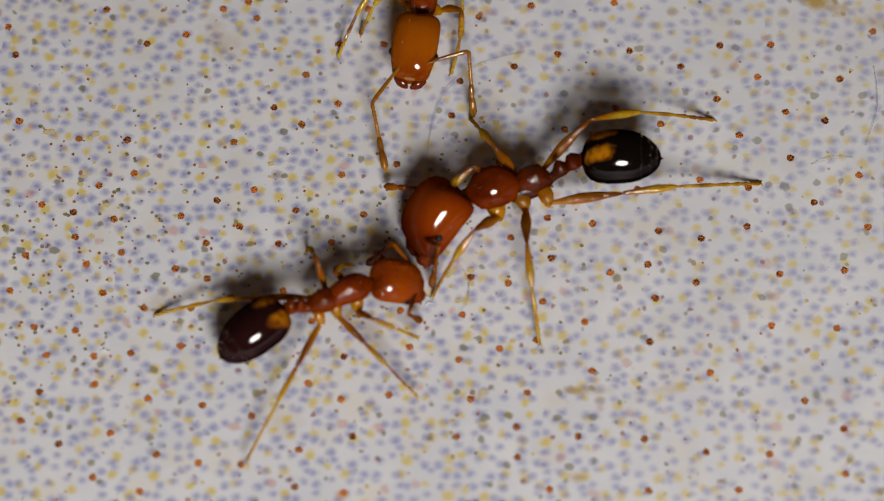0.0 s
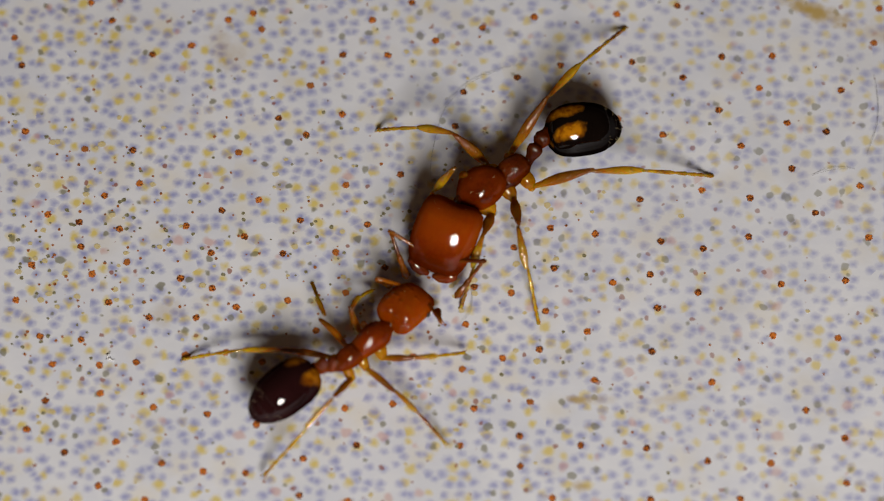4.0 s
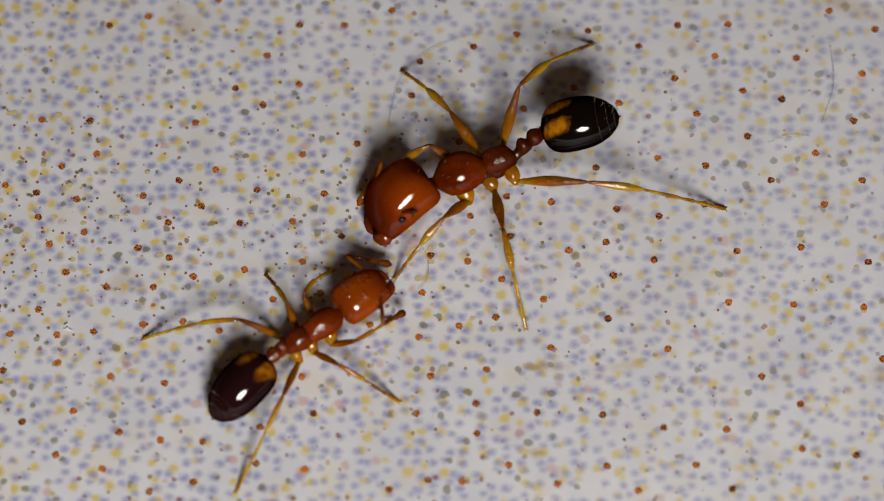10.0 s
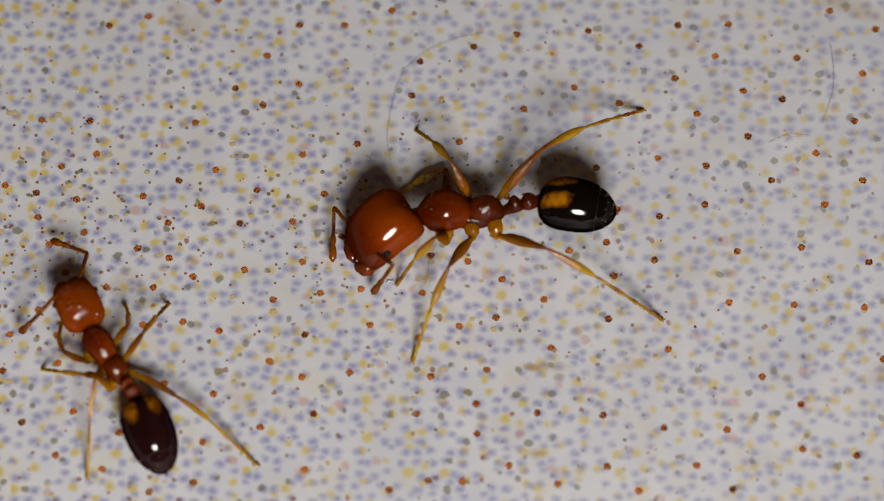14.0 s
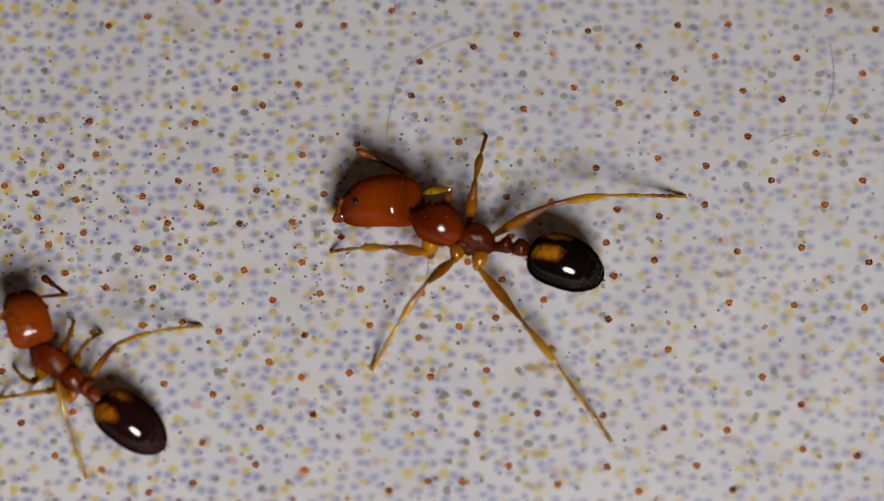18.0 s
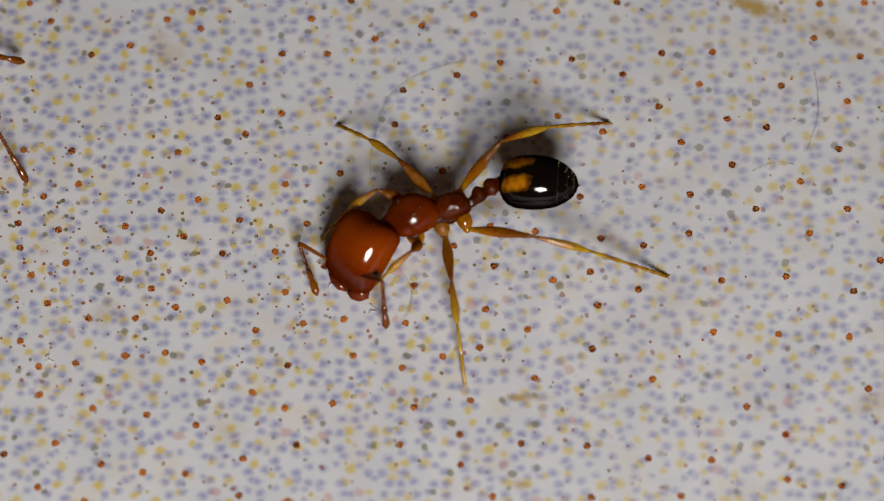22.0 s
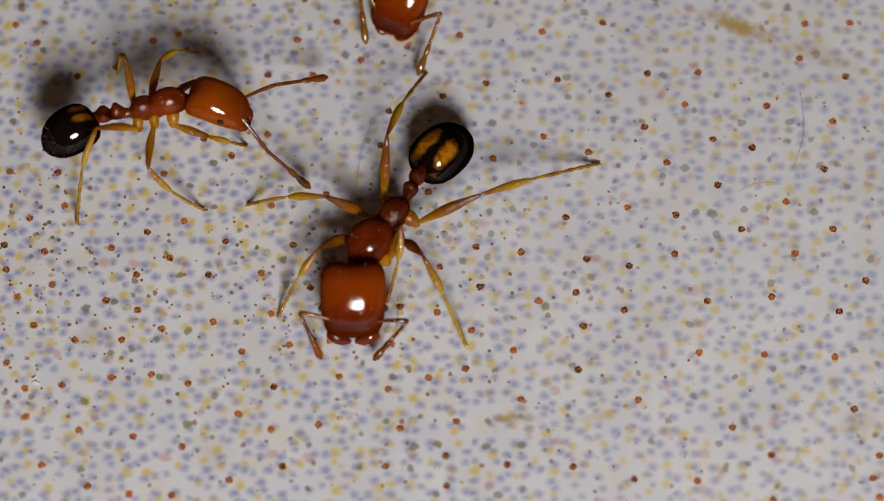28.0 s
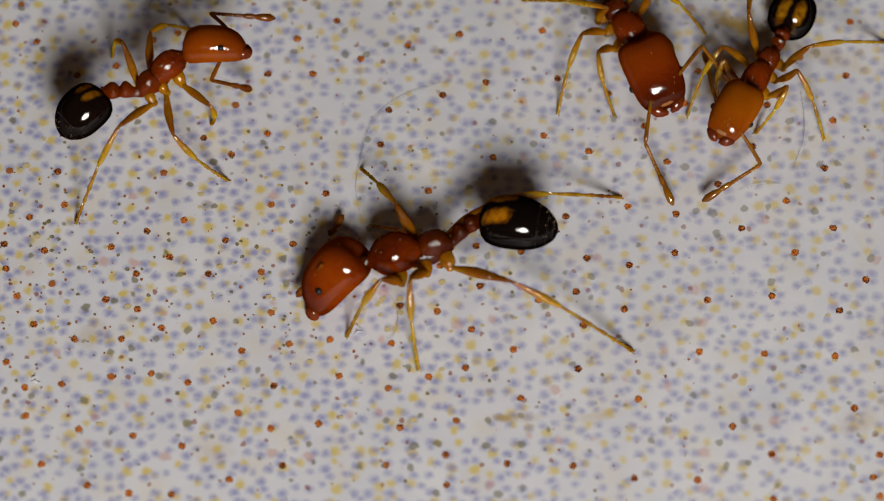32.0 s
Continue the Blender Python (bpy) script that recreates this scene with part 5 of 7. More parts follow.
           "left_hind": [(0, -4.63, -0.7, 0.02), (1, -4.65, -0.66, 0.02), (2, -4.65, -0.7, 0.02), (3, -4.35, -1.07, 0.02), (5.5, -4.21, -1.32, 0.02), (6, -4.2, -1.36, 0.02), (7, -4.18, -1.4, 0.02), (8, -4.18, -1.4, 0.02), (9, -4.19, -1.4, 0.02), (10, -4.2, -1.39, 0.02), (11, -4.58, -2.23, 0.02), (11.5, -3.97, -2.62, 0.02), (11.7, -4.05, -3.01, 0.02), (12, -4.94, -3.53, 0.02), (13, -4.93, -3.52, 0.02), (14, -4.93, -3.51, 0.02), (14.5, -5.08, -2.6, 0.02), (16.5, -5.45, -2.54, 0.02), (17, -4.97, -3.49, 0.02), (18, -4.95, -3.48, 0.02), (19, -5.46, -3.79, 0.02), (20, -5.55, -3.37, 0.02), (21, -5.59, -3.38, 0.02), (21.5, -6.31, -2.83, 0.02), (22, -7.04, -2.64, 0.02), (23, -9.42, -2.17, 0.02), (32, -10.01, -2.3, 0.02)],
           "right_fore": [(0, -0.91, -1.13, 0.25), (1, -0.71, -0.94, 0.25), (2, -0.75, -0.94, 0.25), (3, -0.23, -1.43, 0.25), (5.5, -0.52, -0.85, 0.02), (6, -0.5, -1.16, 0.02), (7, -0.32, -1.11, 0.02), (8, -0.48, -0.97, 0.02), (9, -0.67, -1.1, 0.02), (10, -0.72, -1.08, 0.02), (11, -1.15, -1.68, 0.02), (11.5, -2.41, -1.96, 0.02), (11.7, -2.74, -1.33, 0.02), (12, -3.01, -1.58, 0.02), (13, -3.16, -0.86, 0.02), (14, -4.49, -0.86, 0.02), (14.5, -5.52, -0.52, 0.02), (16.5, -5.68, -0.85, 0.02), (17, -5.44, -1.04, 0.02), (18, -5.19, -1.12, 0.02), (19, -6.14, -1.32, 0.02), (20, -5.64, -1.68, 0.02), (21, -5.33, -1.68, 0.02), (21.5, -6.64, -1.16, 0.02), (22, -7.61, -0.6, 0.02), (23, -9.58, -0.48, 0.02), (32, -10.59, -0.26, 0.02)],
           "right_middle": [(0, -0.91, -2.03, 0.25), (1, -1.02, -2.01, 0.25), (2, -0.96, -2.4, 0.25), (3, -0.53, -2.73, 0.25), (5.5, -0.68, -2.43, 0.02), (6, -0.4, -2.24, 0.02), (7, -0.31, -2.11, 0.02), (8, -0.43, -2.04, 0.02), (9, -0.42, -2.23, 0.02), (10, -0.61, -2.36, 0.02), (11, -0.76, -2.37, 0.02), (11.5, -2.26, -2.47, 0.02), (11.7, -2.48, -2.31, 0.02), (12, -1.74, -1.88, 0.02), (13, -1.93, -1.88, 0.02), (14, -3.86, -0.85, 0.02), (14.5, -4.6, -0.95, 0.02), (16.5, -5.15, -0.84, 0.02), (17, -4.97, -0.56, 0.02), (18, -4.79, -1.29, 0.02), (19, -5.42, -1.49, 0.02), (20, -5.37, -1.6, 0.02), (21, -4.97, -2.02, 0.02), (21.5, -6.11, -1.12, 0.02), (22, -6.67, -0.97, 0.02), (23, -9.06, -0.49, 0.02), (32, -9.64, -0.62, 0.02)],
           "right_hind": [(0, -3.27, -3.03, 0.25), (1, -3.32, -3.04, 0.25), (2, -3.3, -3, 0.25), (3, -3.25, -2.78, 0.25), (5.5, -2.71, -3.4, 0.02), (6, -2.34, -2.65, 0.02), (7, -2.13, -2.75, 0.02), (8, -2.65, -3.23, 0.02), (9, -2.77, -3.48, 0.02), (10, -2.85, -3.71, 0.02), (11, -2.86, -3.72, 0.02), (11.5, -2.75, -3.43, 0.02), (11.7, -2.59, -2.83, 0.02), (12, -2.11, -3.84, 0.02), (13, -2.15, -3.85, 0.02), (14, -2.58, -3.32, 0.02), (14.5, -4.27, -1.37, 0.02), (16.5, -4.35, -1.56, 0.02), (17, -3.38, -1.19, 0.02), (18, -3.41, -1.18, 0.02), (19, -3.02, -2.48, 0.02), (20, -3.02, -2.49, 0.02), (21, -3.03, -2.49, 0.02), (21.5, -5.27, -1.79, 0.02), (22, -6.32, -1.36, 0.02), (23, -8.28, -1.23, 0.02), (32, -9.29, -1.02, 0.02)]},
          {"left": [(0, -1.63, 0, 0.2), (1, -1.31, 0.05, 0.2), (2, -1.4, 0.14, 0.2), (3, -1.32, -0.31, 0.2), (5.5, -1.39, 0.12, 0.2), (6, -1.27, -0.49, 0.2), (7, -1.61, -0.35, 0.2), (8, -1.54, -0.4, 0.2), (9, -1.72, -0.56, 0.2), (10, -0.71, -0.33, 0.2), (11, -1.34, -0.39, 0.2), (11.5, -2.94, -0.07, 0.25), (11.7, -3.88, 0.01, 0.25), (12, -5.68, -1.18, 0.2), (13, -4.46, -1.28, 0.2), (14, -5.93, -1.38, 0.2), (14.5, -7.27, -0.53, 0.25), (16.5, -7.64, -0.88, 0.25), (17, -6.69, -1.12, 0.2), (18, -6.44, -1.46, 0.2), (19, -7.29, -1.83, 0.2), (20, -6.57, -1.85, 0.2), (21, -6.36, -1.15, 0.2), (21.5, -8.6, -1.31, 0.25), (22, -9.37, -0.71, 0.25), (23, -11.54, -0.42, 0.25), (32, -12.34, -0.39, 0.25)],
           "right": [(0, -0.87, -0.85, 0.2), (1, -0.72, -0.51, 0.2), (2, -0.62, -0.65, 0.2), (3, -0.49, -0.62, 0.2), (5.5, -0.67, -0.56, 0.2), (6, -0.41, -1.06, 0.2), (7, -0.55, -0.67, 0.2), (8, -0.58, -0.72, 0.2), (9, -0.85, -0.59, 0.2), (10, -0.53, -1.06, 0.2), (11, -0.79, -1.59, 0.2), (11.5, -1.56, -0.65, 0.25), (11.7, -2.38, -0.09, 0.25), (12, -2.94, -0.79, 0.2), (13, -3.29, -0.86, 0.2), (14, -5.55, 0.06, 0.2), (14.5, -6.23, 0.55, 0.25), (16.5, -6.72, 0.31, 0.25), (17, -6.09, -0.16, 0.2), (18, -5.64, -0.5, 0.2), (19, -6.69, -0.88, 0.2), (20, -5.49, -1.07, 0.2), (21, -4.49, -0.98, 0.2), (21.5, -7.75, -0.07, 0.25), (22, -8.4, 0.43, 0.25), (23, -10.58, 0.73, 0.25), (32, -11.38, 0.76, 0.25)]})
    drive(ant_c,
          [(0, -0.81, 4.18, 0.55, 0, 0, -101.13), (0.3, 0.33, 4.79, 0.55, 0, 0, -97.38), (0.6, -1.24, 5.09, 0.55, 0, 0, -93.6), (0.8, -2.85, 5.28, 0.55, 0, 0, -93.06), (1, -4.08, 4.83, 0.55, 0, 0, -92.66), (1.2, -2.65, 1.97, 0.55, 0, 0, -103.8), (1.4, -2.39, 1.94, 0.55, 0, 0, -95.03), (1.7, -2.26, 2.33, 0.55, 0, 0, -82.18), (2, -2.72, 1.78, 0.55, 0, 0, -104.54), (2.3, -3.75, 0.27, 0.55, 0, 0, -106.52), (2.5, -5.68, -1.2, 0.55, 0, 0, -139.09), (2.7, -6.72, -2.15, 0.55, 0, 0, -141), (2.9, -6.17, -3.73, 0.55, 0, 0, -102.86), (3, -6.1, -5.7, 0.55, 0, 0, -97.77), (3.2, -6.09, -5.94, 0.55, 0, 0, -89.7), (3.5, -6.99, -7.92, 0.55, 0, 0, -134.6), (32, -6.01, -7.58, 0.55, 0, 0, -135.09)],
          [(0, -1.3, 3.1, 0), (0.3, 1.2, -0.9, 0), (0.6, -3.8, 0.1, 0), (0.8, -4, 4, 0), (1, -4.9, 4.1, 0), (1.2, 30, 3.8, 0), (1.4, 30, -10.7, 0), (1.7, 30, 25, 0), (2, -2.5, 7.9, 0), (2.3, 30, -4.2, 0), (2.5, 30, -7, 0), (2.7, 30, -21.9, 0), (2.9, 30, -27.1, 0), (3, 30, -20.7, 0), (3.2, 30, -5.5, 0), (3.5, 30, -10.5, 0), (32, 30, -10.5, 0)],
          [(0, -21.9, 1.1), (0.3, -17.8, -0.1), (0.6, -27.2, 1), (0.8, -27.1, 1.8), (1, -28.1, 2.4), (1.2, 30, -28), (1.4, -30, 1), (1.7, -26, -3), (2, -18.8, 8.4), (2.3, 30, -28), (2.5, 29, -28), (2.7, 29, -28), (2.9, 30, -28), (3, 30, -28), (3.2, 30, -28), (3.5, 28.6, -28), (32, 28.6, -28)],
          [(0, -9.9, -2.6), (0.3, -0.7, -3.7), (0.6, -2.1, -1.4), (0.8, -2.1, -1.4), (1, -3, 1.4), (1.2, 26.9, 2.4), (1.4, 13.4, 2.8), (1.7, -14.3, -2.9), (2, -20.7, 1.5), (2.3, 12.5, -4.7), (2.5, 15.3, 2.4), (2.7, 13.6, 3), (2.9, -28, 8.2), (3, -15.4, 2.9), (3.2, -15.4, -5.1), (3.5, -9, 9.1), (32, -9.2, 9.1)],
          {"left_fore": [(0, -0.45, 3.12, 0.02), (0.3, 0.79, 4.19, 0.02), (0.6, -0.76, 4.21, 0.02), (0.8, -2.34, 4.72, 0.02), (1, -3.53, 2.94, 0.02), (1.2, -2.26, 1.33, 0.02), (1.4, -1.93, 1.05, 0.02), (1.7, -1.66, 1.87, 0.02), (2, -2.47, 0.57, 0.02), (2.3, -3.39, -0.39, 0.02), (2.5, -5.96, -2.15, 0.02), (2.7, -6.8, -2.9, 0.02), (2.9, -5.83, -4.67, 0.02), (3, -5.64, -6.3, 0.02), (3.2, -5.55, -6.78, 0.02), (3.5, -6.99, -8.67, 0.02), (32, -6.23, -8.55, 0.02)],
           "left_middle": [(0, -0.29, 3.75, 0.02), (0.3, 1.22, 4.61, 0.02), (0.6, -0.32, 5.27, 0.02), (0.8, -1.95, 5.16, 0.02), (1, -3.17, 5.03, 0.02), (1.2, -1.79, 1.69, 0.02), (1.4, -1.47, 2.1, 0.02), (1.7, -1.35, 2.38, 0.02), (2, -1.42, 1.9, 0.02), (2.3, -2.91, -0.05, 0.02), (2.5, -4.9, -1.72, 0.02), (2.7, -6.21, -2.89, 0.02), (2.9, -5.23, -3.69, 0.02), (3, -5.21, -5.89, 0.02), (3.2, -5.18, -5.69, 0.02), (3.5, -6.4, -8.6, 0.02), (32, -5.2, -8.05, 0.02)],
           "left_hind": [(0, 0.36, 4.67, 0.02), (0.3, 1.29, 5.82, 0.02), (0.6, -0.37, 5.87, 0.02), (0.8, -1.97, 6.38, 0.02), (1, -3.22, 5.63, 0.02), (1.2, -1.58, 2.89, 0.02), (1.4, -1.5, 2.7, 0.02), (1.7, -1.6, 3.57, 0.02), (2, -1.66, 2.37, 0.02), (2.3, -2.64, 1.13, 0.02), (2.5, -4.51, -1.27, 0.02), (2.7, -5.32, -2.06, 0.02), (2.9, -5.18, -3.1, 0.02), (3, -5.13, -4.67, 0.02), (3.2, -5.27, -5.1, 0.02), (3.5, -5.61, -7.67, 0.02), (32, -4.84, -7.57, 0.02)],
           "right_fore": [(0, -1.75, 3.74, 0.02), (0.3, -0.3, 4.02, 0.02), (0.6, -1.8, 4.59, 0.02), (0.8, -3.43, 4.47, 0.02), (1, -4.17, 3.03, 0.02), (1.2, -3.37, 1.28, 0.02), (1.4, -2.97, 1.45, 0.02), (1.7, -2.67, 1.42, 0.02), (2, -3.23, 1.09, 0.02), (2.3, -4.5, -0.39, 0.02), (2.5, -6.43, -1.14, 0.02), (2.7, -7.72, -2.26, 0.02), (2.9, -6.81, -4.13, 0.02), (3, -6.74, -6.46, 0.02), (3.2, -6.62, -6.47, 0.02), (3.5, -7.96, -8.14, 0.02), (32, -6.76, -7.58, 0.02)],
           "right_middle": [(0, -2.07, 3.38, 0.02), (0.3, -0.53, 5.14, 0.02), (0.6, -2.14, 5.07, 0.02), (0.8, -3.74, 5.57, 0.02), (1, -4.42, 2, 0.02), (1.2, -3.47, 2.42, 0.02), (1.4, -3.29, 1.95, 0.02), (1.7, -3.18, 2.44, 0.02), (2, -3.88, 1.66, 0.02), (2.3, -4.55, 0.76, 0.02), (2.5, -6.32, -0.56, 0.02), (2.7, -7.11, -1.3, 0.02), (2.9, -7.06, -3.59, 0.02), (3, -6.96, -5.34, 0.02), (3.2, -6.99, -6.01, 0.02), (3.5, -7.46, -7.11, 0.02), (32, -6.69, -6.99, 0.02)],
           "right_hind": [(0, -1.69, 5.12, 0.02), (0.3, -0.37, 5.72, 0.02), (0.6, -1.98, 6.28, 0.02), (0.8, -3.62, 6.16, 0.02), (1, -4.84, 6.01, 0.02), (1.2, -3.24, 2.98, 0.02), (1.4, -3.1, 3.15, 0.02), (1.7, -3.18, 3.04, 0.02), (2, -3.12, 3.5, 0.02), (2.3, -4.3, 1.3, 0.02), (2.5, -5.35, 0.17, 0.02), (2.7, -6.59, -0.99, 0.02), (2.9, -6.71, -2.43, 0.02), (3, -6.79, -4.76, 0.02), (3.2, -6.91, -4.8, 0.02), (3.5, -6.99, -6.75, 0.02), (32, -5.77, -6.2, 0.02)]},
          {"left": [(0, -0.13, 2.31, 0.2), (0.3, 0.77, 2.34, 0.25), (0.6, -0.64, 2.67, 0.25), (0.8, -2.23, 2.87, 0.25), (1, -3.52, 2.85, 0.2), (1.2, -2.49, -0.51, 0.25), (1.4, -1.85, -0.49, 0.25), (1.7, -1.19, 0.08, 0.25), (2, -2.29, -0.77, 0.2), (2.3, -3.71, -2.21, 0.25), (2.5, -6.98, -3.32, 0.25), (2.7, -8.09, -4.22, 0.25), (2.9, -5.96, -6.21, 0.25), (3, -5.67, -8.15, 0.25), (3.2, -5.32, -8.3, 0.25), (3.5, -8.12, -10.13, 0.25), (32, -7.15, -9.79, 0.25)],
           "right": [(0, -1.37, 1.45, 0.2), (0.3, -0.72, 2.54, 0.25), (0.6, -2.13, 2.77, 0.25), (0.8, -3.72, 2.95, 0.25), (1, -4.41, 1.91, 0.2), (1.2, -3.94, -0.15, 0.25), (1.4, -3.34, -0.36, 0.25), (1.7, -2.68, -0.12, 0.25), (2, -3.68, -0.65, 0.2), (2.3, -5.14, -1.79, 0.25), (2.5, -7.96, -2.18, 0.25), (2.7, -9.04, -3.06, 0.25), (2.9, -7.43, -5.87, 0.25), (3, -7.16, -7.94, 0.25), (3.2, -6.82, -8.31, 0.25), (3.5, -9.19, -9.08, 0.25), (32, -8.21, -8.72, 0.25)]})
    drive(ant_d,
          [(0, 6.69, 6.28, 0.55, 0, 0, -152.15), (1.7, 6.25, 5.47, 0.55, 0, 0, -152.2), (2, 5.88, 5.01, 0.55, 0, 0, -151.44), (2.3, 4.15, 4.22, 0.55, 0, 0, -152.22), (2.5, 4.18, 4.15, 0.55, 0, 0, -151.45), (2.7, 3.52, 4.41, 0.55, 0, 0, -170.5), (3, 1.26, 4.55, 0.55, 0, 0, -174.38), (3.2, 1.06, 4.19, 0.55, 0, 0, -196.17), (3.5, -1.74, 6.47, 0.55, 0, 0, -190.03), (4.3, -3.77, 8.06, 0.55, 0, 0, -123.22), (5, -3.45, 6.53, 0.55, 0, 0, -102.82), (5.5, -3.35, 1.67, 0.55, 0, 0, -103.89), (5.6, -3.71, 1.34, 0.55, 0, 0, -114.75), (5.7, -5.02, 0.85, 0.55, 0, 0, -146.97), (5.8, -7.04, 0.37, 0.55, 0, 0, -161.75), (5.9, -7.84, -0.05, 0.55, 0, 0, -158.04), (6.3, -10.18, -0.51, 0.55, 0, 0, -158), (7.5, -12.52, 1.49, 0.55, 0, 0, -242.46), (9, -8.78, 9.3, 0.55, 0, 0, -330.88), (10, -2.75, 8.26, 0.55, 0, 0, -337.44), (10.6, -0.27, 6.59, 0.55, 0, 0, -443.41), (11, -0.07, 4.71, 0.55, 0, 0, -466.61), (11.3, 0.2, 5.08, 0.55, 0, 0, -460.48), (11.5, 0.11, 4.45, 0.55, 0, 0, -453.84), (11.7, -0.7, 4.1, 0.55, 0, 0, -499.19), (12, -2.27, 5.81, 0.55, 0, 0, -499.67), (14, -4.49, 11.09, 0.55, 0, 0, -378.56), (17, 4.76, 10.37, 0.55, 0, 0, -359.96), (20, 8.78, 8.85, 0.55, 0, 0, -432.59), (21, 7.79, 5.56, 0.55, 0, 0, -468.92), (21.5, 5.97, 3.99, 0.55, 0, 0, -462.43), (21.6, 6.25, 3.89, 0.55, 0, 0, -404.91), (21.7, 7.18, 3.39, 0.55, 0, 0, -352.5), (22, 8.8, 3.58, 0.55, 0, 0, -354.54), (25, 11.64, 5.12, 0.55, 0, 0, -409.04), (28, 11.09, 7.88, 0.55, 0, 0, -495.34), (29.5, 6.32, 4.74, 0.55, 0, 0, -513.77), (30, 4.43, 3.81, 0.55, 7.9, -5.31, -505.96), (30.5, 3.93, 4.12, 0.55, 0, 0, -511.63), (31, 3.88, 3.59, 0.55, 3.98, -5.9, -499.08), (31.5, 5.1, 3.71, 0.55, 0, 0, -494.73), (32, 5.01, 3.32, 0.55, -0.66, -10.82, -479.22)],
          [(0, 30, -16.2, 0), (1.7, 30, -17, 0), (2, 30, -18.6, 0), (2.3, 30, -15.8, 0), (2.5, 30, -5, 0), (2.7, 30, -22.2, 0), (3, 30, -29.5, 0), (3.2, 28.9, -22.7, 0), (3.5, 30, -14.7, 0), (4.3, 30, -35, 0), (5, 13.2, 4.6, 0), (5.5, 24.1, 3.8, 0), (5.6, 30, -20.3, 0), (5.7, 9.4, -1.5, 0), (5.8, 30, -12.7, 0), (5.9, 30, -19.9, 0), (6.3, 30, -19.4, 0), (7.5, 11.6, -0.6, 0), (9, 22.6, 14.9, 0), (10, 23, 20, 0), (10.6, -6.1, 1.7, 0), (11, -3.8, -2, 0), (11.3, -6.8, -1.8, 0), (11.5, 3, 3.6, 0), (11.7, 30, 0.1, 0), (12, 30, -19.4, 0), (14, 30, 14.7, 0), (17, 30, 23.7, 0), (20, 5.5, -10.2, 0), (21, 0.2, -4.5, 0), (21.5, 11.9, -5.2, 0), (21.6, 30, 32.6, 0), (21.7, 30, 9.7, 0), (22, 30, 13.3, 0), (25, 30, 35, 0), (28, 30, -23.1, 0), (29.5, -3.7, 35, 0), (30, 7.8, 16.9, 15.4), (30.5, 30, -7.1, 18), (31, 2.3, 14.8, 6.2), (31.5, 30, -7, 0), (32, -7.3, 2.3, -3)],
          [(0, 26.1, -28), (1.7, 26.4, -28), (2, 27.3, -28), (2.3, 26.3, -28), (2.5, 27.2, -28), (2.7, 25.5, -28), (3, 25.1, -28), (3.2, 30, -28), (3.5, 30, -28), (4.3, -20.5, 18.2), (5, -2.1, 4.1), (5.5, -18.8, 7.5), (5.6, -35, 20.2), (5.7, 30, -27.4), (5.8, 30, -28), (5.9, 30, -28), (6.3, 30, -28), (7.5, 30, -2.8), (9, 30, 28), (10, 30, 28), (10.6, -22.3, -2.8), (11, -22, 5.9), (11.3, -24, 3.5), (11.5, -22.4, 0.4), (11.7, 26.9, -28), (12, 27, -28), (14, 23.7, 28), (17, 30, 28), (20, -14.8, -7.3), (21, -19, 3), (21.5, -25.9, 1.3), (21.6, 28.3, 28), (21.7, 30, 28), (22, 30, 28), (25, 28.6, 28), (28, -28.6, 8.3), (29.5, 27.5, -28), (30, 16.7, 1), (30.5, 25.1, -28), (31, 18.8, 0.7), (31.5, 30, -28), (32, 15.5, 4.2)],
          [(0, -23, 6.9), (1.7, -24.1, 7.4), (2, -24.5, 6.7), (2.3, -25.8, 8.2), (2.5, -25.8, 7.4), (2.7, 37.9, -33.8), (3, 38.7, -23.2), (3.2, 20.4, -10.4), (3.5, 21.6, -22.4), (4.3, -14.2, 7.4), (5, 11.3, -10.3), (5.5, 12.2, -8.6), (5.6, 22.2, -7.3), (5.7, 12.9, 0.2), (5.8, 27.3, -10.4), (5.9, 35, -13.6), (6.3, 33.7, -13), (7.5, 4.8, -2.5), (9, 23.5, 7.8), (10, 21.9, 12), (10.6, -7, -3.9), (11, -6, 1.2), (11.3, -6.5, -2.4), (11.5, -4.6, -1.2), (11.7, -22.8, 4.3), (12, -19.3, 6.6), (14, 36.2, 38.4), (17, 28.4, 19.8), (20, -7.3, 5.9), (21, -4.4, 0.6), (21.5, -8.9, 2.2), (21.6, -22.9, -14.6), (21.7, 28.6, 25.8), (22, 27.3, 16.4), (25, -17.2, -14.3), (28, -7.1, 8), (29.5, -20, 11.4), (30, -13.1, -0.3), (30.5, -20.4, 2), (31, -20.2, 0.4), (31.5, -13, 21.3), (32, -9, 6.9)],
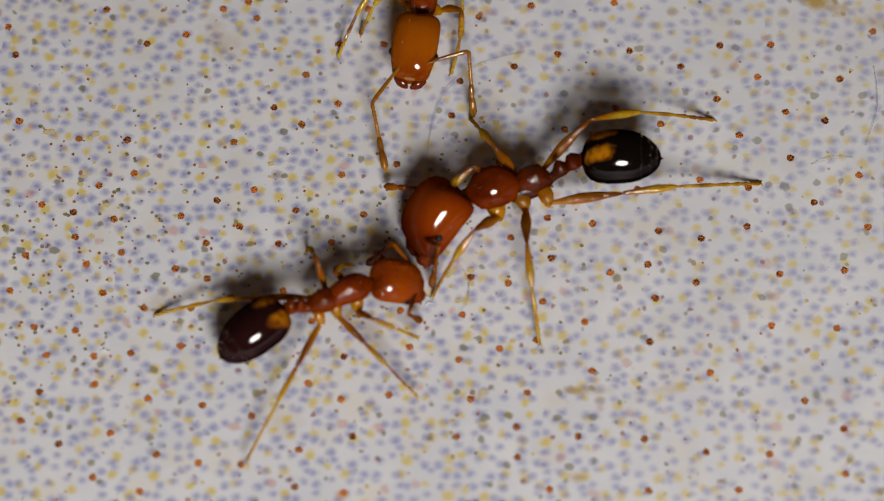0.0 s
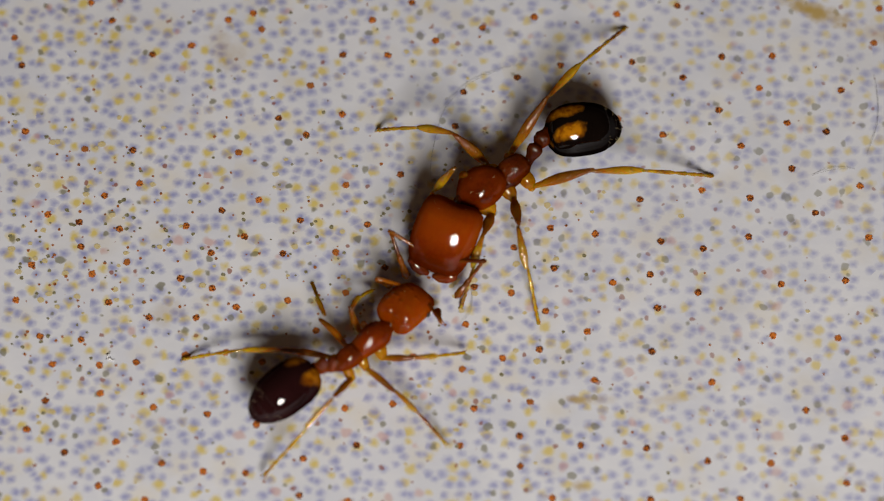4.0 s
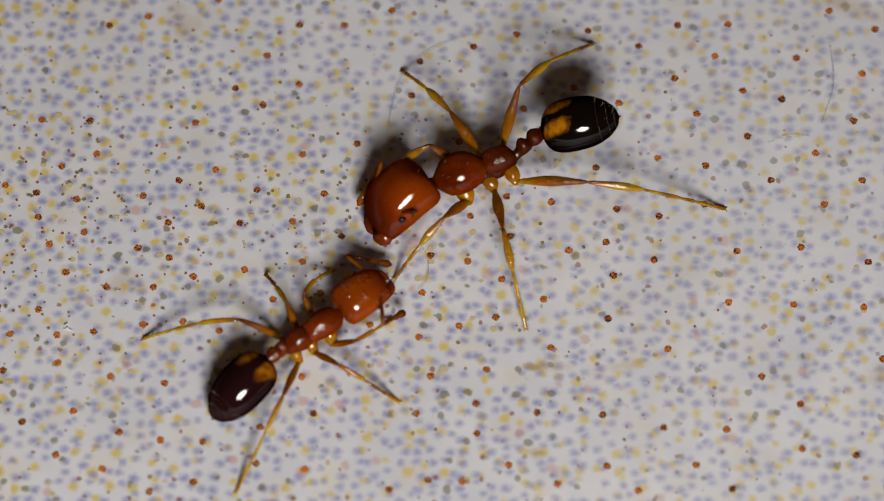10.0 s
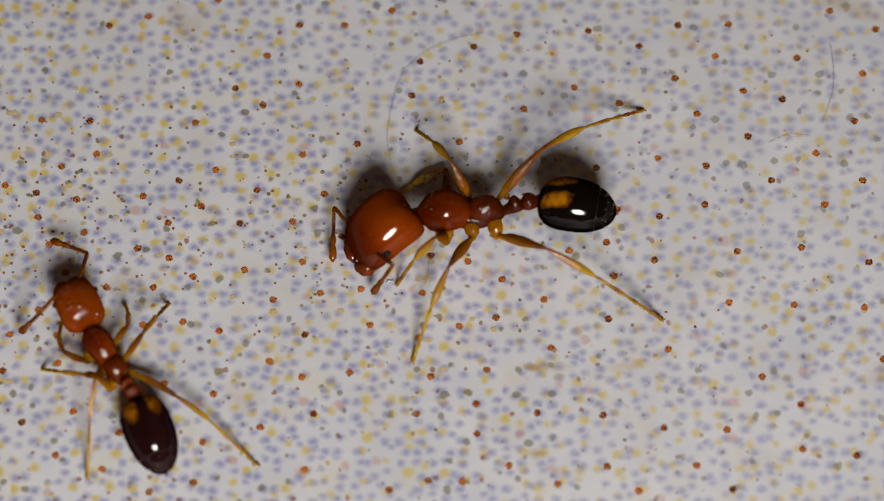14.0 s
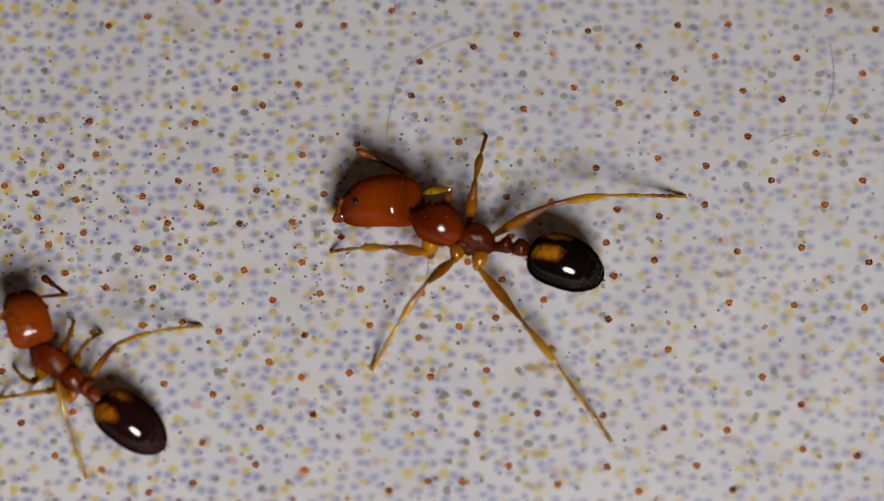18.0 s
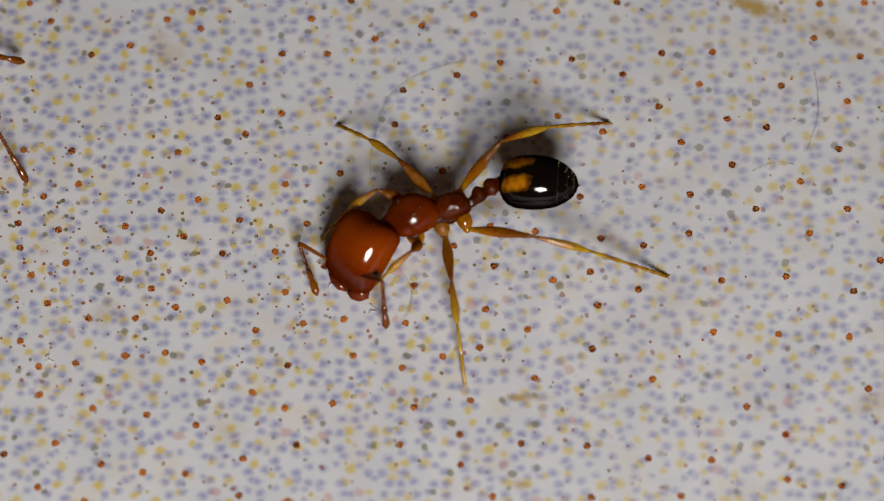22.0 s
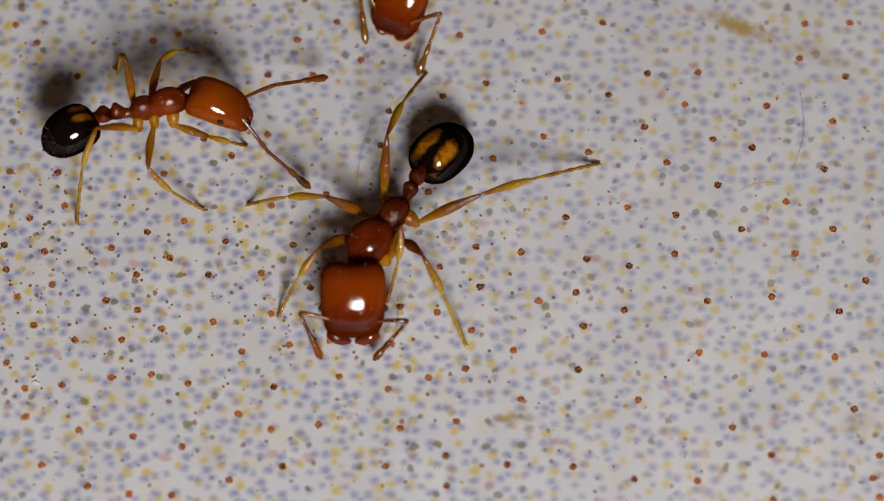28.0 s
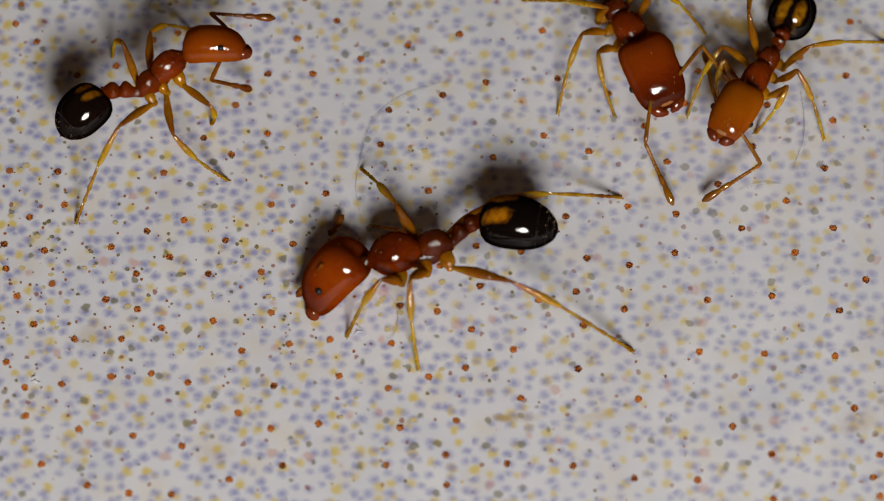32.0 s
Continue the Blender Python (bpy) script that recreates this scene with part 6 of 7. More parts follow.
          {"left_fore": [(0, 6.46, 5.56, 0.02), (1.7, 5.76, 4.61, 0.02), (2, 5.66, 4.28, 0.02), (2.3, 3.65, 3.35, 0.02), (2.5, 3.97, 3.43, 0.02), (2.7, 2.78, 3.75, 0.02), (3, -0.58, 3.24, 0.02), (3.2, -0.96, 3.85, 0.02), (3.5, -2.36, 6.04, 0.02), (4.3, -3.78, 7.06, 0.02), (5, -3.04, 5.89, 0.02), (5.5, -2.95, 0.39, 0.02), (5.6, -3.45, 0.63, 0.02), (5.7, -5.43, -0.06, 0.02), (5.8, -7.38, -0.3, 0.02), (5.9, -8.42, -0.86, 0.02), (6.3, -10.48, -1.2, 0.02), (7.5, -13.38, 2, 0.02), (9, -8.58, 10.02, 0.02), (10, -2.18, 9.08, 0.02), (10.6, 0.32, 6.12, 0.02), (11, 0.2, 3.75, 0.02), (11.3, 0.63, 4.46, 0.02), (11.5, 0.58, 3.58, 0.02), (11.7, -1.1, 3.05, 0.02), (12, -2.57, 4.86, 0.02), (14, -3.81, 11.42, 0.02), (17, 5.6, 10.9, 0.02), (20, 9.45, 8.5, 0.02), (21, 8.02, 4.59, 0.02), (21.5, 6.37, 3.35, 0.02), (21.6, 7.22, 3.67, 0.02), (21.7, 7.64, 3.98, 0.02), (22, 9.59, 4.19, 0.02), (25, 12.39, 5.07, 0.02), (28, 10.86, 6.9, 0.02), (29.5, 6.07, 4.03, 0.02), (30, 4.2, 2.91, 0.02), (30.5, 3.56, 3.1, 0.02), (31, 3.44, 2.5, 0.02), (31.5, 5.1, 2.95, 0.02), (32, 4.94, 2.61, 0.02)],
           "left_middle": [(0, 7.05, 5.45, 0.02), (1.7, 6.89, 4.79, 0.02), (2, 6.25, 4.18, 0.02), (2.3, 4.78, 3.53, 0.02), (2.5, 4.55, 3.32, 0.02), (2.7, 3.91, 3.56, 0.02), (3, 1.56, 3.51, 0.02), (3.2, 1.15, 3.4, 0.02), (3.5, -1.97, 5.59, 0.02), (4.3, -2.88, 7.77, 0.02), (5, -2.58, 6.26, 0.02), (5.5, -2.19, 1.21, 0.02), (5.6, -2.91, 0.9, 0.02), (5.7, -4.32, 0.22, 0.02), (5.8, -6.83, -0.5, 0.02), (5.9, -7.28, -0.8, 0.02), (6.3, -9.91, -1.37, 0.02), (7.5, -13.21, 0.86, 0.02), (9, -9.16, 10.12, 0.02), (10, -3.32, 9, 0.02), (10.6, 0.64, 6.62, 0.02), (11, 1.99, 2.92, 0.02), (11.3, 1.08, 4.85, 0.02), (11.5, 1.03, 4.63, 0.02), (11.7, -0.16, 3.38, 0.02), (12, -1.5, 5.28, 0.02), (14, -4.13, 11.92, 0.02), (17, 4.52, 11.27, 0.02), (20, 9.66, 9.06, 0.02), (21, 8.72, 5.5, 0.02), (21.5, 6.83, 3.73, 0.02), (21.6, 6.72, 4.69, 0.02), (21.7, 7.13, 4.29, 0.02), (22, 8.48, 4.45, 0.02), (25, 12.37, 5.66, 0.02), (28, 11.89, 7.4, 0.02), (29.5, 6.65, 3.9, 0.02), (30, 5.1, 2.49, 0.02), (30.5, 4.37, 2.92, 0.02), (31, 4.51, 2.28, 0.02), (31.5, 5.69, 3.02, 0.02), (32, 5.91, 2.52, 0.02)],
           "left_hind": [(0, 8.08, 6.09, 0.02), (1.7, 7.37, 5.14, 0.02), (2, 7.27, 4.84, 0.02), (2.3, 5.27, 3.88, 0.02), (2.5, 5.58, 3.98, 0.02), (2.7, 4.48, 3.75, 0.02), (3, 2.32, 2.88, 0.02), (3.2, 2.68, 3.04, 0.02), (3.5, -0.76, 5.47, 0.02), (4.3, -2.63, 8.31, 0.02), (5, -2.4, 7.46, 0.02), (5.5, -1.54, 2.31, 0.02), (5.6, -2.49, 2.03, 0.02), (5.7, -3.87, 0.62, 0.02), (5.8, -5.7, -0.04, 0.02), (5.9, -6.76, -0.5, 0.02), (6.3, -8.81, -0.83, 0.02), (7.5, -12.86, 0.38, 0.02), (9, -10.18, 9.46, 0.02), (10, -3.83, 8.7, 0.02), (10.6, 0.41, 7.82, 0.02), (11, 2.69, 3.61, 0.02), (11.3, 1.21, 6.05, 0.02), (11.5, 0.98, 5.23, 0.02), (11.7, 0.7, 4.23, 0.02), (12, -1.1, 5.73, 0.02), (14, -5.31, 12.22, 0.02), (17, 3.92, 11.18, 0.02), (20, 9.22, 10.19, 0.02), (21, 8.83, 6.09, 0.02), (21.5, 7.01, 4.93, 0.02), (21.6, 6.23, 5.05, 0.02), (21.7, 5.94, 4.05, 0.02), (22, 7.9, 4.31, 0.02), (25, 11.51, 6.52, 0.02), (28, 12.26, 7.88, 0.02), (29.5, 7.7, 4.52, 0.02), (30, 6.5, 3.72, 0.02), (30.5, 5.62, 4.19, 0.02), (31, 5.66, 3.79, 0.02), (31.5, 6.48, 3.94, 0.02), (32, 6.84, 4.06, 0.02)],
           "right_fore": [(0, 5.69, 6.36, 0.02), (1.7, 5.53, 5.7, 0.02), (2, 4.88, 5.07, 0.02), (2.3, 3.43, 4.44, 0.02), (2.5, 3.19, 4.22, 0.02), (2.7, 2.91, 4.85, 0.02), (3, 0.37, 5, 0.02), (3.2, 0.7, 4.85, 0.02), (3.5, -2.48, 7.14, 0.02), (4.3, -4.51, 7.9, 0.02), (5, -4.15, 5.82, 0.02), (5.5, -4.02, 0.82, 0.02), (5.6, -4.54, 0.8, 0.02), (5.7, -5.76, 1.01, 0.02), (5.8, -8.01, 0.62, 0.02), (5.9, -8.53, 0.24, 0.02), (6.3, -11.16, -0.33, 0.02), (7.5, -12.29, 2.21, 0.02), (9, -7.79, 9.24, 0.02), (10, -2.05, 7.97, 0.02), (10.6, -0.7, 5.69, 0.02), (11, -0.73, 4.35, 0.02), (11.3, -0.47, 4.35, 0.02), (11.5, -0.46, 3.96, 0.02), (11.7, -2.16, 3.33, 0.02), (12, -3.02, 5.87, 0.02), (14, -3.86, 10.31, 0.02), (17, 5.29, 9.83, 0.02), (20, 8.52, 7.89, 0.02), (21, 7.11, 5.23, 0.02), (21.5, 5.26, 3.28, 0.02), (21.6, 6.25, 3.13, 0.02), (21.7, 8.09, 2.97, 0.02), (22, 9.39, 3.1, 0.02), (25, 11.79, 4.13, 0.02), (28, 10.33, 7.88, 0.02), (29.5, 5.33, 4.85, 0.02), (30, 3.66, 4.01, 0.02), (30.5, 2.93, 4.19, 0.02), (31, 3.09, 3.48, 0.02), (31.5, 4.13, 3.48, 0.02), (32, 4.42, 2.84, 0.02)],
           "right_middle": [(0, 6.48, 7.19, 0.02), (1.7, 5.77, 6.24, 0.02), (2, 5.66, 5.91, 0.02), (2.3, 3.67, 4.98, 0.02), (2.5, 3.96, 5.06, 0.02), (2.7, 3.31, 5.29, 0.02), (3, 1.41, 5.47, 0.02), (3.2, 1.25, 5.08, 0.02), (3.5, -1.35, 7.32, 0.02), (4.3, -4.56, 8.5, 0.02), (5, -4.27, 6.96, 0.02), (5.5, -4.8, 1.32, 0.02), (5.6, -4.43, 1.93, 0.02), (5.7, -5.57, 1.57, 0.02), (5.8, -7.1, 1.31, 0.02), (5.9, -8.24, 0.76, 0.02), (6.3, -10.3, 0.42, 0.02), (7.5, -11.75, 1.97, 0.02), (9, -8.55, 8.39, 0.02), (10, -2.34, 7.45, 0.02), (10.6, -1.19, 6.72, 0.02), (11, -0.95, 4.9, 0.02), (11.3, -0.64, 5.48, 0.02), (11.5, -0.8, 4.44, 0.02), (11.7, -1.11, 4.95, 0.02), (12, -2.91, 6.46, 0.02), (14, -5, 10.31, 0.02), (17, 4.83, 9.46, 0.02), (20, 7.85, 8.81, 0.02), (21, 6.91, 5.79, 0.02), (21.5, 5.14, 4.42, 0.02), (21.6, 5.66, 3.2, 0.02), (21.7, 7.06, 2.46, 0.02), (22, 8.96, 2.68, 0.02), (25, 10.8, 4.71, 0.02), (28, 10.4, 8.47, 0.02), (29.5, 6.13, 5.66, 0.02), (30, 3.43, 4.75, 0.02), (30.5, 3.71, 5.03, 0.02), (31, 3.35, 4.4, 0.02), (31.5, 4.63, 4.51, 0.02), (32, 3.97, 2.89, 0.02)],
           "right_hind": [(0, 7.04, 7.39, 0.02), (1.7, 6.88, 6.73, 0.02), (2, 6.22, 6.12, 0.02), (2.3, 4.78, 5.47, 0.02), (2.5, 4.52, 5.27, 0.02), (2.7, 4.52, 5.41, 0.02), (3, 2.01, 5.45, 0.02), (3.2, 2.39, 4.66, 0.02), (3.5, -0.78, 7.13, 0.02), (4.3, -3.82, 9.46, 0.02), (5, -4.06, 7.52, 0.02), (5.5, -3.83, 3.02, 0.02), (5.6, -4.1, 2.44, 0.02), (5.7, -4.5, 2.16, 0.02), (5.8, -6.51, 1.41, 0.02), (5.9, -7.08, 1.13, 0.02), (6.3, -9.71, 0.56, 0.02), (7.5, -11.27, 0.86, 0.02), (9, -9.11, 8.18, 0.02), (10, -3.49, 7.07, 0.02), (10.6, -1.17, 7.32, 0.02), (11, -0.53, 6.04, 0.02), (11.3, -0.45, 6.05, 0.02), (11.5, -0.63, 5.65, 0.02), (11.7, -0.6, 5.27, 0.02), (12, -1.93, 7.17, 0.02), (14, -5.54, 10.58, 0.02), (17, 3.61, 9.55, 0.02), (20, 7.75, 9.4, 0.02), (21, 7.39, 6.91, 0.02), (21.5, 5.35, 4.98, 0.02), (21.6, 4.86, 4.11, 0.02), (21.7, 6.46, 2.47, 0.02), (22, 7.74, 2.65, 0.02), (25, 10.48, 5.21, 0.02), (28, 11.33, 9.26, 0.02), (29.5, 6.7, 5.84, 0.02), (30, 4.68, 5.58, 0.02), (30.5, 4.27, 5.24, 0.02), (31, 4.19, 5.32, 0.02), (31.5, 5.11, 4.87, 0.02), (32, 5.06, 5.31, 0.02)]},
          {"left": [(0, 4.94, 4.51, 0.25), (1.7, 4.51, 3.71, 0.25), (2, 4.15, 3.21, 0.25), (2.3, 2.4, 2.45, 0.25), (2.5, 2.46, 2.36, 0.25), (2.7, 1.31, 3.28, 0.25), (3, -1.03, 3.57, 0.25), (3.2, -1.42, 4.13, 0.25), (3.5, -4.21, 6.14, 0.25), (4.3, -4.44, 5.66, 0.25), (5, -3.24, 4.05, 0.25), (5.5, -2.63, -1.05, 0.2), (5.6, -4.02, -1.13, 0.25), (5.7, -6.6, -1.07, 0.25), (5.8, -9.06, -1.08, 0.25), (5.9, -9.76, -1.63, 0.25), (6.3, -12.1, -2.09, 0.25), (7.5, -14.28, 3.25, 0.25), (9, -7.08, 11.11, 0.25), (10, -0.85, 9.86, 0.25), (10.6, 0.75, 4.32, 0.25), (11, 0.28, 2.34, 0.2), (11.3, 0.51, 2.61, 0.25), (11.5, 0.85, 3.33, 0.2), (11.7, -2, 1.99, 0.25), (12, -3.59, 3.71, 0.25), (14, -2, 11.04, 0.25), (17, 7.13, 11.12, 0.25), (20, 10.21, 6.82, 0.25), (21, 7.73, 3.08, 0.25), (21.5, 6.25, 1.06, 0.2), (21.6, 8.46, 2.74, 0.25), (21.7, 9.43, 4.44, 0.25), (22, 11.09, 4.55, 0.25), (25, 13.76, 3.82, 0.25), (28, 9.93, 5.68, 0.25), (29.5, 4.52, 3.02, 0.25), (30, 3.43, 1.9, 0.2), (30.5, 2.97, 2.11, 0.2), (31, 3, 1.09, 0.2), (31.5, 3.71, 2.2, 0.2), (32, 4.13, 1.43, 0.2)],
           "right": [(0, 4.24, 5.84, 0.25), (1.7, 3.81, 5.03, 0.25), (2, 4.41, 3.45, 0.2), (2.3, 2.55, 2.34, 0.2), (2.5, 2.45, 2, 0.2), (2.7, 1.06, 4.76, 0.25), (3, -1.18, 5.06, 0.25), (3.2, -1.01, 5.57, 0.25), (3.5, -3.95, 7.62, 0.25), (4.3, -5.69, 6.49, 0.25), (5, -4.7, 4.38, 0.25), (5.5, -4.68, -1.15, 0.2), (5.6, -5.38, -0.5, 0.25), (5.7, -7.41, 0.19, 0.25), (5.8, -9.53, 0.34, 0.25), (5.9, -10.32, -0.24, 0.25), (6.3, -12.66, -0.7, 0.25), (7.5, -12.95, 3.94, 0.25), (9, -6.35, 9.8, 0.25), (10, -0.27, 8.48, 0.25), (10.6, -0.74, 4.15, 0.25), (11, -0.57, 3.33, 0.2), (11.3, -0.49, 2.01, 0.2), (11.5, -0.86, 2.78, 0.2), (11.7, -2.47, 2.23, 0.2), (12, -4.56, 4.85, 0.25), (14, -2.48, 9.62, 0.25), (17, 7.13, 9.62, 0.25), (20, 8.77, 6.37, 0.25), (21, 6.14, 3.28, 0.2), (21.5, 4.19, 1.91, 0.2), (21.6, 7.4, 1.68, 0.25), (21.7, 9.63, 2.95, 0.25), (22, 11.24, 3.05, 0.25), (25, 12.63, 2.84, 0.25), (28, 8.87, 6.74, 0.25), (29.5, 3.86, 4.37, 0.25), (30, 2.31, 2.18, 0.2), (30.5, 2.19, 2.15, 0.2), (31, 1.78, 2.4, 0.2), (31.5, 3.82, 3.28, 0.2), (32, 4.23, 3.84, 0.2)]})
    drive(ant_e,
          [(0, -13.28, 2.17, 0.6, 0, 0, 12.49), (20, -10.1, 2.29, 0.6, 0, 0, 9.48), (21.8, -7.25, 2.29, 0.6, 0, 0, 9.47), (23, -7.3, 2.39, 0.6, 0, 0, 9.37), (23.7, -7.31, 2.55, 0.6, 0, 0, 9.37), (24, -5.88, 2.45, 0.6, -4.05, -3.38, 16.09), (25, -5.4, 2.32, 0.61, 5.15, 1.08, 20.6), (25.5, -5.28, 2.43, 0.6, 0, 0, 19.44), (27.5, -5.04, 2.68, 1.02, 0, -3, 18.52), (28, -3.58, 2.55, 1.12, -10.82, -3, 11.2), (29, -3.46, 2.68, 1.07, -12.42, -4, 15.19), (30, -3.48, 2.8, 1.1, -11.02, 2, 26.43), (31, -3.53, 2.98, 1.09, -13.75, -6, 34.72), (32, -3.55, 3.04, 1.11, -13.37, -9, 37.64)],
          [(0, -6, -36.6, 0), (20, 32.3, 14.8, 0), (21.8, 33.6, 15.9, 0), (23, 34.1, 16.2, 0), (23.7, 36.8, 11.7, 0), (24, -7.3, -23.8, -6.7), (25, 19.8, -17.9, 9.1), (25.5, -13.2, -51.6, 0), (27.5, 43.3, 14.1, 0), (28, 14, -24.1, -8.1), (29, 6, -33.9, -21.2), (30, 27, -30.4, -15.2), (31, 10.1, -48.5, -37.4), (32, 9, -30.1, -45.4)],
          [(0, 12, -13.2), (20, 35.9, 15.8), (21.8, 24.7, 7.3), (23, 25.6, 7.8), (23.7, 25.3, 7.7), (24, 10, -5), (25, 10, -5), (25.5, 36.7, 14.5), (27.5, 36.7, 8.5), (28, -2, -6.7), (29, 16, -15.9), (30, 14, -18.8), (31, 20, -38.5), (32, 16, -36.3)],
          [(0, -2.7, 16.8), (20, -1.2, 13.1), (21.8, -2.9, 12.1), (23, -0.7, 8.3), (23.7, -2.7, 12.2), (24, -1.9, -12.4), (25, -3.7, 0.9), (25.5, -4.8, 2.9), (27.5, -6, 5.9), (28, -14, 15.2), (29, -17, 14.7), (30, -24.4, 7), (31, -12.9, 1.4), (32, -10.2, 1.2)],
          {"left_fore": [(0, -12.86, 2.84, 0.02), (20, -9.32, 2.98, 0.02), (21.8, -6.79, 2.93, 0.02), (23, -6.52, 3.08, 0.02), (23.7, -6.85, 3.19, 0.02), (24, -4.6, 3.1, 0.02), (25, -4.2, 3.0, 0.02), (25.5, -4.05, 3.1, 0.02), (27.5, -3.9, 3.4, 0.02), (28, -2.4, 3.2, 0.02), (29, -2.3, 3.4, 0.02), (30, -2.35, 3.6, 0.02), (31, -2.4, 3.95, 0.02), (32, -2.5, 4.1, 0.02)],
           "left_middle": [(0, -13.41, 3.11, 0.02), (20, -10.5, 3.18, 0.02), (21.8, -7.34, 3.23, 0.02), (23, -7.7, 3.28, 0.02), (23.7, -7.39, 3.5, 0.02), (24, -5.5, 3.75, 0.02), (25, -5.0, 3.7, 0.02), (25.5, -4.85, 3.75, 0.02), (27.5, -4.7, 4.0, 0.02), (28, -3.1, 3.95, 0.02), (29, -3.1, 3.98, 0.02), (30, -3.1, 4.06, 0.02), (31, -3.15, 4.2, 0.02), (32, -3.2, 4.3, 0.02)],
           "left_hind": [(0, -14.63, 2.75, 0.02), (20, -11.1, 2.99, 0.02), (21.8, -8.57, 2.93, 0.02), (23, -8.3, 3.09, 0.02), (23.7, -8.63, 3.2, 0.02), (24, -6.93, 2.77, 0.02), (25, -6.28, 3.44, 0.02), (25.5, -6.39, 2.94, 0.02), (27.5, -6.45, 3.19, 0.02), (28, -4.23, 3.61, 0.02), (29, -4.33, 3.78, 0.02), (30, -4.24, 3.81, 0.02), (31, -4.36, 3.92, 0.02), (32, -4.32, 3.87, 0.02)],
           "right_fore": [(0, -12.3, 1.82, 0.02), (20, -9.45, 1.83, 0.02), (21.8, -5.37, -0.34, 0.02), (23, -5.32, -0.38, 0.02), (23.7, -5.55, 1.12, 0.02), (24, -4.7, 2.44, 0.02), (25, -4.5, 2.21, 0.02), (25.5, -4.25, 2.26, 0.02), (27.5, -4.03, 2.51, 0.02), (28, -2.37, 2.45, 0.02), (29, -2.43, 2.9, 0.02), (30, -2.72, 2.65, 0.02), (31, -2.44, 3.14, 0.02), (32, -2.87, 2.78, 0.02)],
           "right_middle": [(0, -13.32, 1.2, 0.02), (20, -9.87, 1.37, 0.02), (21.8, -7.35, 1.31, 0.02), (23, -7.07, 1.47, 0.02), (23.7, -7.4, 1.58, 0.02), (24, -5.04, 1.51, 0.02), (25, -4.67, 1.37, 0.02), (25.5, -4.75, 1.37, 0.02), (27.5, -4.98, 1.78, 0.02), (28, -2.96, 1.43, 0.02), (29, -2.72, 1.82, 0.02), (30, -2.63, 1.86, 0.02), (31, -2.64, 1.88, 0.02), (32, -2.63, 1.88, 0.02)],
           "right_hind": [(0, -13.95, 1.15, 0.02), (20, -11.14, 1.25, 0.02), (21.8, -7.97, 1.3, 0.02), (23, -8.34, 1.35, 0.02), (23.7, -8.03, 1.57, 0.02), (24, -6.34, 0.93, 0.02), (25, -5.96, 1.19, 0.02), (25.5, -6.1, 1.11, 0.02), (27.5, -5.6, 1.67, 0.02), (28, -4.76, 1.23, 0.02), (29, -4.78, 1.21, 0.02), (30, -4.78, 1.2, 0.02), (31, -4.78, 1.22, 0.02), (32, -4.77, 1.22, 0.02)]},
          {"left": [(0, -11.37, 3.36, 0.25), (20, -8.13, 3.38, 0.25), (21.8, -5.75, 3.37, 0.2), (23, -5.8, 3.37, 0.2), (23.7, -5.34, 3.64, 0.25), (24, -3.96, 3.32, 0.2), (25, -3.84, 2.88, 0.2), (25.5, -3.53, 3.84, 0.25), (27.5, -3.5, 4.13, 0.2), (28, -0.89, 3.54, 0.2), (29, -1.7, 3.08, 0.2), (30, -1.71, 3.34, 0.2), (31, -1.74, 3.3, 0.2), (32, -1.93, 4.08, 0.8)],
           "right": [(0, -11.05, 1.9, 0.25), (20, -7.88, 1.9, 0.25), (21.8, -5.65, 1.43, 0.2), (23, -5.7, 1.53, 0.2), (23.7, -5.1, 2.16, 0.25), (24, -3.6, 2.04, 0.2), (25, -3.81, 2.15, 0.2), (25.5, -3.03, 2.43, 0.25), (27.5, -3.56, 2.95, 0.2), (28, -1.43, 1.67, 0.2), (29, -1.96, 2.57, 0.2), (30, -2.06, 1.68, 0.2), (31, -2.35, 2.89, 0.2), (32, -2.28, 3.19, 0.3)]}, 0.9)
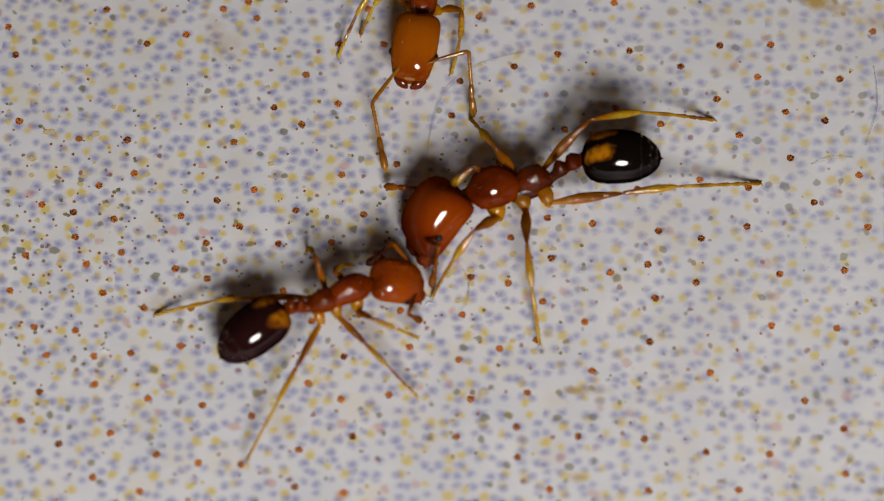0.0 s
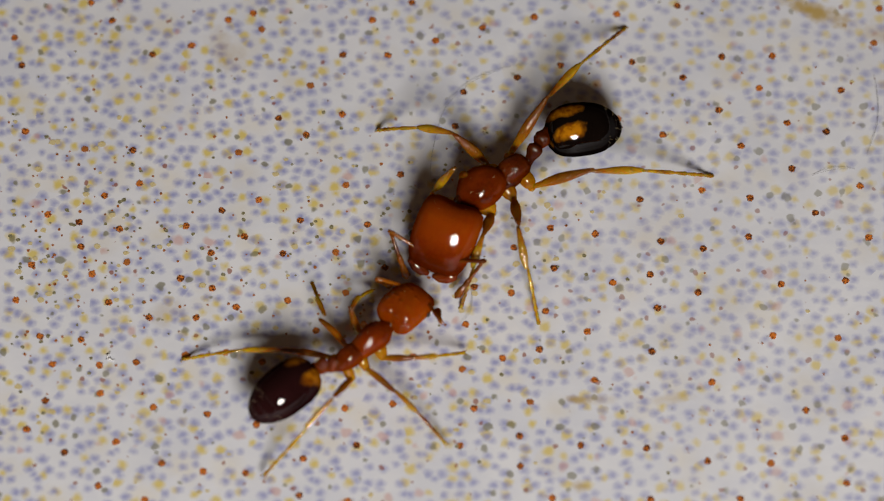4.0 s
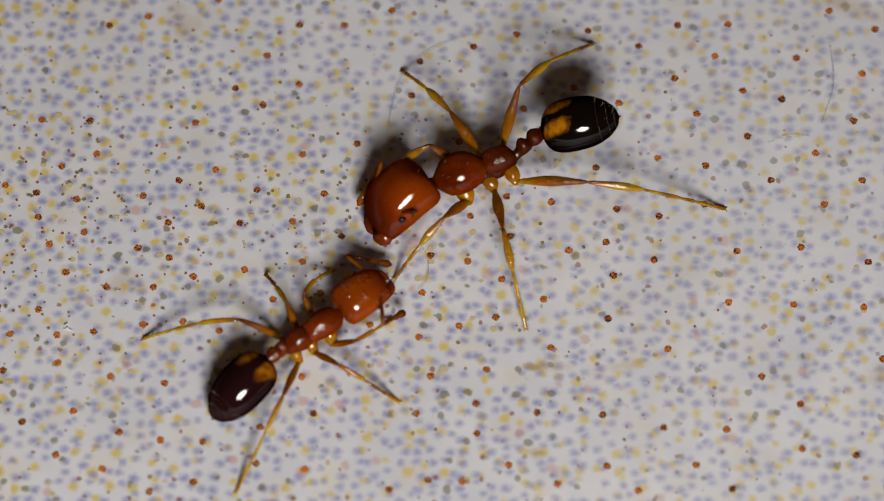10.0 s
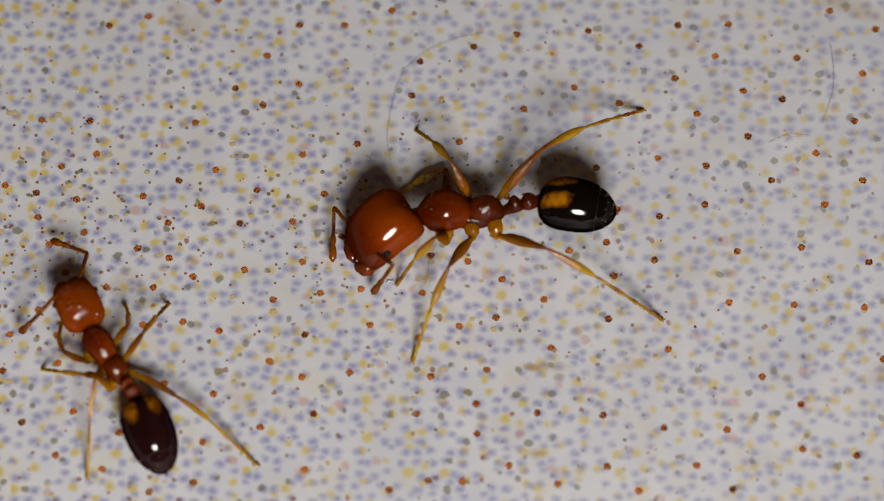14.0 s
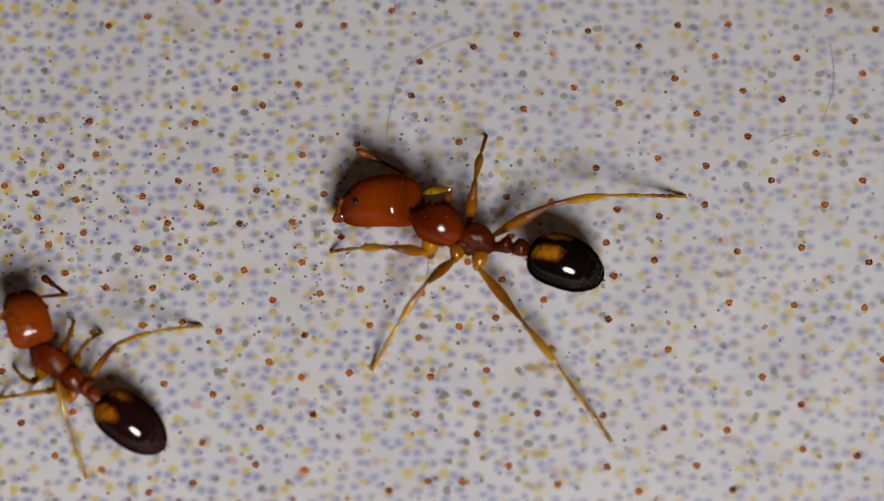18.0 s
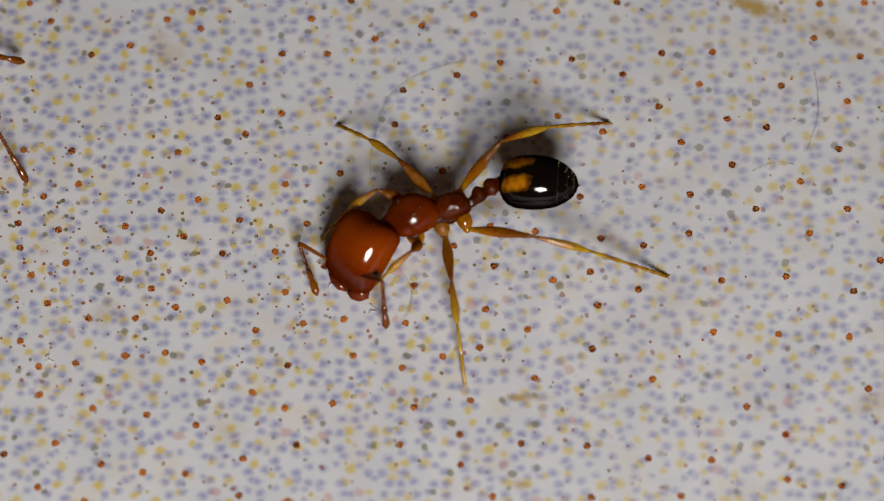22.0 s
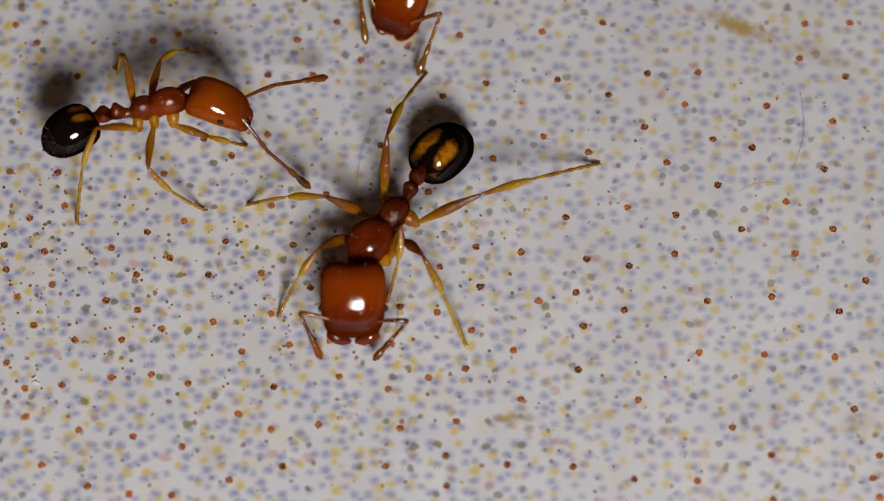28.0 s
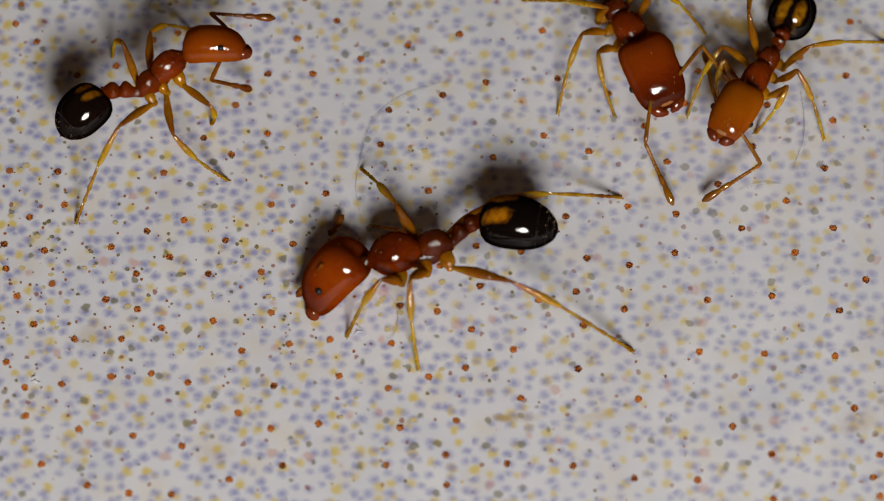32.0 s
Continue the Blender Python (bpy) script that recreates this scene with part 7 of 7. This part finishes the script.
    drive(ant_f,
          [(0, -1.31, 14.39, 0.55, 0, 0, -93.03), (26.5, -0.26, 8.91, 0.55, 0, 0, -93.55), (28, 0.14, 5.53, 0.55, 0, 0, -100.57), (28.4, 0.07, 6.49, 0.55, 0, 0, -97.33), (29, -0.21, 5.19, 0.55, 0, 0, -93.64), (29.5, -0.26, 5.13, 0.55, 0, 0, -97.26), (30, 0.32, 5.38, 0.55, 0, 0, -90.72), (30.5, 0.67, 4.97, 0.55, 0, 0, -88.81), (31, 0.56, 4.09, 0.55, 7.59, -2.25, -79.8), (31.5, 2.28, 4.04, 0.55, 0, 0, -14.11), (32, 3.06, 4.12, 0.55, 1.33, -11.36, -60.95)],
          [(0, 11.6, 3, 0), (26.5, 2.9, 3.2, 0), (28, 30, -11.9, 0), (28.4, -0.2, 2.9, 0), (29, 1.9, -2.2, 0), (29.5, -1.2, -2.6, 0), (30, -0.4, 4.3, 0), (30.5, -0.7, -6.9, 0), (31, 5.5, 9.4, 15), (31.5, 22.7, -0.3, 0), (32, 10.5, -8.6, 4.8)],
          [(0, 1.4, -0.5), (26.5, -10.4, 0), (28, -14.6, 3.8), (28.4, -14.2, 0.1), (29, -17.8, 0.3), (29.5, -17.1, 0.4), (30, -22.3, -0.6), (30.5, -17.9, 1.7), (31, 0, 0), (31.5, 30, 28), (32, 17, 0)],
          [(0, 8, -1.3), (26.5, 2.5, -1), (28, -8.1, 1.3), (28.4, -8, 2.7), (29, -1.3, -0.8), (29.5, -1.5, 2.8), (30, -1.3, -3), (30.5, -5.7, 3.1), (31, 0, 0), (31.5, -27.6, -20.9), (32, 0, 0)],
          {"left_fore": [(0, -0.79, 13.8, 0.02), (26.5, 0.24, 8, 0.02), (28, 0.58, 4.88, 0.02), (28.4, 0.51, 5.54, 0.02), (29, -0.04, 3.39, 0.02), (29.5, 0.18, 4.18, 0.02), (30, 0.88, 4.81, 0.02), (30.5, 1.25, 4.1, 0.02), (31, 1.42, 3.4, 0.02), (31.5, 3.27, 4.37, 0.02), (32, 3.65, 2.93, 0.02)],
           "left_middle": [(0, -0.37, 14.26, 0.02), (26.5, 0.7, 9.11, 0.02), (28, 1.05, 5.29, 0.02), (28.4, 1.04, 6.62, 0.02), (29, 0.53, 4.12, 0.02), (29.5, 0.71, 5.26, 0.02), (30, 1.27, 5.29, 0.02), (30.5, 1.61, 5.24, 0.02), (31, 1.23, 4.5, 0.02), (31.5, 2.27, 5.02, 0.02), (32, 4.25, 4.21, 0.02)],
           "left_hind": [(0, -0.4, 15.54, 0.02), (26.5, 0.65, 9.73, 0.02), (28, 1.2, 6.55, 0.02), (28.4, 1.03, 7.24, 0.02), (29, 0.72, 6.33, 0.02), (29.5, 0.69, 5.88, 0.02), (30, 1.19, 6.56, 0.02), (30.5, 1.51, 5.86, 0.02), (31, 1.4, 5.33, 0.02), (31.5, 1.64, 5.08, 0.02), (32, 4.29, 5.69, 0.02)],
           "right_fore": [(0, -1.92, 13.53, 0.02), (26.5, -0.85, 8.39, 0.02), (28, -0.57, 4.77, 0.02), (28.4, -0.55, 6, 0.02), (29, -0.82, 4.34, 0.02), (29.5, -0.89, 4.64, 0.02), (30, -0.24, 4.5, 0.02), (30.5, 0.13, 4.4, 0.02), (31, 0.2, 2.72, 0.02), (31.5, 2.69, 3.36, 0.02), (32, 2.92, 2.89, 0.02)],
           "right_middle": [(0, -2.24, 14.69, 0.02), (26.5, -1.21, 8.9, 0.02), (28, -0.75, 5.95, 0.02), (28.4, -0.87, 6.54, 0.02), (29, -1.13, 5.5, 0.02), (29.5, -1.21, 5.18, 0.02), (30, -0.62, 5.64, 0.02), (30.5, -0.27, 4.87, 0.02), (31, -0.73, 3.86, 0.02), (31.5, 2.12, 3.11, 0.02), (32, 2.11, 2.94, 0.02)],
           "right_hind": [(0, -2.12, 15.3, 0.02), (26.5, -1.04, 10.16, 0.02), (28, -0.54, 6.55, 0.02), (28.4, -0.62, 7.78, 0.02), (29, -1, 6.11, 0.02), (29.5, -0.96, 6.42, 0.02), (30, -0.52, 6.26, 0.02), (30.5, -0.21, 6.15, 0.02), (31, -0.33, 5.34, 0.02), (31.5, 0.91, 3.5, 0.02), (32, 1.64, 4.77, 0.02)]},
          {"left": [(0, -0.69, 11.94, 0.25), (26.5, 0.34, 6.46, 0.25), (28, 0.09, 3.46, 0.2), (28.4, 0.51, 4, 0.25), (29, 0.97, 2.85, 0.2), (29.5, 0.4, 2.66, 0.2), (30, 1.81, 3.38, 0.2), (30.5, 1.28, 1.94, 0.2), (31, 2.67, 2.8, 0.2), (31.5, 4.13, 2.92, 0.2), (32, 4.59, 3.34, 0.2)],
           "right": [(0, -2.19, 12.02, 0.25), (26.5, -1.16, 6.55, 0.25), (28, -0.65, 3.97, 0.2), (28.4, -0.98, 4.19, 0.25), (29, -1.06, 4.31, 0.2), (29.5, -1.71, 3.44, 0.2), (30, 0.25, 2.57, 0.2), (30.5, -0.33, 3.66, 0.2), (31, 1.4, 1.2, 0.2), (31.5, 3.64, 2.65, 0.2), (32, 3.73, 1.36, 0.2)]})


motions()
